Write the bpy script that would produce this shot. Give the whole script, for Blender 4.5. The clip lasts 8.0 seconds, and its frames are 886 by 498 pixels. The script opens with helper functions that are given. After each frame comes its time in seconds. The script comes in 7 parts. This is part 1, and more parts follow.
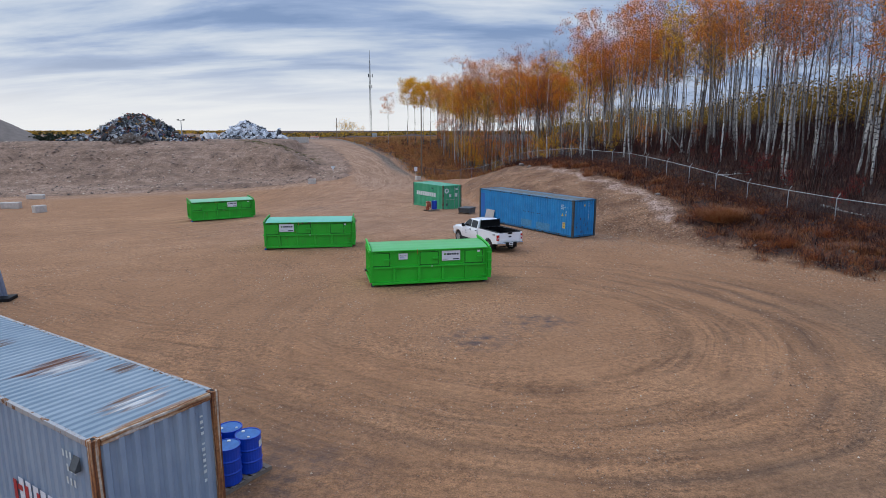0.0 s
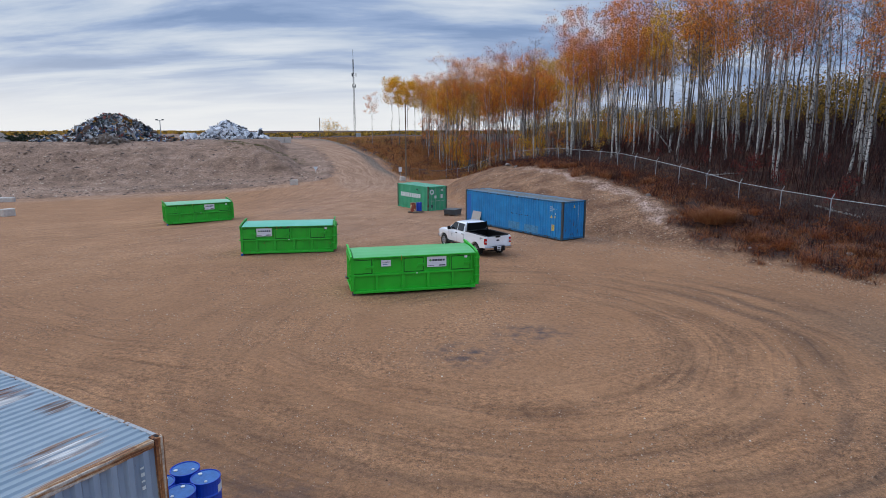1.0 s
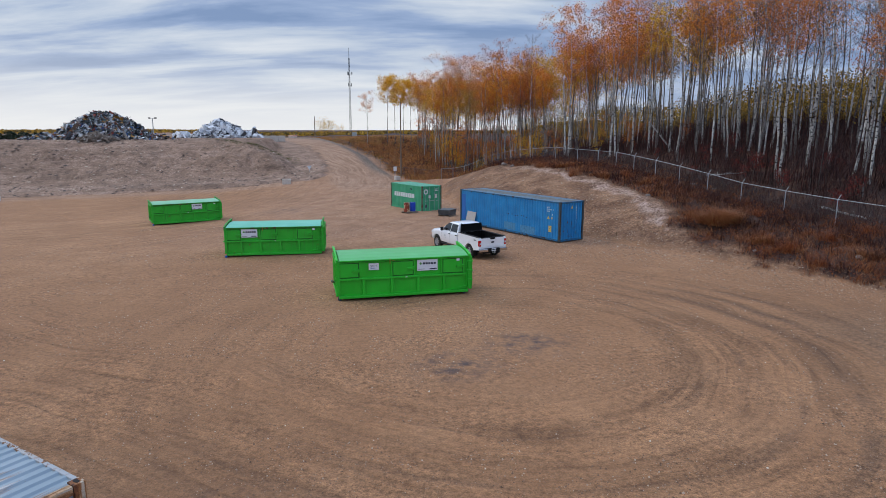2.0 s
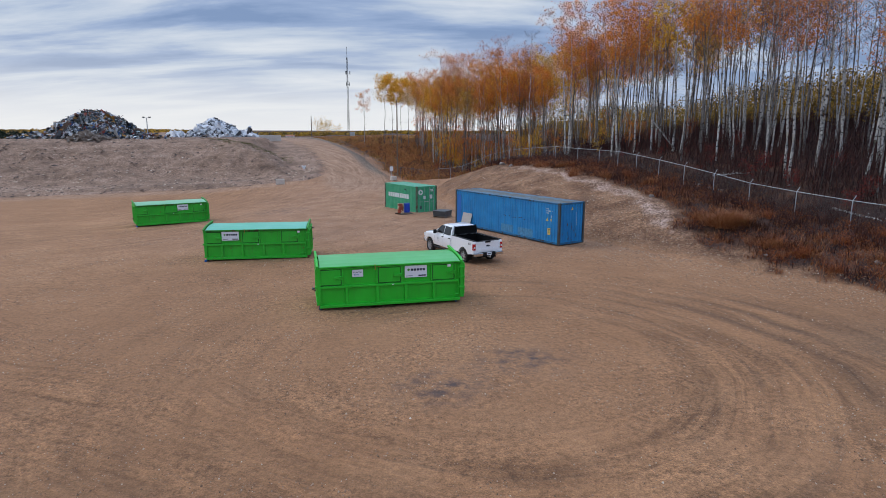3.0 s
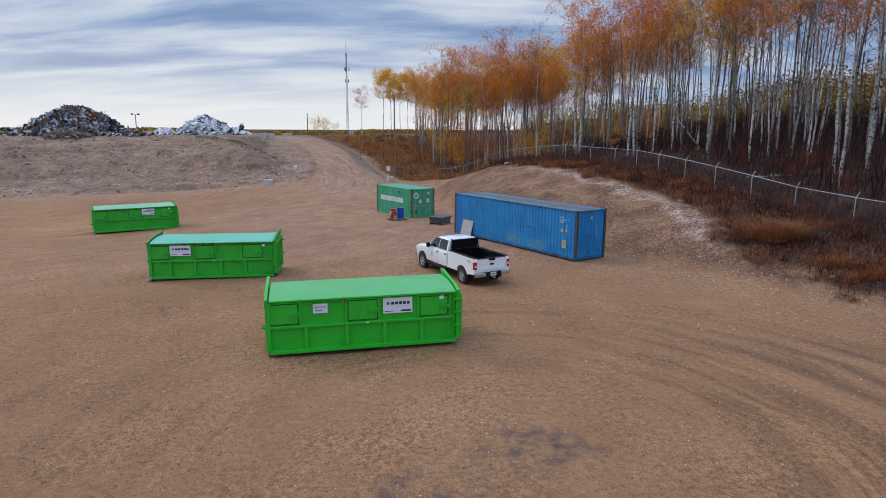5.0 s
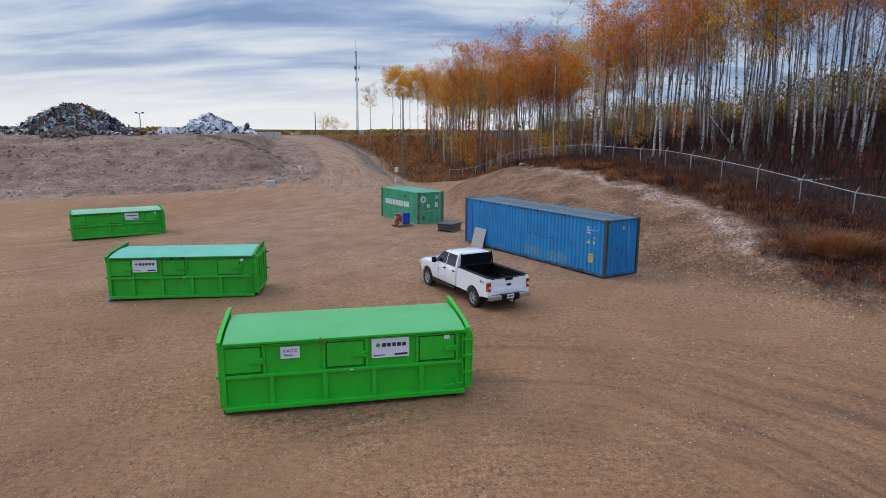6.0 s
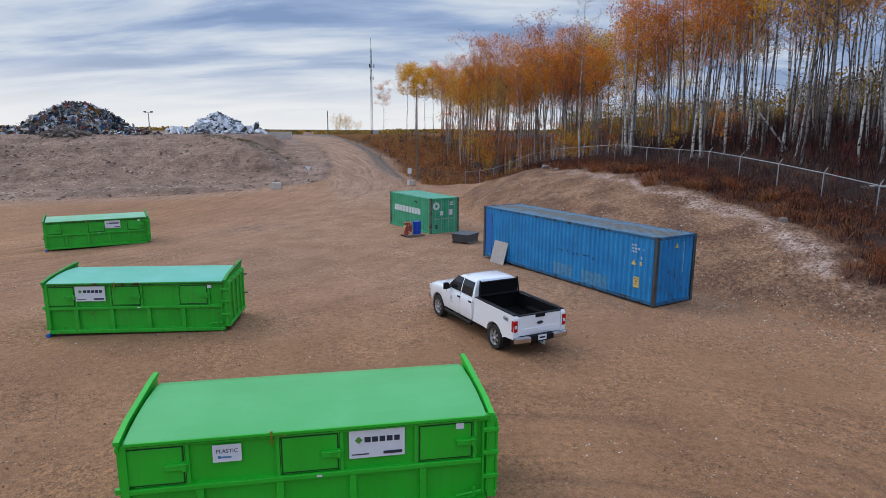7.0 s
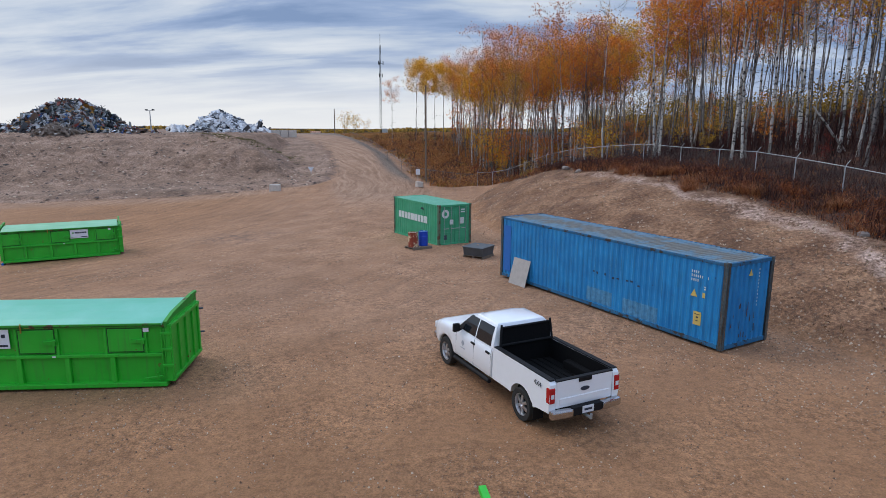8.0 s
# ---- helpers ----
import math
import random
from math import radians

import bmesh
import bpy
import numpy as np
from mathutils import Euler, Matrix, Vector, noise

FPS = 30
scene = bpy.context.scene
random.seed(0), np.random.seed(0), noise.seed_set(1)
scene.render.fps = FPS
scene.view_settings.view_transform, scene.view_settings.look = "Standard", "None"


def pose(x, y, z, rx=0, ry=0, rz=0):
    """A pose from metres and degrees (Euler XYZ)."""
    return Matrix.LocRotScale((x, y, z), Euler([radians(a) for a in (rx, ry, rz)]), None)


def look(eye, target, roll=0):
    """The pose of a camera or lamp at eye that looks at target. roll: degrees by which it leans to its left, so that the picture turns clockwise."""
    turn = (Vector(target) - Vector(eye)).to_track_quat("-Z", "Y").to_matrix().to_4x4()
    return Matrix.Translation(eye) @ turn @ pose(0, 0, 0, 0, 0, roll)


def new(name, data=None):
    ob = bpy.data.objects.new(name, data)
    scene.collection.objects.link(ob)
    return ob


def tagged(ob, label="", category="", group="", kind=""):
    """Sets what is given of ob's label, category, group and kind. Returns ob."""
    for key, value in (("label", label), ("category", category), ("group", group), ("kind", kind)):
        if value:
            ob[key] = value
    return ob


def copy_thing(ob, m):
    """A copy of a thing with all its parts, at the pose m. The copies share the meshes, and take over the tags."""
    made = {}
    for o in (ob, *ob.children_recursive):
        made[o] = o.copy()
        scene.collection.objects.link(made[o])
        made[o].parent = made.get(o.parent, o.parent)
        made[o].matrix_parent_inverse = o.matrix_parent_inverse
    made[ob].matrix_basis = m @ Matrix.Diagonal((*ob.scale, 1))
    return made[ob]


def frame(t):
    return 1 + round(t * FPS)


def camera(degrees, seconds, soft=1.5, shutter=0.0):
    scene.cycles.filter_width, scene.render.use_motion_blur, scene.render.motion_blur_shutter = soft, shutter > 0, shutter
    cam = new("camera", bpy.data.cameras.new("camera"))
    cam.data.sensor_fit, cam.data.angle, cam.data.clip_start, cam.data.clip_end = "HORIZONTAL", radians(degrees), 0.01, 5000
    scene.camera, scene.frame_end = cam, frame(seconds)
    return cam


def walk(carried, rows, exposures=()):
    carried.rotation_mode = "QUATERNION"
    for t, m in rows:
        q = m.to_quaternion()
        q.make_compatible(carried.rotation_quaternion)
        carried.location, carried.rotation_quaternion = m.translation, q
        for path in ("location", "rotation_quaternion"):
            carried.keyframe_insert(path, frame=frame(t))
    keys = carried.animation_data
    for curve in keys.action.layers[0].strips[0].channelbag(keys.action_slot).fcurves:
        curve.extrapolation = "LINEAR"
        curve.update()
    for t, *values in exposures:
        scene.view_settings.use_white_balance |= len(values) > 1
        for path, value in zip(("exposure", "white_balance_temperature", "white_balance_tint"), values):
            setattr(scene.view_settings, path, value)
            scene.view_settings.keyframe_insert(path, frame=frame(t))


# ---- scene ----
cam = camera(71.5, 8.0, 0.85)
PATH = [
    (0, (-0.217, 0.124, 8.118), (-0.145, 2.086, 7.739), -0.0),
    (0.5, (-0.173, 1.029, 8.103), (-0.073, 2.99, 7.725), -0.1),
    (1, (-0.137, 1.849, 8.098), (-0.018, 3.809, 7.718), -0.1),
    (1.5, (0.008, 2.596, 8.048), (0.135, 4.555, 7.667), -0.0),
    (3, (0.858, 5.592, 7.713), (0.986, 7.552, 7.334), 0.1),
    (3.5, (1.125, 7.007, 7.669), (1.253, 8.967, 7.289), 0.1),
    (4, (1.332, 8.531, 7.508), (1.46, 10.491, 7.129), 0.2),
    (4.5, (1.505, 10.184, 7.469), (1.631, 12.144, 7.088), 0.2),
    (6, (2.121, 16.78, 7.206), (2.203, 18.742, 6.826), 0.3),
    (6.5, (2.297, 19.364, 7.168), (2.35, 21.327, 6.788), 0.3),
    (7, (2.405, 22.088, 7.084), (2.435, 24.052, 6.704), 0.3),
    (7.5, (2.451, 24.804, 7.031), (2.467, 26.768, 6.649), 0.3),
    (8, (2.511, 27.475, 6.97), (2.507, 29.438, 6.587), 0.3),
]
walk(cam, [(t, look(e, g, r)) for t, e, g, r in PATH])


# ---- world, sun ----
def nt(tree, kind, **ins):
    """A node with its inputs set by name (underscores for spaces)."""
    n = tree.nodes.new(kind)
    for k, v in ins.items():
        n.inputs[k.replace("_", " ")].default_value = v
    return n


def math_node(tree, op, a, b=None, c=None, clamp=False):
    n = tree.nodes.new("ShaderNodeMath")
    n.operation, n.use_clamp = op, clamp
    for i, v in enumerate((a, b, c)):
        if v is None:
            continue
        if isinstance(v, (int, float)):
            n.inputs[i].default_value = v
        else:
            tree.links.new(v, n.inputs[i])
    return n.outputs[0]


def ramp(tree, fac, *stops):
    n = tree.nodes.new("ShaderNodeValToRGB")
    while len(n.color_ramp.elements) < len(stops):
        n.color_ramp.elements.new(0.5)
    for e, (p, c) in zip(n.color_ramp.elements, stops):
        e.position, e.color = p, (*c, 1) if len(c) == 3 else c
    tree.links.new(fac, n.inputs[0])
    return n.outputs[0]


def mix(tree, fac, a, b, blend="MIX"):
    n = tree.nodes.new("ShaderNodeMix")
    n.data_type, n.blend_type = "RGBA", blend
    for i, v in ((0, fac), (6, a), (7, b)):
        if isinstance(v, (int, float)):
            n.inputs[i].default_value = v
        elif isinstance(v, tuple):
            n.inputs[i].default_value = (*v, 1)
        else:
            tree.links.new(v, n.inputs[i])
    return n.outputs[2]


SUN_AZ, SUN_EL = radians(-62), radians(38)
world = bpy.data.worlds.new("overcast_sky")
scene.world = world
world.use_nodes = True
wt = world.node_tree
wt.nodes.clear()
sky = wt.nodes.new("ShaderNodeTexSky")
sky.sky_type, sky.sun_disc = "NISHITA", False
sky.sun_elevation, sky.sun_rotation = SUN_EL, SUN_AZ
sky.air_density, sky.dust_density = 1.0, 2.0
wc = wt.nodes.new("ShaderNodeTexCoord")
wsep = wt.nodes.new("ShaderNodeSeparateXYZ")
wt.links.new(wc.outputs["Generated"], wsep.inputs[0])
up = math_node(wt, "MAXIMUM", wsep.outputs[2], 0.0)
den = math_node(wt, "ADD", up, 0.20)
wcomb = wt.nodes.new("ShaderNodeCombineXYZ")
wt.links.new(math_node(wt, "DIVIDE", wsep.outputs[0], den), wcomb.inputs[0])
wt.links.new(math_node(wt, "DIVIDE", wsep.outputs[1], den), wcomb.inputs[1])
wmap = wt.nodes.new("ShaderNodeMapping")
wmap.inputs["Scale"].default_value = (0.50, 1.45, 1.0)
wmap.inputs["Rotation"].default_value = (0, 0, 0.12)
wt.links.new(wcomb.outputs[0], wmap.inputs[0])
cn = nt(wt, "ShaderNodeTexNoise", Scale=1.9, Detail=9.0, Roughness=0.55, Distortion=0.25)
wt.links.new(wmap.outputs[0], cn.inputs["Vector"])
thick = math_node(wt, "SUBTRACT", cn.outputs[0], ramp(wt, wsep.outputs[0], (0.05, (0, 0, 0)), (0.45, (0.085, 0.085, 0.085))))
clouds = ramp(wt, thick, (0.35, (0.235, 0.345, 0.575)), (0.45, (0.35, 0.465, 0.70)),
              (0.54, (0.55, 0.645, 0.80)), (0.67, (0.76, 0.82, 0.91)))
lowf = ramp(wt, up, (0.0, (0.97, 0.97, 0.97)), (0.04, (0.75, 0.75, 0.75)), (0.085, (0.22, 0.22, 0.22)), (0.15, (0.0, 0.0, 0.0)))
haze = math_node(wt, "MULTIPLY", lowf, ramp(wt, wsep.outputs[0], (0.10, (1, 1, 1)), (0.34, (0.22, 0.22, 0.22))))
cloud_col = mix(wt, haze, clouds, (0.97, 0.985, 1.0))
bg_sky = nt(wt, "ShaderNodeBackground", Strength=0.08)
wt.links.new(sky.outputs[0], bg_sky.inputs[0])
bg_cloud = nt(wt, "ShaderNodeBackground", Strength=0.92)
overhead = ramp(wt, up, (0.28, (1, 1, 1)), (0.75, (2.35, 2.35, 2.35)))
wt.links.new(mix(wt, 1.0, cloud_col, overhead, "MULTIPLY"), bg_cloud.inputs[0])
wmix = nt(wt, "ShaderNodeMixShader", Fac=0.94)
wt.links.new(bg_sky.outputs[0], wmix.inputs[1])
wt.links.new(bg_cloud.outputs[0], wmix.inputs[2])
wout = wt.nodes.new("ShaderNodeOutputWorld")
wt.links.new(wmix.outputs[0], wout.inputs[0])

sun = new("sun", bpy.data.lights.new("sun", "SUN"))
sun.data.energy, sun.data.angle, sun.data.color = 0.85, radians(34), (1.0, 0.95, 0.88)
sun.matrix_world = look((0, 0, 0), (-math.sin(SUN_AZ) * math.cos(SUN_EL), -math.cos(SUN_AZ) * math.cos(SUN_EL), -math.sin(SUN_EL)))
sun.location = (-60, 20, 60)


# ---- materials ----
def material(name, rough=0.6, metal=0.0):
    m = bpy.data.materials.new(name)
    m.use_nodes = True
    t = m.node_tree
    b = t.nodes["Principled BSDF"]
    b.inputs["Roughness"].default_value, b.inputs["Metallic"].default_value = rough, metal
    return m, t, b


def coords(t, scale=(1, 1, 1), world_space=False):
    if world_space:
        g = t.nodes.new("ShaderNodeNewGeometry").outputs["Position"]
    else:
        g = t.nodes.new("ShaderNodeTexCoord").outputs["Object"]
    mp = t.nodes.new("ShaderNodeMapping")
    mp.inputs["Scale"].default_value = scale
    t.links.new(g, mp.inputs[0])
    return mp.outputs[0]


def tex(t, vec, scale, detail=4.0, rough=0.55, distort=0.0):
    n = nt(t, "ShaderNodeTexNoise", Scale=scale, Detail=detail, Roughness=rough, Distortion=distort)
    t.links.new(vec, n.inputs["Vector"])
    return n.outputs[0]


def bump(t, b, height, strength, distance):
    n = nt(t, "ShaderNodeBump", Strength=strength, Distance=distance)
    t.links.new(height, n.inputs["Height"])
    t.links.new(n.outputs[0], b.inputs["Normal"])


def plain(name, colour, rough=0.6, metal=0.0, vary=0.12, scale=6.0, bumpy=0.0):
    """A material of one colour with soft blotches and fine grain."""
    m, t, b = material(name, rough, metal)
    v = coords(t)
    f = math_node(t, "ADD", math_node(t, "MULTIPLY", tex(t, v, scale), 0.6), math_node(t, "MULTIPLY", tex(t, v, scale * 9), 0.4))
    lo = tuple(c * (1 - vary) for c in colour)
    hi = tuple(min(1, c * (1 + vary)) for c in colour)
    t.links.new(ramp(t, f, (0.3, lo), (0.7, hi)), b.inputs["Base Color"])
    if bumpy:
        bump(t, b, f, bumpy, 0.02)
    return m


def painted(name, colour, rust=(0.16, 0.06, 0.025), wear=0.62, rough=0.45, fade=None, streak=True, dirt=(0.30, 0.22, 0.15), dirt_amount=0.25):
    """Painted steel: faded patches, vertical dirt streaks, chips of rust."""
    m, t, b = material(name, rough)
    v = coords(t)
    big = tex(t, v, 0.9, 5)
    col = mix(t, ramp(t, big, (0.35, (0, 0, 0)), (0.7, (1, 1, 1))), tuple(colour), tuple(fade or [min(1, c * 1.25 + 0.01) for c in colour]))
    if streak:
        sv = coords(t, (5, 5, 0.35))
        st = tex(t, sv, 2.2, 4)
        col = mix(t, math_node(t, "MULTIPLY", ramp(t, st, (0.52, (0, 0, 0)), (0.75, (1, 1, 1))), dirt_amount), col, tuple(dirt))
    ru = tex(t, v, 3.1, 8, 0.68)
    rmask = ramp(t, ru, (wear, (0, 0, 0)), (wear + 0.035, (1, 1, 1)))
    col = mix(t, rmask, col, tuple(rust))
    t.links.new(col, b.inputs["Base Color"])
    t.links.new(ramp(t, rmask, (0, (rough,) * 3), (1, (0.85,) * 3)), b.inputs["Roughness"])
    bump(t, b, tex(t, v, 30, 3), 0.12, 0.01)
    return m


GREEN = painted("green_paint", (0.013, 0.44, 0.018), wear=0.72, rough=0.45, fade=(0.020, 0.51, 0.026), dirt=(0.05, 0.20, 0.03), dirt_amount=0.22)
GREEN_OLD = painted("worn_green_paint", (0.015, 0.40, 0.020), wear=0.645, rough=0.5, fade=(0.03, 0.47, 0.03), dirt=(0.06, 0.14, 0.04), dirt_amount=0.40)
GREEN_RIM = painted("chipped_green_rim", (0.020, 0.26, 0.020), rust=(0.09, 0.045, 0.025), wear=0.575, rough=0.65, fade=(0.03, 0.34, 0.03), dirt=(0.05, 0.10, 0.04), dirt_amount=0.5)
# dark green for the shade in the bins' gaps, put on as colour
GAP_SHADE = plain("gap_shade_green", (0.008, 0.055, 0.012), 0.8, vary=0.3)
LID_GREEN = painted("green_lid_paint", (0.070, 0.42, 0.100), wear=0.80, rough=0.36, fade=(0.095, 0.47, 0.135), streak=False)
LID_MINT = painted("pale_mint_lid", (0.17, 0.46, 0.23), wear=0.72, rough=0.45, fade=(0.26, 0.55, 0.33), streak=False)
LID_TEAL = painted("faded_teal_lid", (0.10, 0.47, 0.30), wear=0.74, rough=0.42, fade=(0.16, 0.52, 0.38), streak=False)
BLUE_BOX = painted("blue_container_paint", (0.006, 0.195, 0.47), rust=(0.045, 0.05, 0.05), wear=0.665, rough=0.5, fade=(0.014, 0.275, 0.60), dirt=(0.025, 0.085, 0.11), dirt_amount=0.50)
BLUE_RAIL = painted("chipped_blue_rail", (0.009, 0.10, 0.215), rust=(0.045, 0.034, 0.026), wear=0.55, rough=0.7, fade=(0.022, 0.17, 0.34), dirt=(0.05, 0.05, 0.04), dirt_amount=0.6)
JADE_POST = painted("rusty_jade_post", (0.10, 0.13, 0.09), rust=(0.11, 0.055, 0.032), wear=0.52, rough=0.75, fade=(0.05, 0.20, 0.11), dirt=(0.25, 0.18, 0.12), dirt_amount=0.6)
def streaked_roof(name, bare, paint, edge_y):
    """A roof whose paint has worn off along the middle, in runs between the ribs."""
    m, t, b = material(name, 0.6)
    v = coords(t, (2.2, 0.8, 1))
    sep = t.nodes.new("ShaderNodeSeparateXYZ")
    t.links.new(coords(t), sep.inputs[0])
    side = math_node(t, "DIVIDE", math_node(t, "ABSOLUTE", sep.outputs[1]), edge_y)
    k = math_node(t, "ADD", math_node(t, "MULTIPLY", math_node(t, "SUBTRACT", tex(t, v, 1.3, 6, 0.65), 0.5), 3.2), side)
    col = mix(t, ramp(t, k, (0.35, (0, 0, 0)), (0.85, (1, 1, 1))), bare, paint)
    col = mix(t, 0.6, col, ramp(t, tex(t, v, 6, 5, 0.7), (0.3, (0.55, 0.52, 0.5)), (0.7, (1.3, 1.3, 1.3))), "MULTIPLY")
    t.links.new(col, b.inputs["Base Color"])
    return m


BLUE_ROOF = streaked_roof("worn_blue_roof", (0.175, 0.165, 0.14), (0.135, 0.245, 0.315), 1.1)
RUST_EDGE = painted("rust_bitten_edge", (0.045, 0.070, 0.095), rust=(0.075, 0.048, 0.036), wear=0.50, rough=0.75)
EVER_GREEN = painted("jade_container_paint", (0.036, 0.34, 0.165), wear=0.70, rough=0.5, fade=(0.075, 0.42, 0.225), dirt=(0.04, 0.16, 0.09), dirt_amount=0.4)
EVER_ROOF = painted("faded_jade_roof", (0.12, 0.40, 0.24), wear=0.74, rough=0.5, fade=(0.17, 0.46, 0.30), streak=False)
GREY_BOX = painted("grey_blue_container_paint", (0.25, 0.325, 0.42), wear=0.70, rough=0.5, fade=(0.32, 0.40, 0.48), dirt=(0.20, 0.22, 0.24), dirt_amount=0.4)
GREY_ROOF = painted("grey_roof_paint", (0.225, 0.285, 0.325), rust=(0.20, 0.115, 0.075), wear=0.69, rough=0.55, fade=(0.295, 0.35, 0.385), streak=False)


def roof_rust(m):
    """Long rust runs between the ribs of the grey roof, at the places where the paint has gone."""
    t = m.node_tree
    b = t.nodes["Principled BSDF"]
    col = b.inputs["Base Color"].links[0].from_socket
    v = coords(t)
    sep = t.nodes.new("ShaderNodeSeparateXYZ")
    t.links.new(v, sep.inputs[0])
    run = tex(t, coords(t, (17, 0.8, 1)), 1.0, 4, 0.65)
    for cx, cy, wx, wy, c in ((2.1, 0.25, 0.62, 0.95, (0.17, 0.062, 0.028)), (5.15, 0.1, 0.45, 0.85, (0.22, 0.11, 0.06)), (3.4, 0.9, 0.35, 0.4, (0.16, 0.09, 0.06)),
                              (-0.6, -0.3, 0.5, 0.9, (0.16, 0.10, 0.07)), (5.2, 0.15, 0.22, 0.7, (0.62, 0.61, 0.58)), (2.3, 0.3, 0.24, 0.65, (0.56, 0.52, 0.48)), (5.95, 0.0, 0.16, 1.3, (0.27, 0.13, 0.06))):
        dx = math_node(t, "DIVIDE", math_node(t, "SUBTRACT", sep.outputs[0], cx), wx)
        dy = math_node(t, "DIVIDE", math_node(t, "SUBTRACT", sep.outputs[1], cy), wy)
        d = math_node(t, "ADD", math_node(t, "MULTIPLY", dx, dx), math_node(t, "MULTIPLY", dy, dy))
        k = math_node(t, "ADD", math_node(t, "SUBTRACT", 1.0, d), math_node(t, "MULTIPLY", math_node(t, "SUBTRACT", run, 0.5), 4.0))
        col = mix(t, ramp(t, k, (0.35, (0, 0, 0)), (0.95, (1, 1, 1))), col, c)
    t.links.new(col, b.inputs["Base Color"])


roof_rust(GREY_ROOF)
RUST_RAIL = painted("rusted_rail", (0.36, 0.37, 0.38), rust=(0.19, 0.085, 0.035), wear=0.57, rough=0.7, fade=(0.42, 0.38, 0.33), dirt=(0.24, 0.11, 0.05), dirt_amount=0.7)
def rust_runs(name, scale, stops):
    """Bare steel gone to rust in runs, with strips of old cream paint."""
    m, t, b = material(name, 0.85)
    f = tex(t, coords(t, scale), 1.0, 5, 0.62)
    col = ramp(t, f, *stops)
    col = mix(t, 0.7, col, ramp(t, tex(t, coords(t), 14, 5, 0.7), (0.36, (0.45, 0.42, 0.40)), (0.6, (1.2, 1.18, 1.15))), "MULTIPLY")
    t.links.new(col, b.inputs["Base Color"])
    bump(t, b, f, 0.4, 0.02)
    return m


RUST_POST = rust_runs("rusted_post", (13, 13, 0.45), ((0.36, (0.055, 0.025, 0.016)), (0.45, (0.22, 0.075, 0.026)), (0.53, (0.36, 0.16, 0.055)), (0.60, (0.52, 0.44, 0.34))))
RUST_HEADER = rust_runs("rust_streaked_header", (16, 1.1, 16), ((0.36, (0.13, 0.05, 0.024)), (0.44, (0.30, 0.13, 0.05)), (0.52, (0.46, 0.30, 0.17)), (0.60, (0.54, 0.49, 0.43))))
BLUE_POST = rust_runs("grimy_blue_post", (10, 10, 0.5), ((0.36, (0.022, 0.022, 0.021)), (0.45, (0.075, 0.058, 0.042)), (0.53, (0.040, 0.085, 0.110)), (0.61, (0.15, 0.095, 0.055))))
WHITE_PATCH = plain("white_patch_paint", (0.62, 0.62, 0.58), 0.6, vary=0.25, scale=3)
RUST_PATCH = painted("rust_scar", (0.22, 0.11, 0.06), rust=(0.09, 0.045, 0.03), wear=0.5, rough=0.85, fade=(0.42, 0.32, 0.25))
CAR_WHITE = plain("white_car_paint", (0.85, 0.86, 0.88), 0.22, vary=0.02)
CAR_WHITE.node_tree.nodes["Principled BSDF"].inputs["Coat Weight"].default_value = 0.6
# real black plastic, also painted shade in heap cores, casting slots and rims
BLACK_PLASTIC_AND_SHADE = plain("black_plastic_and_shade", (0.012, 0.012, 0.013), 0.55, vary=0.3)
BED_LINER = plain("black_bed_liner", (0.004, 0.004, 0.0045), 0.9, vary=0.4, scale=20, bumpy=0.3)
for _m in (BED_LINER, BLACK_PLASTIC_AND_SHADE):
    _m.node_tree.nodes["Principled BSDF"].inputs["Specular IOR Level"].default_value = 0.15
EMBLEM = plain("faint_grey_emblem", (0.40, 0.43, 0.48), 0.4, vary=0.1)
RUBBER = plain("tyre_rubber", (0.022, 0.021, 0.020), 0.85, vary=0.35, bumpy=0.2)
CHROME = plain("chrome", (0.55, 0.55, 0.56), 0.22, 1.0, 0.05)
ALLOY = plain("alloy_rim", (0.52, 0.52, 0.54), 0.35, 0.85, 0.08)
DARK_GLASS, _t, _b = material("tinted_glass", 0.04)
_b.inputs["Base Color"].default_value = (0.010, 0.013, 0.016, 1)
_b.inputs["Specular IOR Level"].default_value = 0.6
RED_LENS = plain("red_lamp_lens", (0.45, 0.010, 0.012), 0.15, vary=0.1)
CLEAR_LENS = plain("clear_lamp_lens", (0.65, 0.66, 0.68), 0.1, vary=0.05)
WHITE_SIGN = plain("white_sign", (0.74, 0.75, 0.78), 0.5, vary=0.05)
INK = plain("dark_ink", (0.022, 0.032, 0.05), 0.55, vary=0.1)
INK_GREEN = plain("green_ink", (0.09, 0.28, 0.05), 0.5, vary=0.1)
INK_RED = plain("red_ink", (0.42, 0.03, 0.035), 0.55, vary=0.25)
INK_WHITE = plain("chalky_white_lettering", (0.62, 0.68, 0.66), 0.6, vary=0.22, scale=9)
YELLOW = plain("yellow_sticker", (0.64, 0.47, 0.13), 0.55, vary=0.15)
ORANGE = plain("orange_sticker", (0.65, 0.30, 0.06), 0.55, vary=0.15)
FADED_BLUE = plain("pale_blue_patch", (0.075, 0.26, 0.44), 0.6, vary=0.45, scale=5)
NEW_BLUE = plain("fresh_blue_paint", (0.012, 0.14, 0.47), 0.45, vary=0.08)
DRUM_BLUE = plain("blue_plastic_drum", (0.004, 0.058, 0.46), 0.38, vary=0.18, scale=3)
DRUM_LID = plain("dusty_blue_lid", (0.03, 0.13, 0.36), 0.55, vary=0.4, scale=7)
DRUM_RED = painted("rust_red_drum", (0.24, 0.035, 0.012), rust=(0.62, 0.48, 0.30), wear=0.52, rough=0.6)
PALLET = plain("weathered_pallet_wood", (0.20, 0.155, 0.115), 0.85, vary=0.35, scale=5, bumpy=0.3)
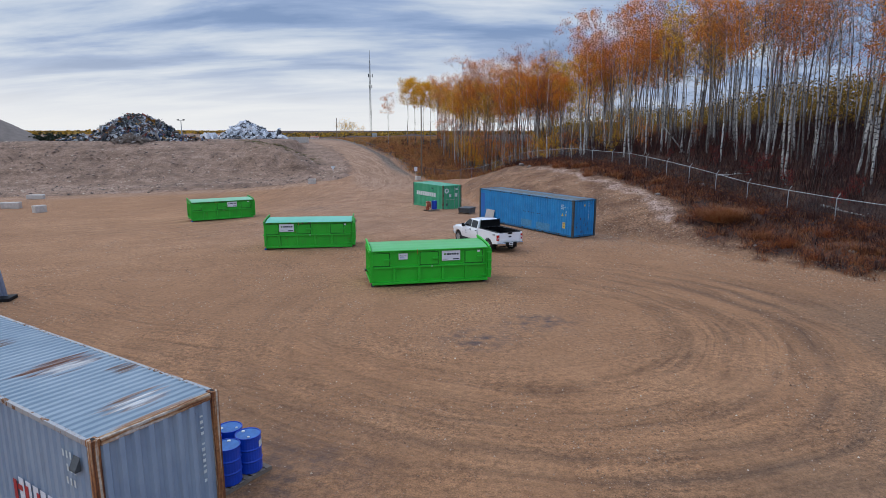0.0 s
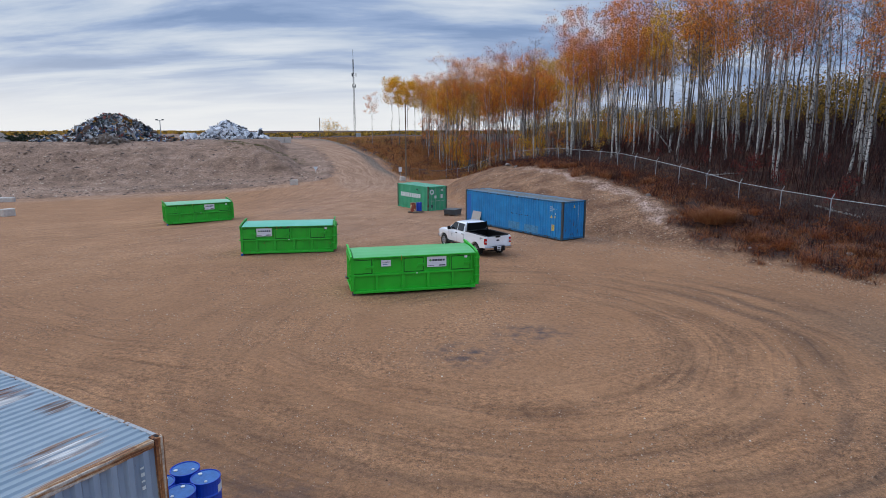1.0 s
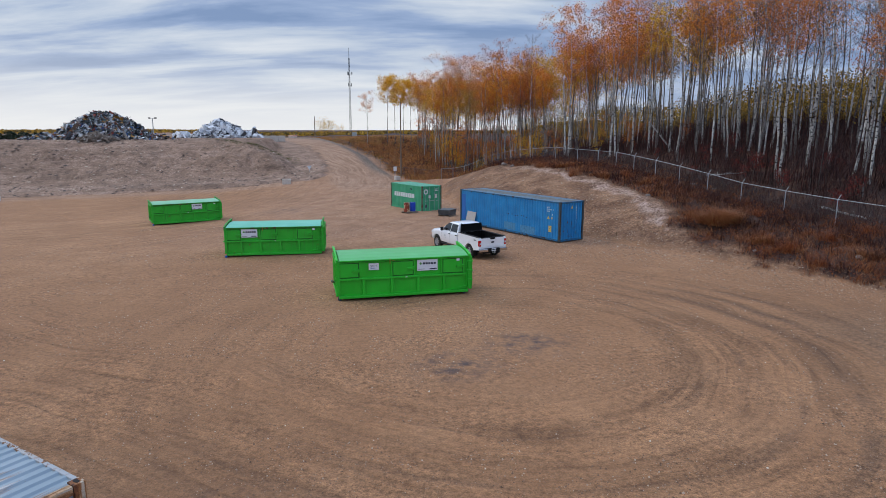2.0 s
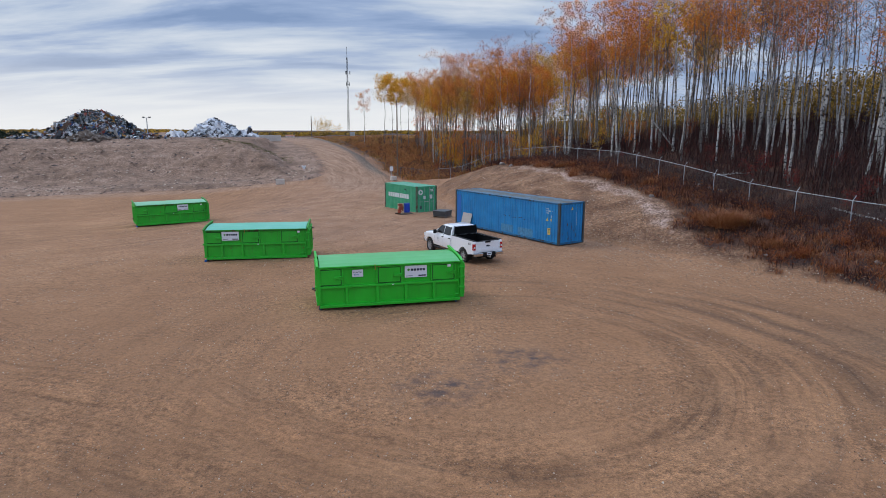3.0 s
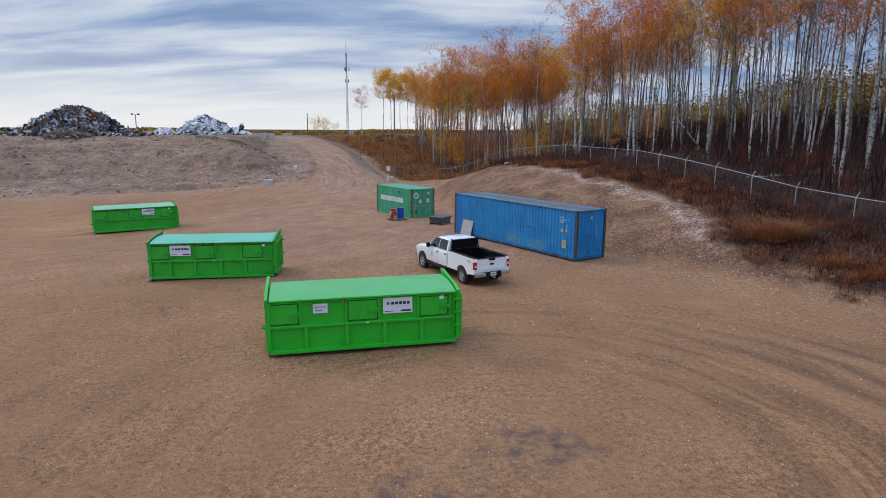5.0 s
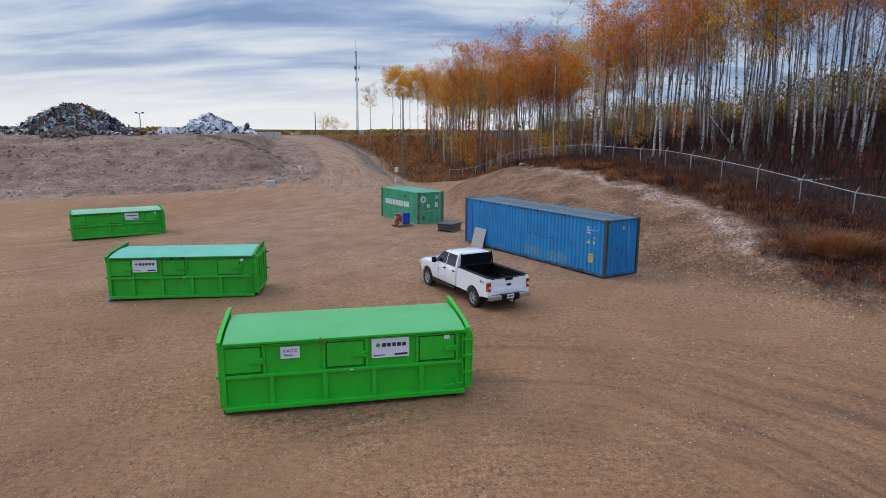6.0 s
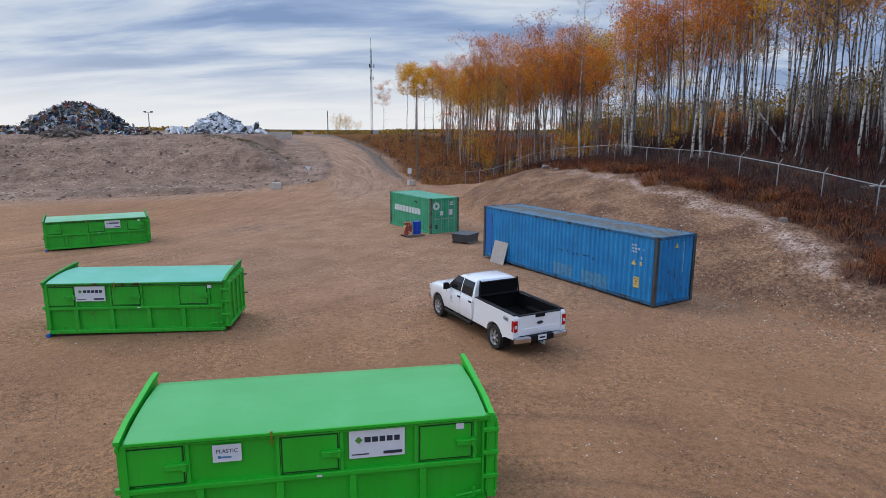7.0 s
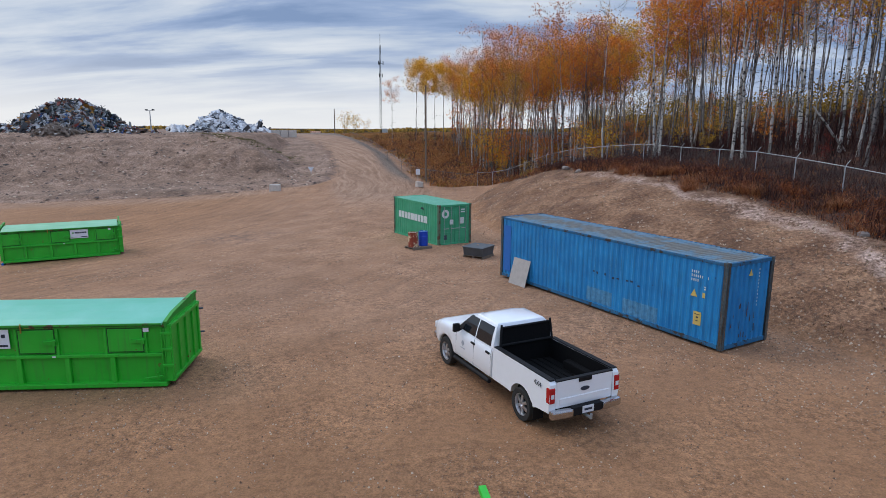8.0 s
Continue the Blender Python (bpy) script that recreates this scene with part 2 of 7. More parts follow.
DARK_TOTE = plain("dark_grey_plastic", (0.075, 0.085, 0.092), 0.6, vary=0.25, scale=4)
BOARD = plain("pale_plywood", (0.42, 0.385, 0.35), 0.8, vary=0.15, scale=4)
STEEL = plain("galvanised_steel", (0.44, 0.46, 0.47), 0.5, 0.55, 0.12, 8)
CONCRETE = plain("concrete_block", (0.56, 0.50, 0.44), 0.9, vary=0.2, scale=4, bumpy=0.4)
STONE = plain("field_stone", (0.24, 0.20, 0.175), 0.9, vary=0.3, scale=3, bumpy=0.5)
TOWER_STEEL = plain("tower_steel", (0.055, 0.06, 0.065), 0.7, 0.0, 0.1)
FENCE_WIRE = plain("dull_fence_wire", (0.15, 0.15, 0.15), 0.6, 0.3, 0.2)
BRASS = plain("brass_latch", (0.40, 0.27, 0.06), 0.4, 0.8, 0.2)
POLE_WOOD = plain("pole_wood", (0.20, 0.15, 0.11), 0.9, vary=0.25, scale=6, bumpy=0.4)
SLATE = painted("slate_blue_panel", (0.16, 0.18, 0.24), wear=0.68, rough=0.55)


def ground_material():
    m, t, b = material("packed_earth", 0.95)
    pos = coords(t, world_space=True)
    sep = t.nodes.new("ShaderNodeSeparateXYZ")
    t.links.new(pos, sep.inputs[0])

    def attr(name):
        n = t.nodes.new("ShaderNodeAttribute")
        n.attribute_name = name
        return n.outputs["Fac"]

    def times(a, c):
        return math_node(t, "MULTIPLY", a, c)

    def plus(a, c):
        return math_node(t, "ADD", a, c)

    def joined(x, y, z):
        c = t.nodes.new("ShaderNodeCombineXYZ")
        t.links.new(x, c.inputs[0])
        t.links.new(y, c.inputs[1])
        c.inputs[2].default_value = z
        return c.outputs[0]

    def mask(f, lo, hi):
        return ramp(t, f, (lo, (0, 0, 0)), (hi, (1, 1, 1)))

    def polar(cx, cy, wobble):
        """Radius and angle round a turning circle, slightly wandering."""
        dx, dy = math_node(t, "SUBTRACT", sep.outputs[0], cx), math_node(t, "SUBTRACT", sep.outputs[1], cy)
        r = math_node(t, "SQRT", plus(times(dx, dx), times(dy, dy)))
        r = plus(r, times(math_node(t, "SUBTRACT", tex(t, pos, 0.11, 2), 0.5), wobble))
        return r, math_node(t, "ARCTAN2", dy, dx)

    def drawn(u, v, ku, kv, z, detail=4, rough=0.6):
        """Noise drawn out along v."""
        return tex(t, joined(times(u, ku), times(v, kv), z), 1.0, detail, rough, 0.12)

    big = tex(t, pos, 0.055, 4, 0.55)
    mid = tex(t, pos, 0.42, 5, 0.6)
    fine = tex(t, pos, 5.5, 6, 0.7)
    grain = tex(t, pos, 19.0, 4, 0.75)
    dirt = ramp(t, plus(times(big, 0.6), times(mid, 0.4)),
                (0.36, (0.278, 0.131, 0.057)), (0.5, (0.345, 0.167, 0.075)), (0.64, (0.413, 0.210, 0.100)))
    # the turning circle: broad worn bands, fine tread lines, and single dark ruts
    r, a = polar(4.1, 25.2, 2.2)
    loop = attr("loop")
    bands = drawn(r, a, 0.85, 1.1, 1.0, 3)
    lines = drawn(r, a, 4.2, 1.6, 4.0, 4, 0.65)
    dirt = mix(t, times(loop, 0.85), dirt, ramp(t, bands, (0.38, (0.68, 0.67, 0.65)), (0.50, (1.0, 1.0, 1.0)), (0.64, (1.14, 1.14, 1.13))), "MULTIPLY")
    dirt = mix(t, times(plus(times(loop, 0.6), 0.16), mask(tex(t, pos, 0.2, 3), 0.38, 0.6)), dirt, ramp(t, lines, (0.36, (0.60, 0.58, 0.56)), (0.46, (0.95, 0.95, 0.94)), (0.60, (1.08, 1.08, 1.07)), (0.72, (1.30, 1.29, 1.27))), "MULTIPLY")
    ruts = None
    for k, (rad, w, z) in enumerate(((9.75, 0.24, 2.0), (11.3, 0.50, 3.0), (12.5, 0.35, 5.0), (8.3, 0.16, 6.0), (7.1, 0.14, 7.5), (13.9, 0.4, 9.0))):
        d = math_node(t, "DIVIDE", math_node(t, "ABSOLUTE", math_node(t, "SUBTRACT", r, rad)), w)
        one = times(math_node(t, "SUBTRACT", 1.0, d, clamp=True), mask(drawn(r, a, 0.3, 1.3, z, 3), 0.42, 0.60))
        ruts = one if ruts is None else math_node(t, "MAXIMUM", ruts, one)
    ruts = times(ruts, loop)
    dirt = mix(t, times(ruts, 0.62), dirt, (0.075, 0.043, 0.026))
    # darker olive-brown tone on parts of the yard
    dirt = mix(t, times(attr("dark_tone"), 0.55), dirt, ramp(t, plus(times(mid, 0.5), times(fine, 0.5)), (0.38, (0.120, 0.074, 0.042)), (0.62, (0.225, 0.140, 0.080))))
    # straight passes that sweep out to the gate side
    across = plus(sep.outputs[1], times(sep.outputs[0], 0.56))
    across = plus(across, times(math_node(t, "SUBTRACT", tex(t, pos, 0.09, 2), 0.5), 5.0))
    passes = drawn(across, sep.outputs[0], 2.6, 0.16, 11.0, 5, 0.62)
    dirt = mix(t, times(attr("sweep"), times(mask(tex(t, pos, 0.17, 3), 0.36, 0.58), 0.85)), dirt,
               ramp(t, passes, (0.35, (0.62, 0.60, 0.58)), (0.48, (0.98, 0.98, 0.98)), (0.68, (1.25, 1.23, 1.21))), "MULTIPLY")
    rl, al = polar(-72.0, 96.0, 3.0)
    lanes = drawn(rl, al, 1.7, 6.0, 9.0, 5, 0.62)
    dirt = mix(t, attr("lane"), dirt, ramp(t, lanes, (0.36, (0.76, 0.75, 0.74)), (0.50, (1, 1, 1)), (0.66, (1.15, 1.14, 1.13))), "MULTIPLY")
    east = mask(times(plus(sep.outputs[0], 22.0), 0.04), 0.0, 0.5)
    dirt = mix(t, times(times(attr("lane"), east), 0.45), dirt, ramp(t, mid, (0.36, (0.305, 0.165, 0.096)), (0.64, (0.44, 0.256, 0.160))))
    road = ramp(t, plus(times(mid, 0.25), times(lanes, 0.75)), (0.40, (0.262, 0.140, 0.077)), (0.60, (0.425, 0.252, 0.155)))
    col = mix(t, attr("road"), dirt, road)
    terrace = drawn(sep.outputs[2], sep.outputs[0], 1.6, 0.05, 21.0, 4)
    bank = ramp(t, plus(plus(plus(times(mid, 0.26), times(fine, 0.26)), times(tex(t, pos, 1.6, 5, 0.7), 0.20)), plus(times(terrace, 0.16), times(big, 0.12))),
                (0.40, (0.115, 0.066, 0.040)), (0.5, (0.262, 0.156, 0.100)), (0.60, (0.42, 0.272, 0.190)))
    col = mix(t, attr("spoil"), col, bank)
    cut = ramp(t, plus(times(mid, 0.6), times(fine, 0.4)),
               (0.38, (0.125, 0.056, 0.026)), (0.5, (0.228, 0.112, 0.055)), (0.62, (0.365, 0.200, 0.108)))
    col = mix(t, attr("cut"), col, cut)
    pale = times(attr("pale"), mask(plus(times(mid, 0.5), times(fine, 0.5)), 0.40, 0.54))
    col = mix(t, times(pale, 0.92), col, (0.56, 0.395, 0.315))
    col = mix(t, attr("gravel"), col, ramp(t, fine, (0.40, (0.085, 0.058, 0.041)), (0.60, (0.27, 0.19, 0.135))))
    litter = ramp(t, plus(times(mid, 0.5), times(fine, 0.5)),
                  (0.36, (0.020, 0.009, 0.007)), (0.5, (0.060, 0.024, 0.014)), (0.64, (0.145, 0.060, 0.028)))
    col = mix(t, attr("litter"), col, litter)
    # grain everywhere, loose gravel in patches
    loose = mask(plus(times(tex(t, pos, 0.30, 4, 0.6), 0.7), times(big, 0.3)), 0.44, 0.60)
    col = mix(t, plus(times(loose, 0.45), 0.40), col, ramp(t, fine, (0.38, (0.56, 0.55, 0.54)), (0.5, (1.0, 1.0, 1.0)), (0.62, (1.36, 1.36, 1.36))), "MULTIPLY")
    col = mix(t, plus(times(loose, 0.40), 0.45), col, ramp(t, grain, (0.39, (0.56, 0.56, 0.56)), (0.5, (1.0, 1.0, 1.0)), (0.61, (1.42, 1.42, 1.42))), "MULTIPLY")
    chips = nt(t, "ShaderNodeTexVoronoi", Scale=16.0)
    t.links.new(pos, chips.inputs["Vector"])
    pick = t.nodes.new("ShaderNodeSeparateColor")
    t.links.new(chips.outputs["Color"], pick.inputs[0])
    body = times(math_node(t, "SUBTRACT", 0.30, chips.outputs["Distance"], clamp=True), 8.0)
    light = times(times(body, math_node(t, "GREATER_THAN", pick.outputs[0], 0.86)), plus(times(loose, 0.65), 0.30))
    dark = times(times(body, math_node(t, "LESS_THAN", pick.outputs[0], 0.16)), plus(times(loose, 0.65), 0.25))
    col = mix(t, light, col, (0.40, 0.29, 0.20))
    col = mix(t, dark, col, (0.085, 0.050, 0.031))
    stain = times(attr("stain"), mask(tex(t, pos, 1.4, 5, 0.7), 0.42, 0.62))
    col = mix(t, stain, col, (0.085, 0.060, 0.055))
    t.links.new(col, b.inputs["Base Color"])
    h = plus(times(fine, 0.9), times(mid, 1.2))
    h = plus(h, times(grain, 0.25))
    h = plus(h, times(times(lines, loop), 1.5))
    h = math_node(t, "SUBTRACT", h, times(ruts, 0.7))
    h = plus(h, times(times(passes, attr("sweep")), 1.8))
    h = plus(h, plus(times(light, 0.35), times(dark, 0.25)))
    bump(t, b, h, 1.0, 0.085)
    return m


GROUND = ground_material()


def bark(name, pale, dark, cover):
    m, t, b = material(name, 0.85)
    v = coords(t, (1, 1, 0.35))
    n1 = tex(t, coords(t, (2.2, 2.2, 4.0)), 1.5, 5, 0.7)
    n2 = tex(t, v, 1.2, 3)
    col = mix(t, ramp(t, n2, (0.35, (0, 0, 0)), (0.65, (1, 1, 1))), pale, tuple(c * 0.62 for c in pale))
    col = mix(t, ramp(t, n1, (cover, (0, 0, 0)), (cover + 0.05, (1, 1, 1))), col, dark)
    t.links.new(col, b.inputs["Base Color"])
    bump(t, b, n1, 0.4, 0.02)
    return m


BARK = bark("aspen_bark", (0.62, 0.595, 0.55), (0.026, 0.022, 0.020), 0.525)
BARK_DARK = bark("dark_aspen_bark", (0.50, 0.47, 0.43), (0.030, 0.026, 0.024), 0.53)
BARK_GREY = bark("grey_bark", (0.23, 0.205, 0.185), (0.035, 0.030, 0.027), 0.52)


def leaf(name, a, b_, c):
    m, t, b = material(name, 0.7)
    g = t.nodes.new("ShaderNodeNewGeometry")
    t.links.new(ramp(t, g.outputs["Random Per Island"], (0.0, a), (0.5, b_), (1.0, c)), b.inputs["Base Color"])
    tr = t.nodes.new("ShaderNodeBsdfTranslucent")
    t.links.new(ramp(t, g.outputs["Random Per Island"], (0.0, a), (0.5, b_), (1.0, c)), tr.inputs[0])
    ms = nt(t, "ShaderNodeMixShader", Fac=0.45)
    t.links.new(b.outputs[0], ms.inputs[1])
    t.links.new(tr.outputs[0], ms.inputs[2])
    t.links.new(ms.outputs[0], t.nodes["Material Output"].inputs[0])
    return m


LEAF_ORANGE = leaf("orange_leaves", (0.60, 0.165, 0.018), (0.77, 0.245, 0.026), (0.84, 0.345, 0.045))
LEAF_RUST = leaf("rust_leaves", (0.40, 0.110, 0.028), (0.52, 0.150, 0.034), (0.59, 0.215, 0.055))
TWIG_LEAF = leaf("grey_rust_twig_leaves", (0.13, 0.075, 0.055), (0.24, 0.115, 0.065), (0.42, 0.19, 0.06))
LEAF_YELLOW = leaf("yellow_leaves", (0.68, 0.35, 0.018), (0.81, 0.445, 0.026), (0.86, 0.535, 0.045))
LEAF_OLIVE = leaf("olive_leaves", (0.25, 0.17, 0.02), (0.48, 0.29, 0.03), (0.60, 0.38, 0.04))
BRUSH = leaf("bare_brush", (0.016, 0.006, 0.006), (0.046, 0.016, 0.014), (0.105, 0.038, 0.026))
WINE_BRUSH = leaf("wine_brown_brush", (0.022, 0.008, 0.007), (0.060, 0.020, 0.014), (0.13, 0.045, 0.026))
DITCH_GRASS = leaf("ditch_bush_leaves", (0.15, 0.046, 0.018), (0.42, 0.155, 0.045), (0.62, 0.31, 0.10))
GOLD_GRASS = leaf("golden_dry_grass", (0.14, 0.065, 0.018), (0.30, 0.17, 0.035), (0.44, 0.28, 0.06))
STRAW = leaf("orange_straw", (0.15, 0.042, 0.017), (0.34, 0.112, 0.036), (0.52, 0.26, 0.11))
RUST_SHRUB = leaf("rust_shrub_leaves", (0.11, 0.022, 0.010), (0.29, 0.072, 0.018), (0.44, 0.15, 0.04))
RUST_GRASS = leaf("rusty_dry_grass", (0.050, 0.014, 0.008), (0.20, 0.060, 0.021), (0.40, 0.165, 0.056))
FAR_LEAF = leaf("far_autumn_canopy", (0.06, 0.055, 0.022), (0.32, 0.18, 0.028), (0.54, 0.32, 0.042))
WEED = leaf("olive_weeds", (0.045, 0.050, 0.018), (0.13, 0.115, 0.040), (0.26, 0.19, 0.085))
DARK_GREEN = leaf("dark_conifer_brush", (0.008, 0.016, 0.008), (0.018, 0.032, 0.014), (0.05, 0.05, 0.025))
FALLEN_LEAF = leaf("fallen_leaves", (0.060, 0.024, 0.012), (0.27, 0.135, 0.060), (0.56, 0.40, 0.23))
DRY_TUFT = leaf("dry_tan_tufts", (0.12, 0.065, 0.030), (0.22, 0.125, 0.060), (0.34, 0.22, 0.11))
LEAF_RED = leaf("crimson_leaves", (0.10, 0.012, 0.012), (0.22, 0.022, 0.02), (0.34, 0.07, 0.03))


# ---- mesh helpers ----
def mesh_of(name, bm, mat, smooth=False):
    me = bpy.data.meshes.new(name)
    bmesh.ops.recalc_face_normals(bm, faces=bm.faces)
    bm.to_mesh(me)
    bm.free()
    for m in mat if isinstance(mat, (list, tuple)) else [mat]:
        me.materials.append(m)
    if smooth:
        me.shade_smooth()
        me.set_sharp_from_angle(angle=radians(32))
    return me


def part(name, bm, mat, parent, label="", smooth=False):
    ob = new(name, mesh_of(name, bm, mat, smooth))
    ob.parent = parent
    return tagged(ob, label)


def thing(name, m, label, category, group="", kind=""):
    ob = new(name)
    ob.matrix_basis = m
    ob.empty_display_size = 0.3
    return tagged(ob, label, category, group, kind)


def single(name, bm, mat, m, label, category, group="", kind="", smooth=False):
    ob = new(name, mesh_of(name, bm, mat, smooth))
    ob.matrix_basis = m
    return tagged(ob, label, category, group, kind)


def box(bm, c, s, rot=None, bev=0.0):
    """A box with centre c and size s, turned by rot (degrees), with bevelled edges."""
    m = Matrix.Translation(c) @ (pose(0, 0, 0, *rot) if rot else Matrix()) @ Matrix.Diagonal((*s, 1))
    vs = bmesh.ops.create_cube(bm, size=1, matrix=m)["verts"]
    if bev:
        es = list({e for v in vs for e in v.link_edges})
        bmesh.ops.bevel(bm, geom=es, offset=bev, segments=2, affect="EDGES", profile=0.6)


def boxes(*specs, bev=0.0):
    bm = bmesh.new()
    for s in specs:
        box(bm, *s, bev=bev)
    return bm


def rod(bm, a, b, r0, r1=None, seg=8, caps=True):
    a, b = Vector(a), Vector(b)
    d = b - a
    m = Matrix.Translation((a + b) / 2) @ d.to_track_quat("Z", "Y").to_matrix().to_4x4()
    bmesh.ops.create_cone(bm, cap_ends=caps, segments=seg, radius1=r0, radius2=r0 if r1 is None else r1, depth=d.length, matrix=m)


def rods(*specs, seg=8):
    bm = bmesh.new()
    for s in specs:
        rod(bm, *s, seg=seg)
    return bm


def lathe(bm, profile, seg=24, m=None, caps=True):
    """A turned body: profile of (radius, height)."""
    m = m or Matrix()
    rings = []
    for r, z in profile:
        rings.append([bm.verts.new(m @ Vector((r * math.cos(2 * math.pi * i / seg), r * math.sin(2 * math.pi * i / seg), z))) for i in range(seg)])
    for a, b in zip(rings, rings[1:]):
        for i in range(seg):
            bm.faces.new((a[i], a[(i + 1) % seg], b[(i + 1) % seg], b[i]))
    for r in (rings[0], rings[-1]) if caps else ():
        if (r[0].co - r[seg // 2].co).length > 1e-4:
            bm.faces.new(r)


def slab(bm, outline, axis, lo, hi):
    """An outline of 2D points drawn out along an axis from lo to hi."""
    def at(p, k):
        return {"x": (k, p[0], p[1]), "y": (p[0], k, p[1]), "z": (p[0], p[1], k)}[axis]
    a = [bm.verts.new(at(p, lo)) for p in outline]
    b = [bm.verts.new(at(p, hi)) for p in outline]
    n = len(a)
    bm.faces.new(a)
    bm.faces.new(b[::-1])
    for i in range(n):
        bm.faces.new((a[i], b[i], b[(i + 1) % n], a[(i + 1) % n]))


def soften(bm, off, seg=2, angle=25):
    es = [e for e in bm.edges if len(e.link_faces) == 2 and e.calc_face_angle(0) > radians(angle)]
    bmesh.ops.bevel(bm, geom=es, offset=off, segments=seg, affect="EDGES", profile=0.6, clamp_overlap=True)


def words(text, size, mat, parent, m, depth=0.002):
    cu = bpy.data.curves.new("lettering", "FONT")
    cu.body, cu.size, cu.extrude, cu.align_x, cu.align_y = text, size, depth, "CENTER", "CENTER"
    cu.materials.append(mat)
    ob = new("lettering", cu)
    ob.parent, ob.matrix_basis = parent, m
    return ob


# ---- ground ----
def smooth_step(a, b, v):
    s = np.clip((v - a) / (b - a), 0, 1)
    return s * s * (3 - 2 * s)


def polyline(x, y, pts):
    """Distance to a polyline, and the side (positive: to the right along it)."""
    best = np.full(np.shape(x), 1e9)
    side = np.zeros(np.shape(x))
    for (ax, ay), (bx, by) in zip(pts, pts[1:]):
        ux, uy = bx - ax, by - ay
        k = np.clip(((x - ax) * ux + (y - ay) * uy) / (ux * ux + uy * uy), 0, 1)
        dx, dy = x - ax - k * ux, y - ay - k * uy
        d = np.hypot(dx, dy)
        s = np.sign((x - ax) * uy - (y - ay) * ux)
        near = d < best
        best, side = np.where(near, d, best), np.where(near, s, side)
    return best, side


FOOT = [(-400, 20), (-130, 75), (-59, 95), (-40, 101.5), (-30, 104.5), (-21, 105.5), (-16.2, 108), (-14.6, 113), (-15.0, 120), (-17.4, 130), (-22.5, 148), (-31, 172), (-60, 230), (-120, 420)]
BENCH = [(-400, 10), (-130, 70), (-59, 88), (-46.5, 91), (-40.5, 92.5), (-35, 94.5), (-26, 97.5), (-19.5, 102.5), (-14.8, 105.2), (-12.6, 109.4), (-12.9, 117), (-15.6, 128), (-20.0, 141), (-22.6, 149), (-31, 172), (-60, 230)]
TOE = [(200, -60), (60, 10), (33, 26), (25, 33), (21.3, 37.3), (19.3, 40.2), (17.0, 44.2), (14.4, 48.0), (11.5, 54.5), (9, 59.5), (7, 64), (6.5, 69), (5, 77), (4.5, 86), (8, 100)]
VEG = [(60, 6), (30, 28.5), (25.4, 32.4), (22.8, 36.6), (21.2, 41), (20.4, 45), (20.5, 48), (21.0, 52), (20.6, 57), (19.6, 61), (18.2, 65), (17.2, 70), (16, 77), (13.2, 84), (10.5, 90), (9, 100), (8, 112)]
ROAD = [(-1, 80), (-3, 92), (-6, 104), (-9.6, 117), (-12.6, 130), (-17.2, 142), (-22.4, 154), (-30, 172), (-50, 215), (-90, 300)]
FENCE_LINE = [(33.5, 32.0), (31.3, 39.7), (30.0, 43.6), (28.8, 47.6), (27.7, 51.7), (26.6, 55.2), (25.5, 58.4), (24.6, 61.7), (23.7, 65.0), (23.1, 68.6),
              (22.4, 72.6), (21.2, 76.8), (19.6, 81.0), (17.6, 85.4), (15.4, 89.6), (13.4, 94.0), (11.7, 98.4), (10.1, 101.6), (8.4, 103.4), (6.6, 103.8)]
ROAD_FENCE = [(6.6, 103.8), (4.5, 106.6), (2.3, 109.2), (0.5, 111.4), (-1.2, 113.4), (-3.7, 117.2), (-6.4, 124.5), (-8.9, 132), (-12.2, 140), (-15.6, 147)]


def lumps(x, y, s, seed):
    """Smooth waves for uneven ground."""
    r = np.random.RandomState(seed)
    z = 0
    for _ in range(7):
        a, f, p = r.uniform(0, 2 * np.pi), r.uniform(0.6, 1.6) / s, r.uniform(0, 7)
        z = z + np.sin((x * np.cos(a) + y * np.sin(a)) * f * 2 * np.pi + p)
    return z / 7


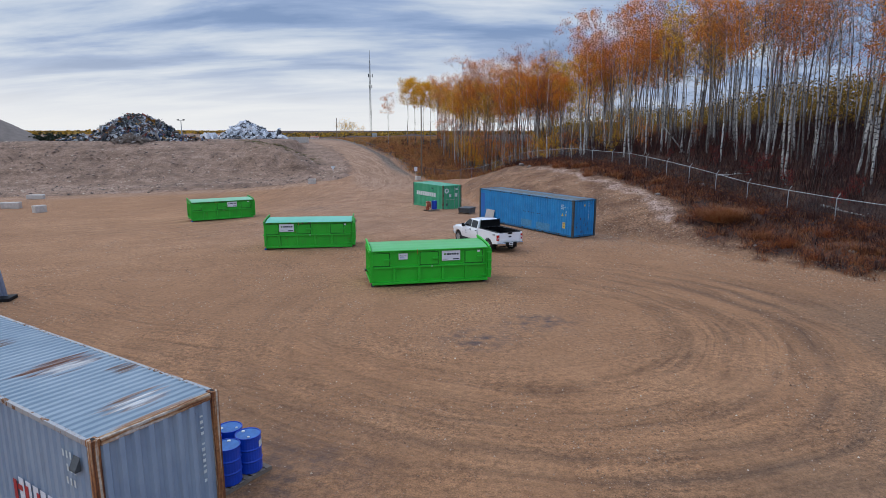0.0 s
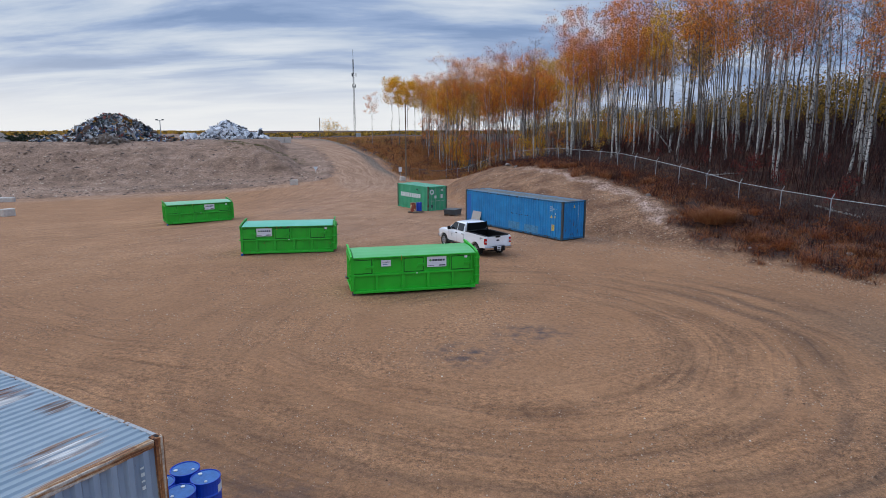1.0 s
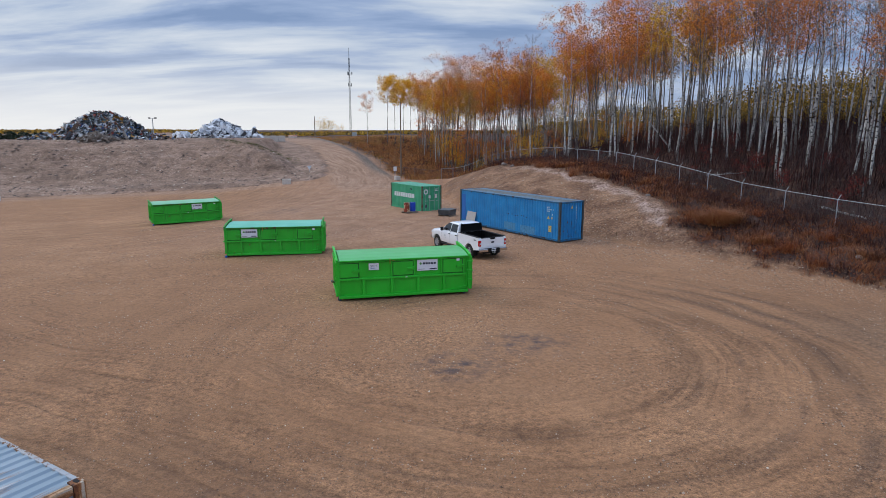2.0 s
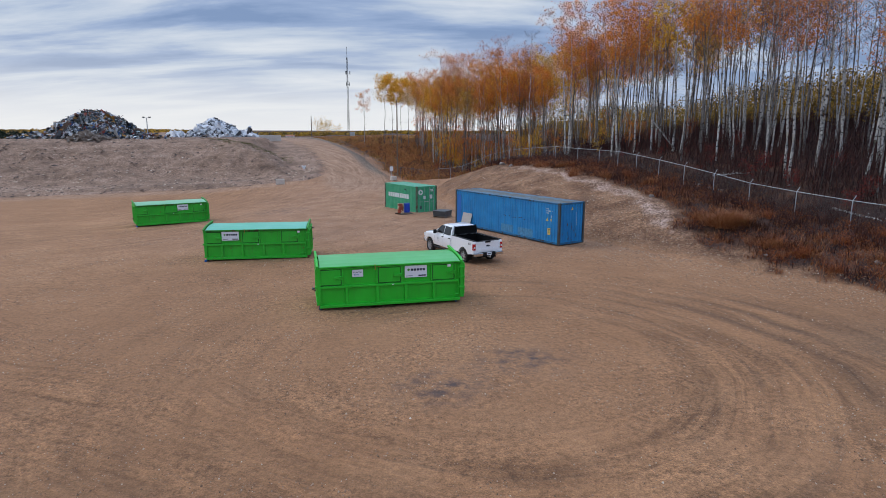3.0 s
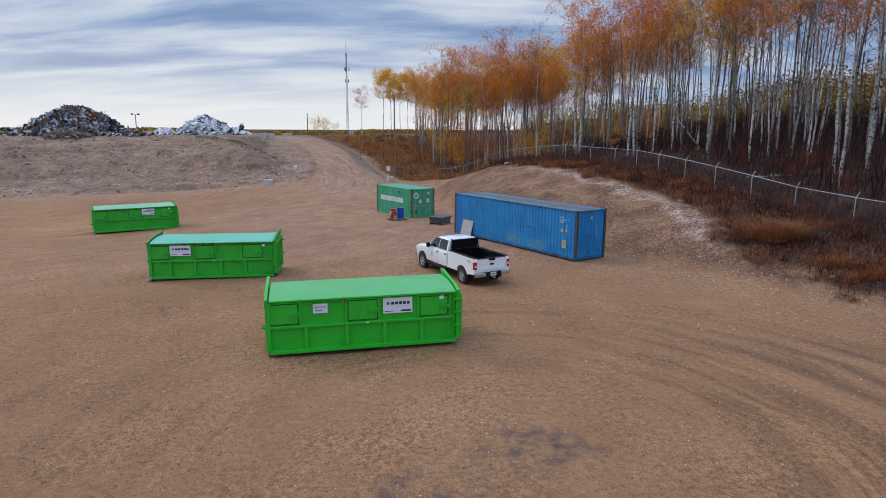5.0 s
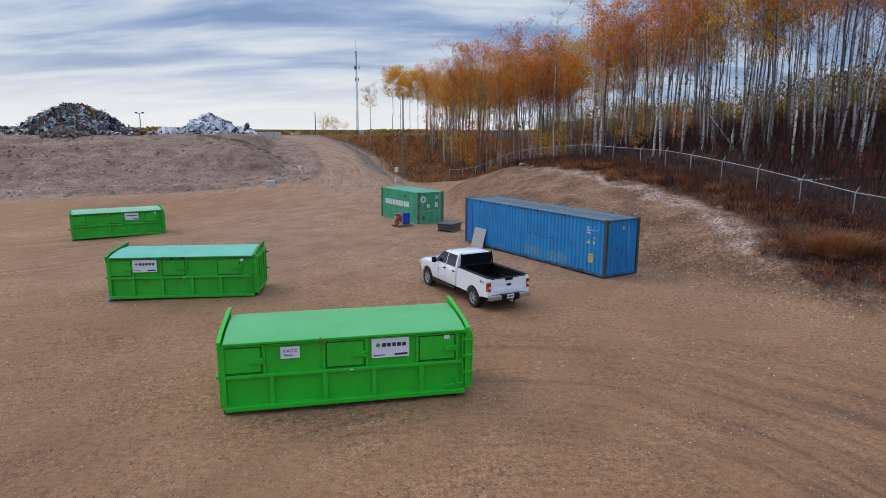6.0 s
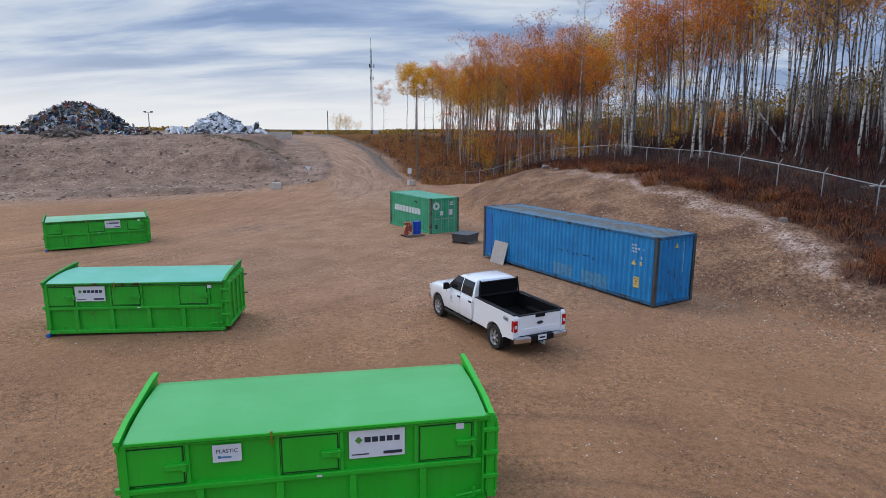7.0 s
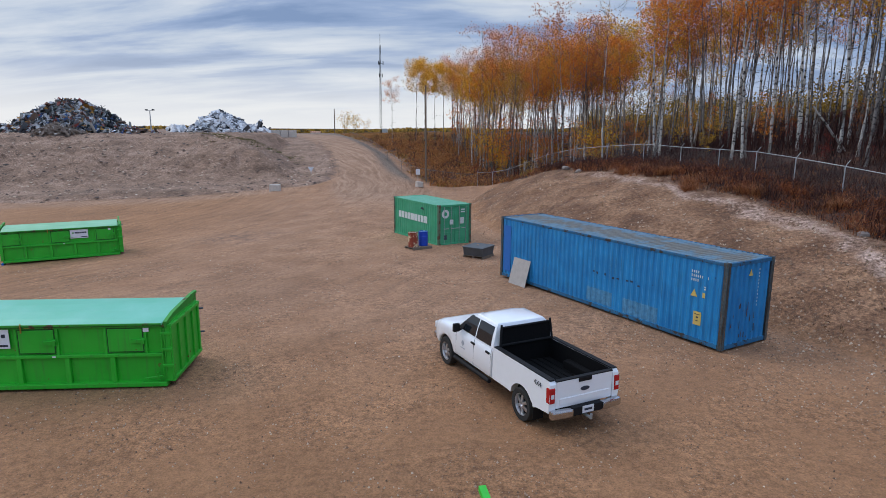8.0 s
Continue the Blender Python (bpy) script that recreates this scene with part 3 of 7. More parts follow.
def relief(x, y):
    """Height of the ground and the weights of its covers."""
    x, y = np.asarray(x, float), np.asarray(y, float)
    base = 0.12 - 0.004 * np.clip(y, -50, 75) + 0.22 * smooth_step(22, 10, y)
    base = base - 0.022 * np.clip(-x - 8, 0, 45) * smooth_step(40, 75, y)
    base = base - 0.72 * np.exp(-(((x + 25) / 15) ** 2 + ((y - 70) / 22) ** 2))
    d, s = polyline(x, y, FOOT)
    emb = np.where(s < 0, d, -d)
    d, s = polyline(x, y, TOE)
    bank = np.where(s > 0, d, -d)
    rd, rs = polyline(x, y, ROAD)
    # spoil bank with the tip on top
    wob = emb + 1.4 * lumps(x, y, 9, 3) + 0.5 * lumps(x, y, 3, 4)
    bd, bs = polyline(x, y, BENCH)
    bench = np.where(bs < 0, bd, -bd) + 0.8 * lumps(x, y, 5, 6)
    base = base + 0.55 * smooth_step(0, 2.5, bench) * smooth_step(170, 130, y)
    wide = 21 - np.maximum(13 * smooth_step(122, 142, y), 6 * smooth_step(-42, -24, x) * smooth_step(100, 112, y))
    z = base + (6.05 - base) * smooth_step(0, 1, wob / wide)
    # country beyond, rising to the far road
    far = 5.6 * smooth_step(104, 168, y)
    z = np.where(emb > 0, np.maximum(z, base + far), base + far)
    # cut bank by the fence
    k = np.clip(bank + 0.8 * lumps(x, y, 6, 5), 0, None)
    rise = 3.6 * (1 - np.exp(-k / 7)) * (1 + 0.35 * smooth_step(52, 72, y))
    rise = rise * (0.36 + 0.64 * smooth_step(39, 53, y)) + np.clip(0.115 * (bank - 14), 0, 4.6) * smooth_step(108, 88, y - 0.25 * (x - 20))
    rise = rise * (1 - 0.82 * smooth_step(84, 106, y) * smooth_step(30, 16, bank)) * (1 - 0.92 * smooth_step(104, 136, y) * (1 - smooth_step(12, 30, x - 0.22 * (y - 100))))
    rise = rise * smooth_step(-140, 20, y)
    east = np.where(bank > 0, 1.0, 0.0)
    z = z + rise * east
    # the fence runs along an even crest
    fd, fs = polyline(x, y, FENCE_LINE)
    crest = np.interp(y, [30, 43.6, 47.7, 51.7, 58.4, 61.7, 65, 68.5, 77, 81.5, 90, 95, 99, 102, 104.5], [1.2, 1.55, 1.75, 2.05, 2.95, 3.35, 3.65, 3.87, 3.95, 4.1, 3.3, 2.4, 1.3, 0.4, -0.15])
    hold = np.exp(-(fd / 3.0) ** 2)
    z = z * (1 - hold) + crest * hold
    # road up to the tip
    road_z = -0.28 + 5.65 * smooth_step(96, 158, y)
    z = np.where((rs < 0) & (rd < 14) & (y > 96), np.maximum(z, road_z - 0.04 * np.clip(rd - 4, 0, 9)), z)
    half = 6.6 - 1.9 * smooth_step(100, 116, y)
    on = smooth_step(half, half - 2.0, rd) * smooth_step(78, 98, y)
    z = z * (1 - on) + road_z * on
    berm = np.exp(-((rd - 4.6) / 1.25) ** 2) * (rs > 0) * smooth_step(103, 114, y) * smooth_step(240, 200, y)
    z = z + 0.85 * berm
    gully = np.exp(-((bench - 0.1) / 0.5) ** 2) * smooth_step(103.5, 108, y) * smooth_step(150, 140, y)
    z = z - 0.28 * gully
    # unevenness
    rough = 0.022 + 0.14 * smooth_step(1, 5, emb) * (1 - smooth_step(22, 26, emb)) + 0.12 * smooth_step(0.5, 4, bank) * east * (1 - 0.8 * hold)
    rough = rough * (1 - 0.8 * on)
    z = z + rough * (lumps(x, y, 2.2, 7) + 0.8 * lumps(x, y, 0.9, 8)) + 0.03 * lumps(x, y, 7, 9)
    vd, vs = polyline(x, y, VEG)
    veg = np.where(vs > 0, vd, -vd) + (0.9 + 1.5 * smooth_step(52, 46, y)) * lumps(x, y, 3.2, 12) + (0.5 + 0.9 * smooth_step(52, 46, y)) * lumps(x, y, 1.3, 13)
    z = z + 0.25 * smooth_step(-0.3, 1.5, veg) * smooth_step(52, 44, y) * smooth_step(8, 3, np.abs(veg))
    cover = dict(
        road=np.clip(on + 0.8 * smooth_step(6.5, 2.0, -bench) * smooth_step(-12, -20, x) * (bench < 0) * smooth_step(-90, -70, x), 0, 1),
        spoil=smooth_step(-0.6, 0.8, bench) * (1 - on),
        cut=smooth_step(-0.5, 1.5, bank) * east * smooth_step(26, 36, y),
        pale=np.exp(-((veg + 0.9) / 0.42) ** 2) * smooth_step(44.5, 48, y) * smooth_step(84, 72, y),
        gravel=np.clip(berm * 1.5, 0, 1),
        # 0.22 term: near bank darkened for thin litter, dark gravel and its shade
        litter=np.clip(smooth_step(-0.5, 0.7, veg) * (x > 6) + 0.22 * smooth_step(0.3, 2.0, bank) * smooth_step(52, 45, y) * (x > 6) * (y > 20) + (x > np.interp(y, [30, 46, 66, 90, 107, 130, 172], [36, 32, 26, 20, 12.5, 7, -1])) * (y > 20) * (y < 172)
                       + (rs > 0) * smooth_step(6.6, 9.0, rd + 0.9 * lumps(x, y, 4, 21)) * smooth_step(100, 108, y) * (emb < 0) * (y > 86), 0, 1),
        loop=smooth_step(3.5, 7, np.hypot(x - 4.1, y - 25.2)) * smooth_step(19, 13, np.hypot(x - 4.1, y - 25.2)) * (0.30 + 0.70 * smooth_step(-3, 5, x)) * (1 - 0.6 * smooth_step(27, 36, y)),
        sweep=smooth_step(6, -2, x) * smooth_step(33, 27, y + 0.56 * x + 8) * smooth_step(-42, -28, x),
        # darker tone outside the turning circle and at one spot further left
        dark_tone=np.clip(smooth_step(10.5, 15.5, np.hypot(x - 4.1, y - 25.2) + 1.2 * lumps(x, y, 6, 33)) * smooth_step(3, 9, x) * smooth_step(31, 24, y) * smooth_step(34, 22, x)
                     + 0.9 * np.exp(-(((x + 11) / 4.5) ** 2 + ((y - 15.5) / 3.2) ** 2)), 0, 1),
        lane=smooth_step(40, 52, y) * (emb < 2) * (bank < 0) * smooth_step(-45, -25, x),
        stain=np.exp(-(((x - 4.9) / 1.5) ** 2 + ((y - 25.4) / 1.3) ** 2)) + np.exp(-(((x - 2.0) / 1.4) ** 2 + ((y - 23.2) / 1.2) ** 2))
        + 0.8 * np.exp(-(((x + 4.2) / 2.5) ** 2 + ((y - 13.5) / 2) ** 2)) + 0.7 * np.exp(-(((x + 12) / 3.0) ** 2 + ((y - 70) / 2.5) ** 2)) + 0.9 * gully,
    )
    return z, cover


def gz(x, y):
    return float(relief(np.array([x]), np.array([y]))[0][0])


def steps(*spans):
    out = [spans[0][0]]
    for a, b, n in spans:
        out += list(np.linspace(a, b, n + 1)[1:])
    return np.array(out)


def build_ground():
    xs = steps((-3000, -400, 10), (-400, -120, 24), (-120, -60, 40), (-60, 45, 250), (45, 90, 40), (90, 400, 30), (400, 3000, 10))
    ys = steps((-1500, -60, 12), (-60, -4, 28), (-4, 120, 300), (120, 190, 90), (190, 420, 50), (420, 4000, 14))
    X, Y = np.meshgrid(xs, ys)
    Z, cover = relief(X, Y)
    nx, ny = len(xs), len(ys)
    verts = np.stack([X.ravel(), Y.ravel(), Z.ravel()], 1)
    i = (np.arange(ny - 1)[:, None] * nx + np.arange(nx - 1)[None]).ravel()
    faces = np.stack([i, i + 1, i + nx + 1, i + nx], 1)
    me = bpy.data.meshes.new("ground")
    me.from_pydata(verts.tolist(), [], faces.tolist())
    for k, v in cover.items():
        a = me.attributes.new(k, "FLOAT", "POINT")
        a.data.foreach_set("value", np.clip(v, 0, 1).ravel().astype(np.float32))
    me.materials.append(GROUND)
    me.shade_smooth()
    return tagged(new("ground", me), "packed brown earth yard with wheel marks and banks", "ground", kind="structure")


build_ground()


# ---- shipping containers ----
def corrugated(bm, length, height, x0, z0, y, out, pitch=0.278, depth=0.036):
    """A corrugated sheet along x, from z0 up, at y, with its ribs towards out (1 or -1)."""
    n = max(1, round(length / pitch))
    p = length / n
    prof = []
    for i in range(n):
        a = x0 + i * p
        prof += [(a, 0), (a + 0.32 * p, 0), (a + 0.49 * p, 1), (a + 0.83 * p, 1)]
    prof.append((x0 + length, 0))
    cols = []
    for px, k in prof:
        yy = y - out * depth * (1 - k)
        cols.append([bm.verts.new((px, yy, z0)), bm.verts.new((px, yy, z0 + height)),
                     bm.verts.new((px, y - out * (depth + 0.03), z0 + height)), bm.verts.new((px, y - out * (depth + 0.03), z0))])
    for a, b in zip(cols, cols[1:]):
        bm.faces.new((a[0], b[0], b[1], a[1]))
        bm.faces.new((a[2], b[2], b[3], a[3]))
        bm.faces.new((a[1], b[1], b[2], a[2]))
        bm.faces.new((a[3], b[3], b[0], a[0]))
    bm.faces.new(cols[0])
    bm.faces.new(cols[-1][::-1])


def container(name, m, L, H, label, wall, roof, rail, post, door_end, mats_end=None):
    """A steel box: x along its length, y across, origin at the base's centre. door_end: 1 or -1, or 0 for none."""
    W = 2.438
    ob = thing(name, m, label, "shipping container")
    ob["wall_y"] = W / 2 - 0.03
    for s in (-1, 1):
        bm = bmesh.new()
        corrugated(bm, L - 0.30, H - 0.28, -L / 2 + 0.15, 0.16, s * (W / 2 - 0.012), s)
        part("side_wall", bm, wall, ob)
    for s in (-1, 1):
        if s == door_end:
            continue
        bm = bmesh.new()
        corrugated(bm, W - 0.30, H - 0.30, -W / 2 + 0.15, 0.17, s * (L / 2 - 0.006), s, 0.27, 0.062)
        bmesh.ops.transform(bm, matrix=pose(0, 0, 0, 0, 0, -90), verts=bm.verts)
        if s == 1 or s == -1:
            part("end_wall", bm, wall, ob)
    bm = bmesh.new()
    corrugated(bm, L - 0.22, W - 0.13, -L / 2 + 0.11, -W / 2 + 0.065, 0, 1, 0.21, 0.030)
    bmesh.ops.transform(bm, matrix=pose(0, 0, H - 0.020, 90, 0, 0), verts=bm.verts)
    part("roof", bm, roof, ob, "corrugated steel roof")
    for s in (-1, 1):
        part("top_rail", boxes(((0, s * (W / 2 - 0.035), H - 0.065), (L - 0.34, 0.07, 0.10)), bev=0.012), rail, ob)
        part("bottom_rail", boxes(((0, s * (W / 2 - 0.035), 0.10), (L - 0.34, 0.07, 0.14)), bev=0.012), rail, ob)
        part("header", boxes(((s * (L / 2 - 0.06), 0, H - 0.075), (0.11, W - 0.34, 0.13)), bev=0.012), mats_end or rail, ob)
        part("sill", boxes(((s * (L / 2 - 0.06), 0, 0.10), (0.11, W - 0.34, 0.15)), bev=0.012), rail, ob)
    for sx in (-1, 1):
        for sy in (-1, 1):
            part("corner_post", boxes(((sx * (L / 2 - 0.075), sy * (W / 2 - 0.075), H / 2), (0.15, 0.15, H - 0.236)), bev=0.015), post, ob)
            for z in (0.059, H - 0.059):
                bm = boxes(((sx * (L / 2 - 0.086), sy * (W / 2 - 0.08), z), (0.176, 0.163, 0.118)), bev=0.01)
                casting = part("corner_casting", bm, post, ob)
                if z > 1:
                    # raised black disc paints the shade inside the casting's lifting slot
                    bm = bmesh.new()
                    lathe(bm, [(0.001, 0.0), (1.0, 0.0), (1.0, 0.005), (0.001, 0.005)], 12, pose(sx * (L / 2 - 0.086), sy * (W / 2 - 0.08), H) @ Matrix.Diagonal((0.055, 0.032, 1, 1)))
                    part("hole", bm, BLACK_PLASTIC_AND_SHADE, casting, "dark disc painted as the shade of a lifting slot")
    part("floor_frame", boxes(((0, 0, 0.12), (L - 0.26, W - 0.16, 0.08))), rail, ob)
    if door_end:
        s = door_end
        xf = s * (L / 2 - 0.03)
        for k in (-1, 1):
            bm = bmesh.new()
            dw = (W - 0.32) / 2
            cy = k * (dw / 2 + 0.004)
            box(bm, (xf - s * 0.03, cy, H / 2), (0.04, dw - 0.01, H - 0.32), bev=0.008)
            door = part("door", bm, wall, ob)
            for z in (0.11, 0.31, 0.43, 0.61, 0.81, 0.91):
                part("door_rib", boxes(((xf, cy, z * H + 0.02), (0.022, dw - 0.16, 0.05)), bev=0.006), wall, door)
            for f in (-0.22, 0.26):
                y = cy + k * f * dw
                part("lock_rod", rods(((xf + s * 0.035, y, 0.12), (xf + s * 0.035, y, H - 0.12), 0.017), seg=8), STEEL, door, "galvanised lock rod")
                part("handle", boxes(((xf + s * 0.05, y - k * 0.16, 0.42 * H), (0.02, 0.36, 0.045)), bev=0.008), STEEL, door, "steel door handle")
            for z in (0.12, 0.37, 0.63, 0.88):
                part("hinge", boxes(((xf + s * 0.012, k * (W / 2 - 0.165), z * H), (0.03, 0.12, 0.09)), bev=0.006), wall, door)
    return ob


def panel_bars(name, parent, m, rows, mat, thick=0.004):
    """Marks that cannot be read, as plain bars on a face: rows of (x, z, width, height) in the plane of m."""
    bm = bmesh.new()
    for x, z, w, h in rows:
        box(bm, (x, 0, z), (w, thick, h))
    ob = part(name, bm, mat, parent)
    ob.matrix_basis = m
    if len(rows) > 1:
        tagged(ob, kind="stuff")
    return ob


def along(p, q, width, z, side):
    """The pose of a box whose front base edge runs from p to q; its body lies to the left (side 1) or right (-1) of that line."""
    a = math.atan2(q[1] - p[1], q[0] - p[0])
    cx, cy = (p[0] + q[0]) / 2 - side * math.sin(a) * width / 2, (p[1] + q[1]) / 2 + side * math.cos(a) * width / 2
    return pose(cx, cy, z, 0, 0, math.degrees(a))


random.seed(4)
# blue box: its front long wall is at local -y
bm_pose = along((5.25, 56.8), (11.41, 46.29), 2.438, -0.02, 1)
blue = container("shipping_container", bm_pose, 12.192, 2.896, "long blue corrugated steel container with rusty roof on bare earth",
                 BLUE_BOX, BLUE_ROOF, BLUE_RAIL, BLUE_POST, 0)
FY = -1.219 + 0.003
front = pose(0, FY - 0.006, 0)
panel_bars("paint_patch", blue, front, [(-5.55, 1.42, 0.55, 2.2)], NEW_BLUE)
PITCH = (12.192 - 0.30) / 43
for k0, n_, zz, hh in ((21, 5, 0.24, 0.56), (28, 6, 0.20, 0.56)):
    bm = bmesh.new()
    corrugated(bm, n_ * PITCH, hh, -5.946 + k0 * PITCH, zz, -1.207 - 0.003, -1, PITCH)
    part("paint_patch", bm, FADED_BLUE, blue, "paler patch of repainted steel")
panel_bars("marking", blue, front, [(4.80 + 0.08 * i, 2.42, 0.034, 0.085) for i in range(4)]
           + [(4.80 + 0.08 * i, 2.28, 0.034, 0.085) for i in range(6)] + [(5.42, 2.28, 0.025, 0.09)]
           + [(4.80 + 0.08 * i, 2.14, 0.034, 0.085) for i in range(4)] + [(5.33, 1.96, 0.07, 0.05), (5.33, 1.89, 0.07, 0.05)], INK_WHITE)
panel_bars("sticker", blue, front, [(5.12, 0.86, 0.30, 0.46)], YELLOW)
panel_bars("sticker_print", blue, pose(0, FY - 0.011, 0), [(5.12, 1.00, 0.22, 0.022), (5.12, 0.90, 0.08, 0.05), (5.12, 0.78, 0.14, 0.022)], INK)
tri = bmesh.new()
slab(tri, [(4.80, 1.58), (5.06, 1.58), (4.93, 1.82)], "y", FY - 0.010, FY - 0.004)
part("sticker", tri, YELLOW, blue, "yellow warning triangle")
panel_bars("sticker", blue, front, [(5.30, 1.68, 0.10, 0.17)], YELLOW)
rnd = random.Random(6)
panel_bars("scuff", blue, front, [(0.2 + 0.35 * i + rnd.uniform(-.1, .1), 1.45 + rnd.uniform(-.10, .06), rnd.uniform(.04, .14), rnd.uniform(.04, .10)) for i in range(8)], INK)
end = pose(6.096 + 0.008, 0, 0, 0, 0, 90)
tri = bmesh.new()
slab(tri, [(-0.13, 2.38), (0.07, 2.38), (-0.03, 2.60)], "x", 6.096, 6.104)
part("sticker", tri, YELLOW, blue, "yellow warning triangle")
panel_bars("marking", blue, end, [(0.42, 2.55 - 0.12 * i, 0.03, 0.06) for i in range(11)], INK_WHITE)
panel_bars("scuff", blue, end, [(rnd.uniform(-0.9, 0.4), rnd.uniform(0.3, 1.5), rnd.uniform(.015, .04), rnd.uniform(.06, .28)) for i in range(16)], RUST_EDGE)

# jade box with its doors towards the yard
ev_pose = along((-1.04, 70.25), (2.15, 65.10), 2.438, -0.24, 1)
ever = container("shipping_container", ev_pose, 6.058, 2.591, "short jade-green container with closed rusty doors", EVER_GREEN, EVER_ROOF, EVER_GREEN, JADE_POST, 1)
rows, xx = [], -2.25
for i, w in enumerate((0.36, 0.40, 0.36, 0.42, 0.42, 0.42, 0.36, 0.36, 0.44)):
    rows.append((xx + w / 2, 1.50, w - 0.02, 0.44))
    xx += w + 0.045
lt = panel_bars("painted_word", ever, pose(0, -1.219 - 0.003, 0), rows, INK_WHITE)
tagged(lt, "row of white painted blocks")
panel_bars("scuff", ever, pose(0, -1.225, 0), [(1.0, 2.2, 0.35, 0.10), (1.15, 2.12, 0.2, 0.05)], INK)
disc = bmesh.new()
lathe(disc, [(0.27, 0), (0.27, 0.006)], 20, pose(3.03, -0.72, 2.02, 0, 90, 0))
part("marking", disc, INK_WHITE, ever)
disc = bmesh.new()
lathe(disc, [(0.12, 0), (0.12, 0.012)], 12, pose(3.03, -0.72, 2.02, 0, 90, 0))
part("marking", disc, EVER_GREEN, ever)
panel_bars("marking", ever, pose(3.05, 0, 0, 0, 0, 90), [(-0.28, 1.50, 0.26, 0.30), (0.55, 2.25, 0.3, 0.08), (0.55, 2.10, 0.3, 0.08), (0.5, 1.55, 0.28, 0.4)], INK_WHITE)
panel_bars("marking", ever, pose(3.05, 0, 0, 0, 0, 90), [(-0.72, 0.55, 0.20, 0.28)], RUST_EDGE)

# grey box in the foreground: corner at the end wall
a_near, a_far = Vector((-5.54, 9.42)), Vector((-4.14, 11.43))
e_dir = (a_far - a_near).normalized()
l_dir = Vector((-e_dir.y, e_dir.x))
mid_end = (a_near + a_far) / 2
gc = mid_end + l_dir * 6.096
ang = math.degrees(math.atan2(-l_dir.y, -l_dir.x))
grey = container("shipping_container", pose(gc.x, gc.y, 0.30, 0, 0, ang), 12.192, 2.896, "weathered grey-blue container with rust-streaked corners",
                 GREY_BOX, GREY_ROOF, RUST_RAIL, RUST_POST, 0, RUST_HEADER)
# end wall faces local +x, the long wall towards the camera is local -y
ge = pose(6.096 + 0.004, 0, 0, 0, 0, 90)
panel_bars("marking", grey, ge, [(0.80, 2.52 - 0.115 * i, 0.060, 0.03 + 0.03 * (i % 2)) for i in range(4)] + [(0.80, 1.96 - 0.115 * i, 0.060, 0.035 + 0.03 * (i % 2)) for i in range(6)] + [(0.80, 1.20, 0.05, 0.06)], INK_WHITE)
gl = pose(0, -1.219 - 0.004, 0)
panel_bars("marking", grey, gl, [(5.15 + 0.12 * i, 2.45, 0.05, 0.13) for i in range(3)] + [(5.25 + 0.12 * i, 2.20, 0.05, 0.13) for i in range(3)]
           + [(5.2 + 0.12 * i, 1.95, 0.05, 0.13) for i in range(3)] + [(5.5, 1.62, 0.09, 0.08), (5.5, 1.50, 0.09, 0.08)], INK_WHITE)
vent = bmesh.new()
slab(vent, [(-1.21, 2.50), (-1.31, 2.30), (-1.31, 2.26), (-1.21, 2.26)], "x", 5.48, 5.68)
part("vent_cover", vent, DARK_TOTE, grey, "dark grey vent hood")
panel_bars("sticker", grey, gl, [(5.82, 1.45, 0.11, 0.26)], YELLOW)
panel_bars("painted_panel", grey, gl, [(3.35 + 0.28 * i, 1.08, 0.20, 0.60) for i in range(7)], WHITE_SIGN)
panel_bars("painted_word", grey, pose(0, -1.232, 0), [(3.1 + 0.46 * i, 1.05, 0.13, 0.46) for i in range(5)] + [(3.30 + 0.46 * i, 1.17 - 0.2 * (i % 2), 0.18, 0.11) for i in range(4)], INK_RED)


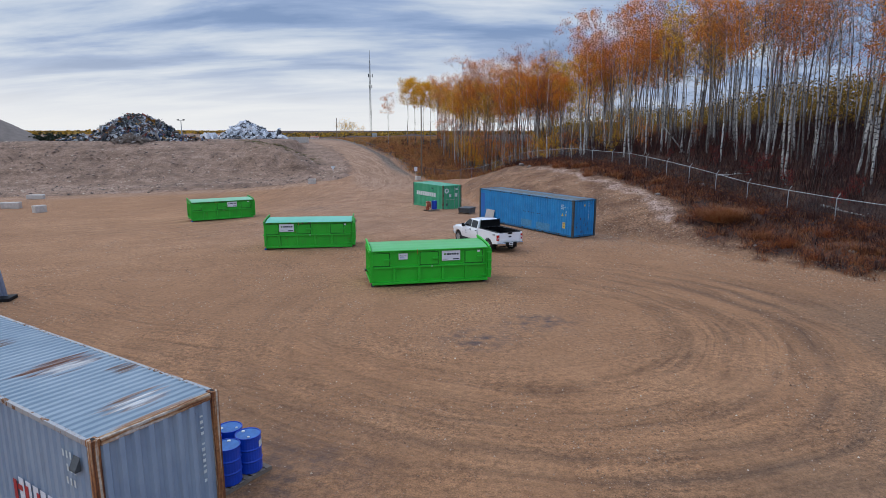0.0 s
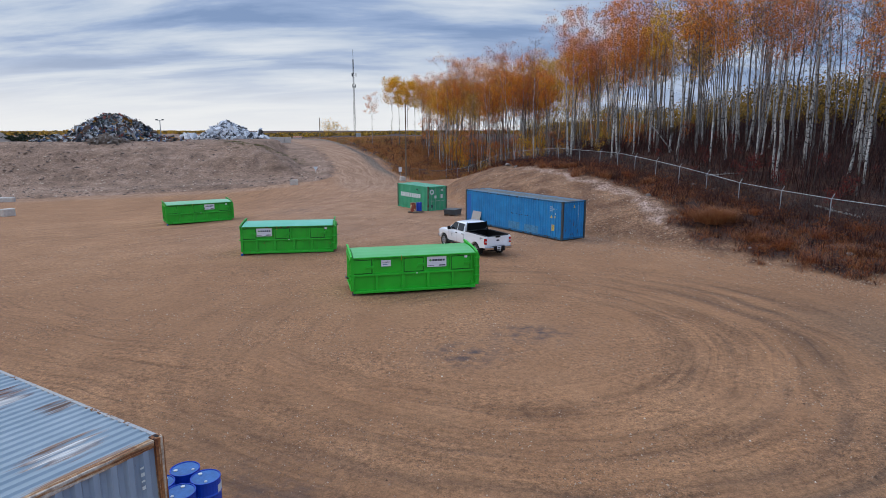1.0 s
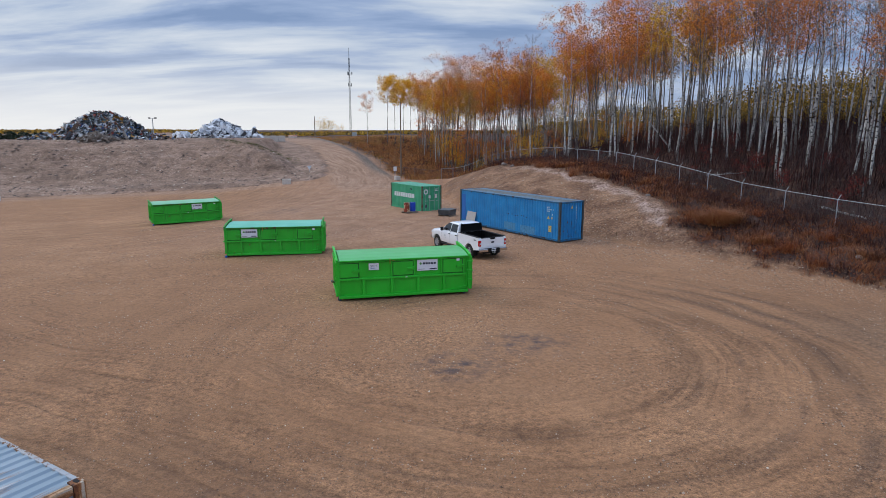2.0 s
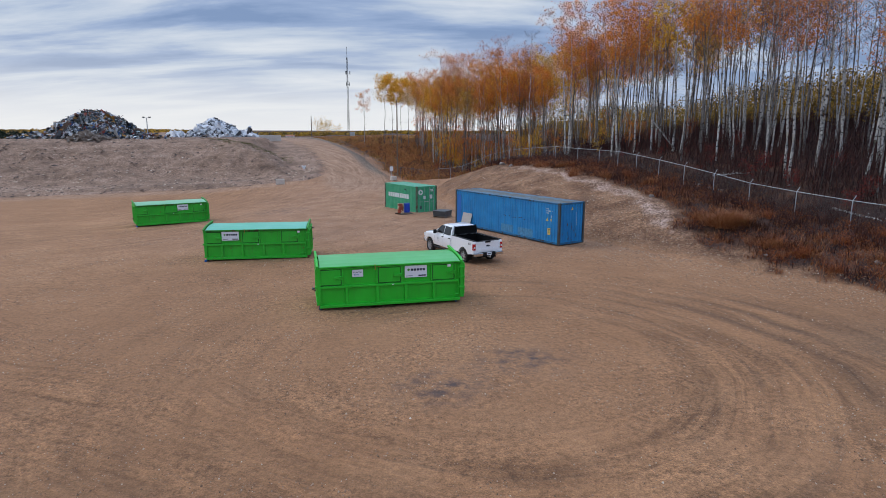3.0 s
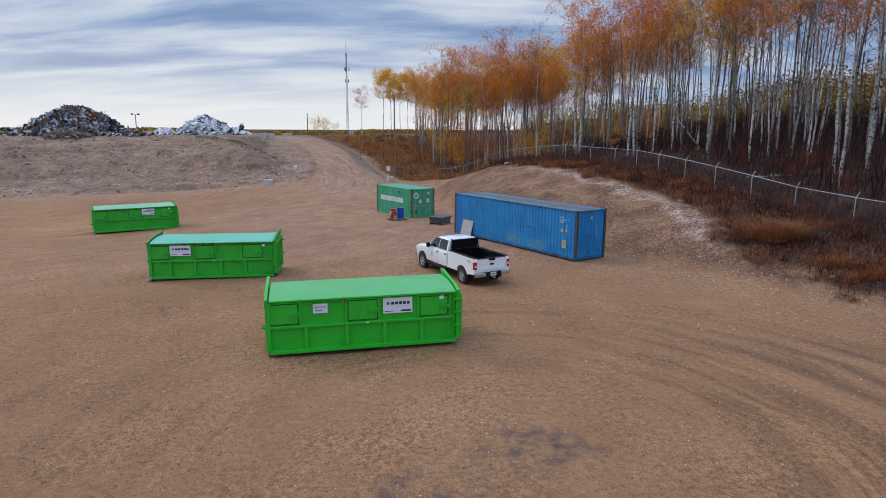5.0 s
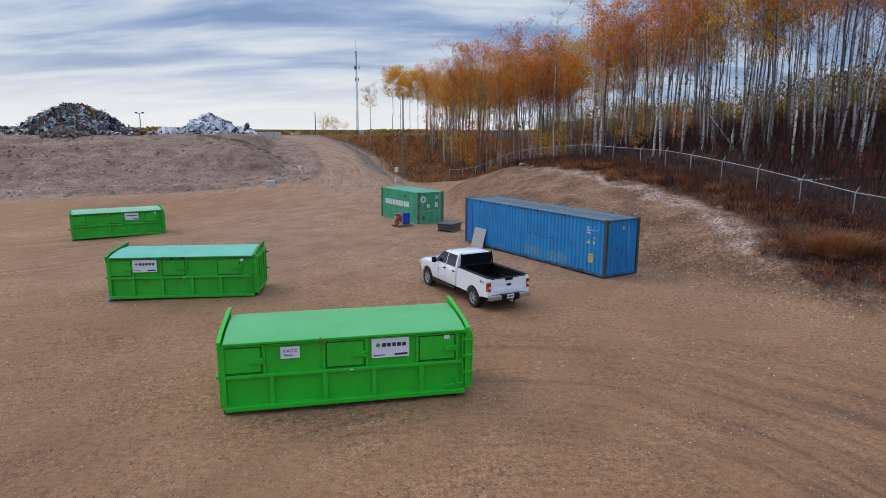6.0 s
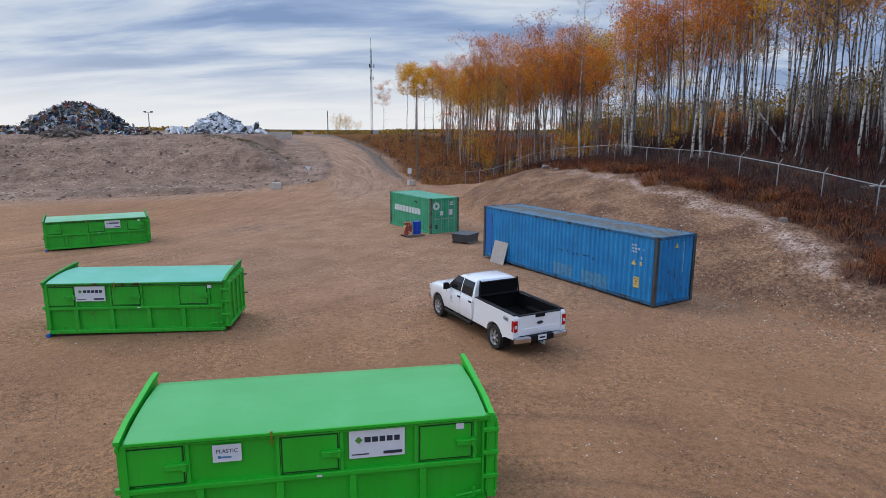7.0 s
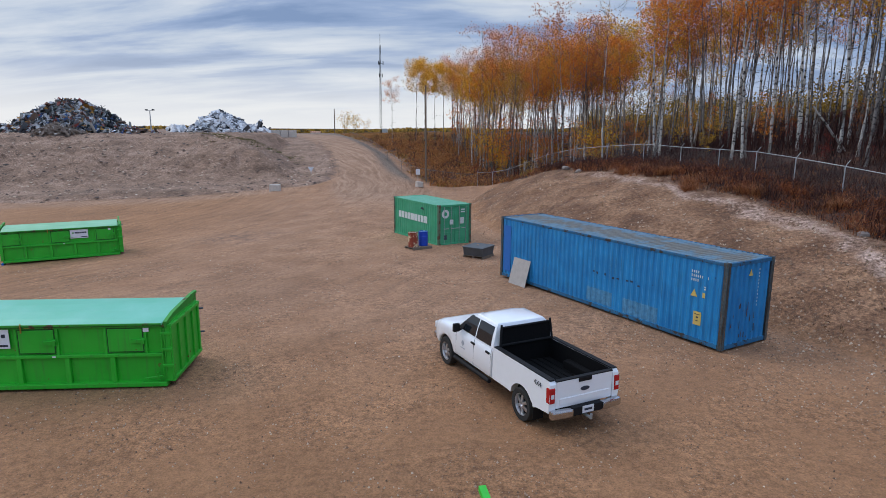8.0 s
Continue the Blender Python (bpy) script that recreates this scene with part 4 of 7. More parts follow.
# ---- roll-off bins ----
def rolloff_bin(m, L, H, label, body, lid, sign_x, plate_x, sign_scale=1.0, rim=None, hatches=(0.085, 0.482, 0.855), posts=(0.195, 0.40, 0.595, 0.79)):
    """A lidded steel recycling bin: x along the front, y to the back, origin at the front base edge's left end."""
    W = 2.44
    ob = thing("recycling_bin", m, label, "dumpster", "green recycling bins")
    zb, zm, zt = 0.16, 0.98 * H / 2, H - 0.10
    # body: tapered tub with wall thickness
    bm = bmesh.new()
    slab(bm, [(0.12, 0.12), (W - 0.12, 0.12), (W - 0.08, zt - 0.04), (0.08, zt - 0.04)], "x", 0.12, L - 0.16)
    part("tub", bm, body, ob)
    part("floor_rail", boxes(((L / 2 - 0.04, 0.07, zb - 0.07), (L - 0.28, 0.24, 0.13)), ((L / 2 - 0.04, W - 0.07, zb - 0.07), (L - 0.28, 0.24, 0.13)), bev=0.02), body, ob)
    for y, s in ((0.06, -1), (W - 0.06, 1)):
        part("top_rail", boxes(((L / 2, y, zt - 0.02), (L - 0.20, 0.13, 0.11)), bev=0.02), rim or body, ob)
        part("middle_rail", boxes(((L / 2 - 0.1, y, zm), (L - 0.32, 0.13, 0.10)), bev=0.02), body, ob)
        for x in posts:
            part("lower_post", boxes(((x * L, y + 0.005, (zb + zm) / 2), (0.13, 0.11, zm - zb + 0.02)), bev=0.018), body, ob)
        for x in [0.008] + [h_ + k_ for h_ in hatches for k_ in (-0.092, 0.077) if 0.05 < h_ + k_]:
            part("upper_post", boxes(((x * L + 0.05, y + 0.012, (zt + zm) / 2), (0.07, 0.09, zt - zm)), bev=0.014), body, ob)
    for x in hatches:
        cx, w, h = x * L, 0.145 * L, zt - zm - 0.22
        cz = (zt + zm) / 2 - 0.005
        bm = bmesh.new()
        box(bm, (cx, 0.050, cz), (w, 0.05, h), bev=0.012)
        door = part("hatch", bm, body, ob, "hinged loading hatch")
        bm = bmesh.new()
        for dx, dz, sx, sz in ((0, h / 2 + 0.02, w + 0.07, 0.03), (0, -h / 2 - 0.02, w + 0.07, 0.03), (-w / 2 - 0.02, 0, 0.03, h + 0.04), (w / 2 + 0.02, 0, 0.03, h + 0.04)):
            box(bm, (cx + dx, 0.052, cz + dz), (sx, 0.03, sz), bev=0.006)
        part("hatch_frame", bm, body, door)
        bm = boxes(((cx + w / 2 - 0.14, -0.005, cz - 0.02), (0.30, 0.07, 0.11)), ((cx + w / 2 + 0.03, -0.005, cz - 0.02), (0.07, 0.09, 0.16)), bev=0.012)
        part("latch", bm, body, door)
        part("latch_bar", rods(((cx + w / 2 - 0.16, -0.045, cz + 0.02), (cx + w / 2 + 0.10, -0.045, cz + 0.04), 0.014)), body, door)
        # dark green plate, painted shade for the gap round the hatch
        part("door_gap", boxes(((cx, 0.050, cz), (w + 0.05, 0.03, h + 0.05))), GAP_SHADE, door, "dark edging painted as the shade of the hatch gap")
    # lid: slightly crowned sheet with a lip
    bm = bmesh.new()
    prof = [(-0.03, zt + 0.0), (-0.02, zt + 0.05), (0.30, zt + 0.115), (0.8, zt + 0.17), (1.4, zt + 0.19), (W - 0.3, zt + 0.16), (W + 0.02, zt + 0.08), (W + 0.02, zt + 0.035)]
    inner = [(y, z - 0.03) for y, z in reversed(prof[1:-1])]
    slab(bm, prof + inner, "x", 0.14, L - 0.20)
    part("lid", bm, lid, ob, smooth=False)
    part("lid_lip", boxes(((L / 2 - 0.03, -0.035, zt + 0.02), (L - 0.40, 0.035, 0.06)), bev=0.01), rim or body, ob)
    # dark strips that put the shade under lid and top rail into colour
    part("lid_gap", boxes(((L / 2 - 0.03, -0.012, zt - 0.018), (L - 0.42, 0.02, 0.022))), GAP_SHADE, ob, "dark strip painted as the shade under the lid")
    part("rail_shadow_gap", boxes(((L / 2 - 0.1, 0.075, zt - 0.084), (L - 0.5, 0.012, 0.016))), GAP_SHADE, ob)
    # end frames that stand above the lid, sloping up to the back
    for x0, x1 in ((-0.01, 0.09), (L - 0.16, L - 0.06)):
        bm = bmesh.new()
        slab(bm, [(-0.06, zt + 0.03), (-0.06, zt + 0.10), (0.5, zt + 0.21), (W - 0.4, zt + 0.30), (W + 0.06, zt + 0.30), (W + 0.06, zt + 0.22), (W - 0.4, zt + 0.22), (0.5, zt + 0.13)], "x", x0, x1)
        soften(bm, 0.012)
        part("end_bar", bm, rim or body, ob)
        bm = bmesh.new()
        slab(bm, [(-0.05, zt - 0.08), (-0.05, zt + 0.035), (0.5, zt + 0.135), (W - 0.4, zt + 0.225), (W + 0.05, zt + 0.225), (W + 0.05, zt - 0.08)], "x", (x0 + x1) / 2 - 0.02, (x0 + x1) / 2 + 0.02)
        part("end_web", bm, rim or body, ob)
        part("end_plate", boxes((((x0 + x1) / 2, W / 2, zt - 0.02), (0.05, W - 0.1, 0.14)), bev=0.01), body, ob)
    # front end wall with ribs, and the hinged rear gate
    for xx, s in ((0.08, -1), (L - 0.08, 1)):
        part("end_panel", boxes(((xx, W / 2, (zb + zt) / 2), (0.07, W - 0.12, zt - zb)), bev=0.01), body, ob)
        for y in (0.10, 0.68, 1.26, 1.84, W - 0.10):
            part("end_rib", boxes(((xx + s * 0.055, y, (zb + zt) / 2), (0.07, 0.12, zt - zb)), bev=0.015), body, ob)
        for z in (zb + 0.04, zt - 0.08):
            part("end_rail", boxes(((xx + s * 0.062, W / 2, z), (0.08, W - 0.02, 0.10)), bev=0.015), body, ob)
        part("corner_post", boxes(((xx - s * 0.01, 0.06, (zb + zt) / 2), (0.14, 0.14, zt - zb)), bev=0.018), body, ob)
    for z in (0.33, 0.58, 0.82):
        part("hinge", boxes(((L - 0.11, -0.025, z * H), (0.30, 0.06, 0.08)), bev=0.012), body, ob, "gate hinge strap")
    for x in (L - 0.25, L - 0.17, L + 0.01):
        part("hinge_pin", rods(((x, -0.012, 0.16 * H), (x, -0.012, 0.90 * H), 0.02)), body, ob)
    bm = rods(((L - 0.75, -0.015, 0.27), (L - 0.28, -0.015, 0.33), 0.022), ((L - 0.42, -0.02, 0.24), (L - 0.42, -0.02, 0.42), 0.03))
    part("ratchet", bm, body, ob, "ratchet binder")
    for z in (0.40 * H, 0.80 * H):
        part("gate_bolt", rods(((L - 0.02, W + 0.02, z), (L + 0.10, W + 0.06, z), 0.03)), RUST_EDGE, ob)
    # rollers and lifting hook
    for x in (0.14, L - 0.36):
        for y in (0.17, W - 0.17):
            part("roller", rods(((x, y - 0.10, 0.0), (x, y + 0.10, 0.0), 0.085), seg=14), RUST_EDGE, ob, "steel ground roller")
    part("hook", rods(((-0.02, W / 2 - 0.15, 0.55), (-0.16, W / 2 - 0.15, 0.62), 0.025), ((-0.16, W / 2 - 0.15, 0.62), (-0.16, W / 2 + 0.15, 0.62), 0.03), ((-0.16, W / 2 + 0.15, 0.62), (-0.02, W / 2 + 0.15, 0.55), 0.025)), RUST_EDGE, ob)
    if rim:
        part("hose_end", rods(((0.06, -0.10, -0.02), (0.06, 0.10, -0.02), 0.07), seg=12), NEW_BLUE, ob, "blue plastic coupling at the corner")
    part("tow_lug", boxes(((-0.03, 0.06, 0.95), (0.10, 0.08, 0.10)), bev=0.012), body, ob)
    # signs
    zs = zt - 0.33
    sg = part("sign", boxes(((sign_x, 0.022, zs), (1.0 * sign_scale, 0.012, 0.56 * sign_scale)), bev=0.003), WHITE_SIGN, ob, "white sign with a dark wordmark")
    k = sign_scale
    bm = bmesh.new()
    for i, w in enumerate((0.11, 0.105, 0.10, 0.105, 0.10)):
        box(bm, (sign_x - 0.17 * k + 0.132 * k * i, 0.012, zs + 0.07 * k), (w * k, 0.006, 0.10 * k), bev=0.002)
    tagged(part("wordmark", bm, INK, sg, "row of dark blocks"), kind="stuff")
    bm = bmesh.new()
    box(bm, (sign_x - 0.33 * k, 0.012, zs + 0.07 * k), (0.10 * k, 0.006, 0.10 * k), (0, 45, 0))
    part("emblem", bm, INK_GREEN, sg)
    bm = bmesh.new()
    box(bm, (sign_x + 0.28 * k, 0.012, zs - 0.20 * k), (0.34 * k, 0.006, 0.055 * k))
    box(bm, (sign_x - 0.30 * k, 0.012, zs - 0.205 * k), (0.30 * k, 0.006, 0.02 * k))
    tagged(part("small_print", bm, INK, sg), kind="stuff")
    if plate_x:
        pl = part("sign", boxes(((plate_x, 0.038, zt - 0.30), (0.48, 0.012, 0.32)), bev=0.003), WHITE_SIGN, ob, "small white sign lettered PLASTIC")
        words("PLASTIC", 0.10, INK, pl, pose(plate_x, 0.028, zt - 0.26, 90, 0, 0))
        part("small_print", boxes(((plate_x - 0.03, 0.028, zt - 0.37), (0.20, 0.006, 0.03)), ((plate_x - 0.13, 0.028, zt - 0.365), (0.05, 0.006, 0.05))), FADED_BLUE, pl)
    part("sticker", boxes(((0.895 * L, 0.020, zt - 0.15), (0.15, 0.006, 0.11))), WHITE_SIGN, ob)
    part("sticker", boxes(((0.41 * L, -0.01, zt - 0.01), (0.16, 0.006, 0.06))), ORANGE, ob, "red and white reflector")
    part("reflector", boxes(((0.505 * L, -0.01, zm), (0.09, 0.006, 0.04))), WHITE_SIGN, ob)
    lk = rods(((0.385 * L, -0.04, zt - 0.17), (0.385 * L, -0.04, zt + 0.08), 0.02))
    part("lid_latch", lk, BRASS, ob, "brass-coloured lid latch")
    return ob


def bin_pose(p, ang):
    return pose(p[0], p[1], gz(*p) + 0.085, 0, 0, ang)


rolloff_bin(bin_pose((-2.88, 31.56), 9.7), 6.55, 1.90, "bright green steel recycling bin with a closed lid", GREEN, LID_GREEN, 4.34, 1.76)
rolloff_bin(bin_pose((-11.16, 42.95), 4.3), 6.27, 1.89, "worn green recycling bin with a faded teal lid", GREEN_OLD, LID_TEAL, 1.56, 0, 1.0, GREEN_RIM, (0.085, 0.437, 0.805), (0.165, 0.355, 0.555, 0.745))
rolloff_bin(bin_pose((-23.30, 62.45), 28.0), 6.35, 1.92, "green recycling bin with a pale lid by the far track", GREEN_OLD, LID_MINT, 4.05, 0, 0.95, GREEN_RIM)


# ---- pickup truck ----
def arc(cy, cz, r, a0, a1, n=12):
    return [(cy + r * math.cos(radians(a0 + (a1 - a0) * i / n)), cz + r * math.sin(radians(a0 + (a1 - a0) * i / n))) for i in range(n + 1)]


def quad_panel(bm, a, b, c, d, thick=0.006, off=0.004):
    """A thin raised panel on four corners, proud of its plane."""
    a, b, c, d = map(Vector, (a, b, c, d))
    n = (b - a).cross(d - a).normalized()
    lo = [bm.verts.new(p + n * (off - thick)) for p in (a, b, c, d)]
    hi = [bm.verts.new(p + n * off) for p in (a, b, c, d)]
    bm.faces.new(hi)
    bm.faces.new(lo[::-1])
    for i in range(4):
        bm.faces.new((lo[i], lo[(i + 1) % 4], hi[(i + 1) % 4], hi[i]))


def pickup(m):
    """x to its right, y ahead, axles at y = -2 and 2."""
    ob = thing("pickup_truck", m, "white crew-cab pickup truck with an open black-lined bed", "pickup truck")
    R = 0.41
    # lower cab and nose: sections along y, their lower edge following the wheel arch
    bm = bmesh.new()
    ys_ = [-0.60, 0.2, 1.0, 1.44, 1.5, 1.53, 1.58, 1.66, 1.78, 1.9, 2.0, 2.1, 2.22, 2.34, 2.42, 2.47, 2.5, 2.56, 2.66, 2.78, 2.87, 2.92, 2.95]
    prev = None
    for y in ys_:
        zt_ = np.interp(y, [-0.6, 1.3, 1.5, 2.0, 2.45, 2.66, 2.78, 2.87, 2.92, 2.95], [1.335, 1.33, 1.315, 1.285, 1.235, 1.19, 1.13, 1.04, 0.95, 0.86])
        w = np.interp(y, [-0.6, 2.1, 2.45, 2.66, 2.78, 2.87, 2.92, 2.95], [1.0, 1.0, 0.985, 0.955, 0.925, 0.88, 0.83, 0.76])
        zb_ = np.interp(y, [-0.6, 1.44, 2.56, 2.95], [0.55, 0.54, 0.54, 0.62])
        if abs(y - 2.0) < 0.5:
            zb_ = max(zb_, R + math.sqrt(0.25 - (y - 2.0) ** 2))
        half = [(0.62 * w, 0.0), (0.975 * w, 0.0), (w, 0.10), (w, 0.50), (0.992 * w, 0.72), (0.965 * w, 0.88), (0.92 * w, 0.965), (0.80 * w, 1.0), (0.70 * w, 1.018), (0.60 * w, 1.012), (0.0, 1.025)]
        pts = [(x, zb_ + f * (zt_ - zb_)) for x, f in half]
        ring_ = [bm.verts.new((x, y, z)) for x, z in pts] + [bm.verts.new((-x, y, z)) for x, z in reversed(pts[:-1])]
        if prev:
            for a in range(len(ring_) - 1):
                bm.faces.new((prev[a], prev[a + 1], ring_[a + 1], ring_[a]))
        else:
            bm.faces.new(ring_)
        prev = ring_
    bm.faces.new(prev[::-1])
    part("body", bm, CAR_WHITE, ob, smooth=True)
    # cab top
    bm = bmesh.new()
    rings = []
    for z, y0, y1, w in ((1.325, -0.60, 1.50, 0.935), (1.62, -0.56, 1.02, 0.855), (1.84, -0.50, 0.64, 0.765), (1.915, -0.44, 0.50, 0.70), (1.945, -0.30, 0.30, 0.52)):
        rings.append([bm.verts.new(p) for p in ((-w, y0, z), (-w, (y0 + y1) / 2, z), (-w, y1, z), (-w * 0.5, y1 + 0.10, z), (w * 0.5, y1 + 0.10, z), (w, y1, z), (w, (y0 + y1) / 2, z), (w, y0, z), (w * 0.5, y0 - 0.02, z), (-w * 0.5, y0 - 0.02, z))])
    for a, b in zip(rings, rings[1:]):
        for i in range(10):
            bm.faces.new((a[i], a[(i + 1) % 10], b[(i + 1) % 10], b[i]))
    bm.faces.new(rings[-1])
    bm.faces.new(rings[0][::-1])
    soften(bm, 0.02, 2, 20)
    part("cab_roof", bm, CAR_WHITE, ob, smooth=True)
    # glass: sides, windscreen, rear window
    for s in (-1, 1):
        def side(y, z):
            w = 0.935 + (0.855 - 0.935) * (z - 1.325) / 0.295 if z < 1.62 else 0.855 + (0.765 - 0.855) * (z - 1.62) / 0.22
            return (s * (w + 0.004), y, z)
        for y0, y1, y2, y3 in ((-0.47, 0.30, 0.30, -0.42), (0.35, 1.32, 0.78, 0.35)):
            bm = bmesh.new()
            pts = [side(y0, 1.345), side(y1, 1.345), side(y2 + (y1 - y2) * 0.42, 1.62), side(y2, 1.825), side(y3, 1.825), side(y3 + (y0 - y3) * 0.4, 1.62)]
            vs = [bm.verts.new(p) for p in pts]
            bm.faces.new((vs[0], vs[1], vs[2], vs[5]))
            bm.faces.new((vs[5], vs[2], vs[3], vs[4]))
            back = bmesh.ops.extrude_face_region(bm, geom=bm.faces[:])["geom"]
            for v in back:
                if isinstance(v, bmesh.types.BMVert):
                    v.co.x -= s * 0.03
            part("side_window", bm, DARK_GLASS, ob, "dark tinted side window")
    bm = bmesh.new()
    quad_panel(bm, (0.42, 1.60 - 0.005, 1.36), (-0.42, 1.60 - 0.005, 1.36), (-0.37, 0.80, 1.80), (0.37, 0.80, 1.80), 0.02, 0.035)
    quad_panel(bm, (0.80, 1.46, 1.36), (0.42, 1.595, 1.36), (0.37, 0.80, 1.80), (0.68, 0.72, 1.80), 0.02, 0.02)
    quad_panel(bm, (-0.42, 1.595, 1.36), (-0.80, 1.46, 1.36), (-0.68, 0.72, 1.80), (-0.37, 0.80, 1.80), 0.02, 0.02)
    part("windscreen", bm, DARK_GLASS, ob, "dark windscreen")
    bm = bmesh.new()
    quad_panel(bm, (-0.74, -0.615, 1.40), (0.74, -0.615, 1.40), (0.66, -0.53, 1.82), (-0.66, -0.53, 1.82), 0.02, 0.03)
    part("rear_window", bm, DARK_GLASS, ob, "dark rear window")
    # bed
    for s in (-1, 1):
        bm = bmesh.new()
        prof = [(-0.64, 0.56), (-0.64, 1.385), (-3.04, 1.37), (-3.10, 1.30), (-3.12, 0.95), (-3.08, 0.64), (-2.62, 0.60)]
        prof += [p for p in reversed(arc(-2.0, R, 0.50, 15, 165, 14))] + [(-1.40, 0.56)]
        slab(bm, prof, "x", s * 0.80, s * 1.0)
        for v in bm.verts:
            if abs(v.co.x) > 0.9 and v.co.z > 1.1:
                v.co.x -= s * 0.16 * (v.co.z - 1.1)
            if abs(v.co.x) > 0.9 and v.co.z < 0.65:
                v.co.x -= s * 0.02
        soften(bm, 0.025, 2, 30)
        part("bedside", bm, CAR_WHITE, ob, smooth=True)
        part("bed_cap", boxes(((s * 0.875, -1.86, 1.392), (0.15, 2.40, 0.03)), bev=0.01), BLACK_PLASTIC_AND_SHADE, ob, "black bed rail cap")
        part("bed_liner_side", boxes(((s * 0.78, -1.84, 1.12), (0.03, 2.34, 0.52))), BED_LINER, ob)
        part("wheel_box", boxes(((s * 0.68, -2.0, 0.98), (0.22, 0.95, 0.24)), bev=0.04), BED_LINER, ob)
    part("bed_floor", boxes(((0, -1.85, 0.84), (1.60, 2.40, 0.06))), BED_LINER, ob)
    for x in [i * 0.19 - 0.57 for i in range(7)]:
        part("bed_rib", boxes(((x, -1.85, 0.88), (0.08, 2.34, 0.025)), bev=0.008), BED_LINER, ob)
    part("bed_front", boxes(((0, -0.66, 1.10), (1.60, 0.05, 0.55))), BED_LINER, ob)
    bm = boxes(((0, -3.055, 1.03), (1.585, 0.085, 0.64)), bev=0.03)
    box(bm, (0, -3.105, 0.86), (1.40, 0.02, 0.16), bev=0.008)
    gate = part("tailgate", bm, CAR_WHITE, ob)
    part("gate_cap", boxes(((0, -3.05, 1.362), (1.60, 0.11, 0.03)), bev=0.01), BLACK_PLASTIC_AND_SHADE, gate, "black tailgate cap")
    part("gate_handle", boxes(((0, -3.103, 1.305), (0.36, 0.03, 0.10)), bev=0.012), BLACK_PLASTIC_AND_SHADE, gate, "black release handle")
    bm = bmesh.new()
    lathe(bm, [(0.02, 0.0), (1.0, 0.0), (1.0, 0.012), (0.02, 0.012)], 24, pose(0, -3.10, 1.08, 90, 0, 0) @ Matrix.Diagonal((0.125, 0.05, 1, 1)))
    part("badge", bm, INK, gate, "plain dark oval badge")
    part("gate_liner", boxes(((0, -3.0, 1.05), (1.52, 0.03, 0.56))), BED_LINER, gate)
    for s in (-1, 1):
        lamp = part("tail_lamp", boxes(((s * 0.915, -3.055, 1.05), (0.150, 0.15, 0.36)), bev=0.025), RED_LENS, ob, "red tail lamp")
        part("lamp_lens", boxes(((s * 0.915, -3.132, 1.04), (0.085, 0.012, 0.10)), bev=0.004), CLEAR_LENS, lamp)
        # rear bumper in two chrome ends round a black middle
        part("bumper_end", boxes(((s * 0.70, -3.18, 0.62), (0.56, 0.16, 0.19), (0, 0, s * 6)), bev=0.04), CHROME, ob, "chrome bumper corner")
        part("step", rods(((s * 1.00, -0.55, 0.44), (s * 1.00, 1.38, 0.44), 0.06), seg=10), BLACK_PLASTIC_AND_SHADE, ob, "black side step")
        part("mirror", boxes(((s * 1.10, 1.13, 1.40), (0.20, 0.10, 0.24)), ((s * 0.98, 1.14, 1.33), (0.14, 0.06, 0.06)), bev=0.03), BLACK_PLASTIC_AND_SHADE, ob, "black wing mirror")
        for y in (0.30, -0.48):
            part("door_handle", boxes(((s * 0.985, y + 0.07, 1.17), (0.05, 0.20, 0.055)), bev=0.015), BLACK_PLASTIC_AND_SHADE, ob, "black door handle")
        for y in (1.33, 0.32, -0.57):
            part("door_seam", boxes(((s * 0.996, y, 0.84), (0.010, 0.006, 0.60)), ((s * 0.967, y, 1.24), (0.010, 0.006, 0.18), (0, -s * 14, 0))), DARK_TOTE, ob)
        part("mud_flap", boxes(((s * 0.84, -2.50, 0.40), (0.28, 0.02, 0.34))), BLACK_PLASTIC_AND_SHADE, ob, "black mud flap")
        part("door_emblem", boxes(((s * 1.003, 0.92, 1.00), (0.008, 0.12, 0.14), (45, 0, 0)), ((s * 1.003, 0.92, 0.86), (0.008, 0.24, 0.03)), bev=0.003), EMBLEM, ob, "faint grey-blue emblem")
        words("4X4", 0.17, INK, ob, pose(s * 0.995, -2.66, 1.20, 90, 0, 90 * s))
        part("headlight", boxes(((s * 0.79, 2.80, 0.98), (0.26, 0.16, 0.20)), bev=0.03), CLEAR_LENS, ob, "clear headlight")
        part("arch_liner", boxes(((s * 0.70, 2.0, 0.62), (0.40, 1.04, 0.70))), BLACK_PLASTIC_AND_SHADE, ob)
        part("arch_liner", boxes(((s * 0.66, -2.0, 0.62), (0.26, 1.04, 0.40))), BLACK_PLASTIC_AND_SHADE, ob)
    part("bumper_centre", boxes(((0, -3.16, 0.62), (0.86, 0.16, 0.20)), bev=0.03), BLACK_PLASTIC_AND_SHADE, ob)
    plate = part("number_plate", boxes(((0, -3.247, 0.64), (0.32, 0.012, 0.17)), bev=0.004), WHITE_SIGN, ob, "white plate with plain bars")
    part("plate_bars", boxes(((0, -3.256, 0.64), (0.22, 0.006, 0.05))), INK, plate)
    part("hitch", rods(((0, -3.1, 0.46), (0, -3.36, 0.46), 0.035), ((0, -3.36, 0.44), (0, -3.36, 0.56), 0.03)), STEEL, ob, "steel tow hitch")
    part("grille", boxes(((0, 2.93, 0.88), (1.20, 0.06, 0.26)), bev=0.02), BLACK_PLASTIC_AND_SHADE, ob, "black grille")
    part("front_bumper", boxes(((0, 2.92, 0.62), (1.80, 0.16, 0.20)), bev=0.04), CHROME, ob, "chrome front bumper")
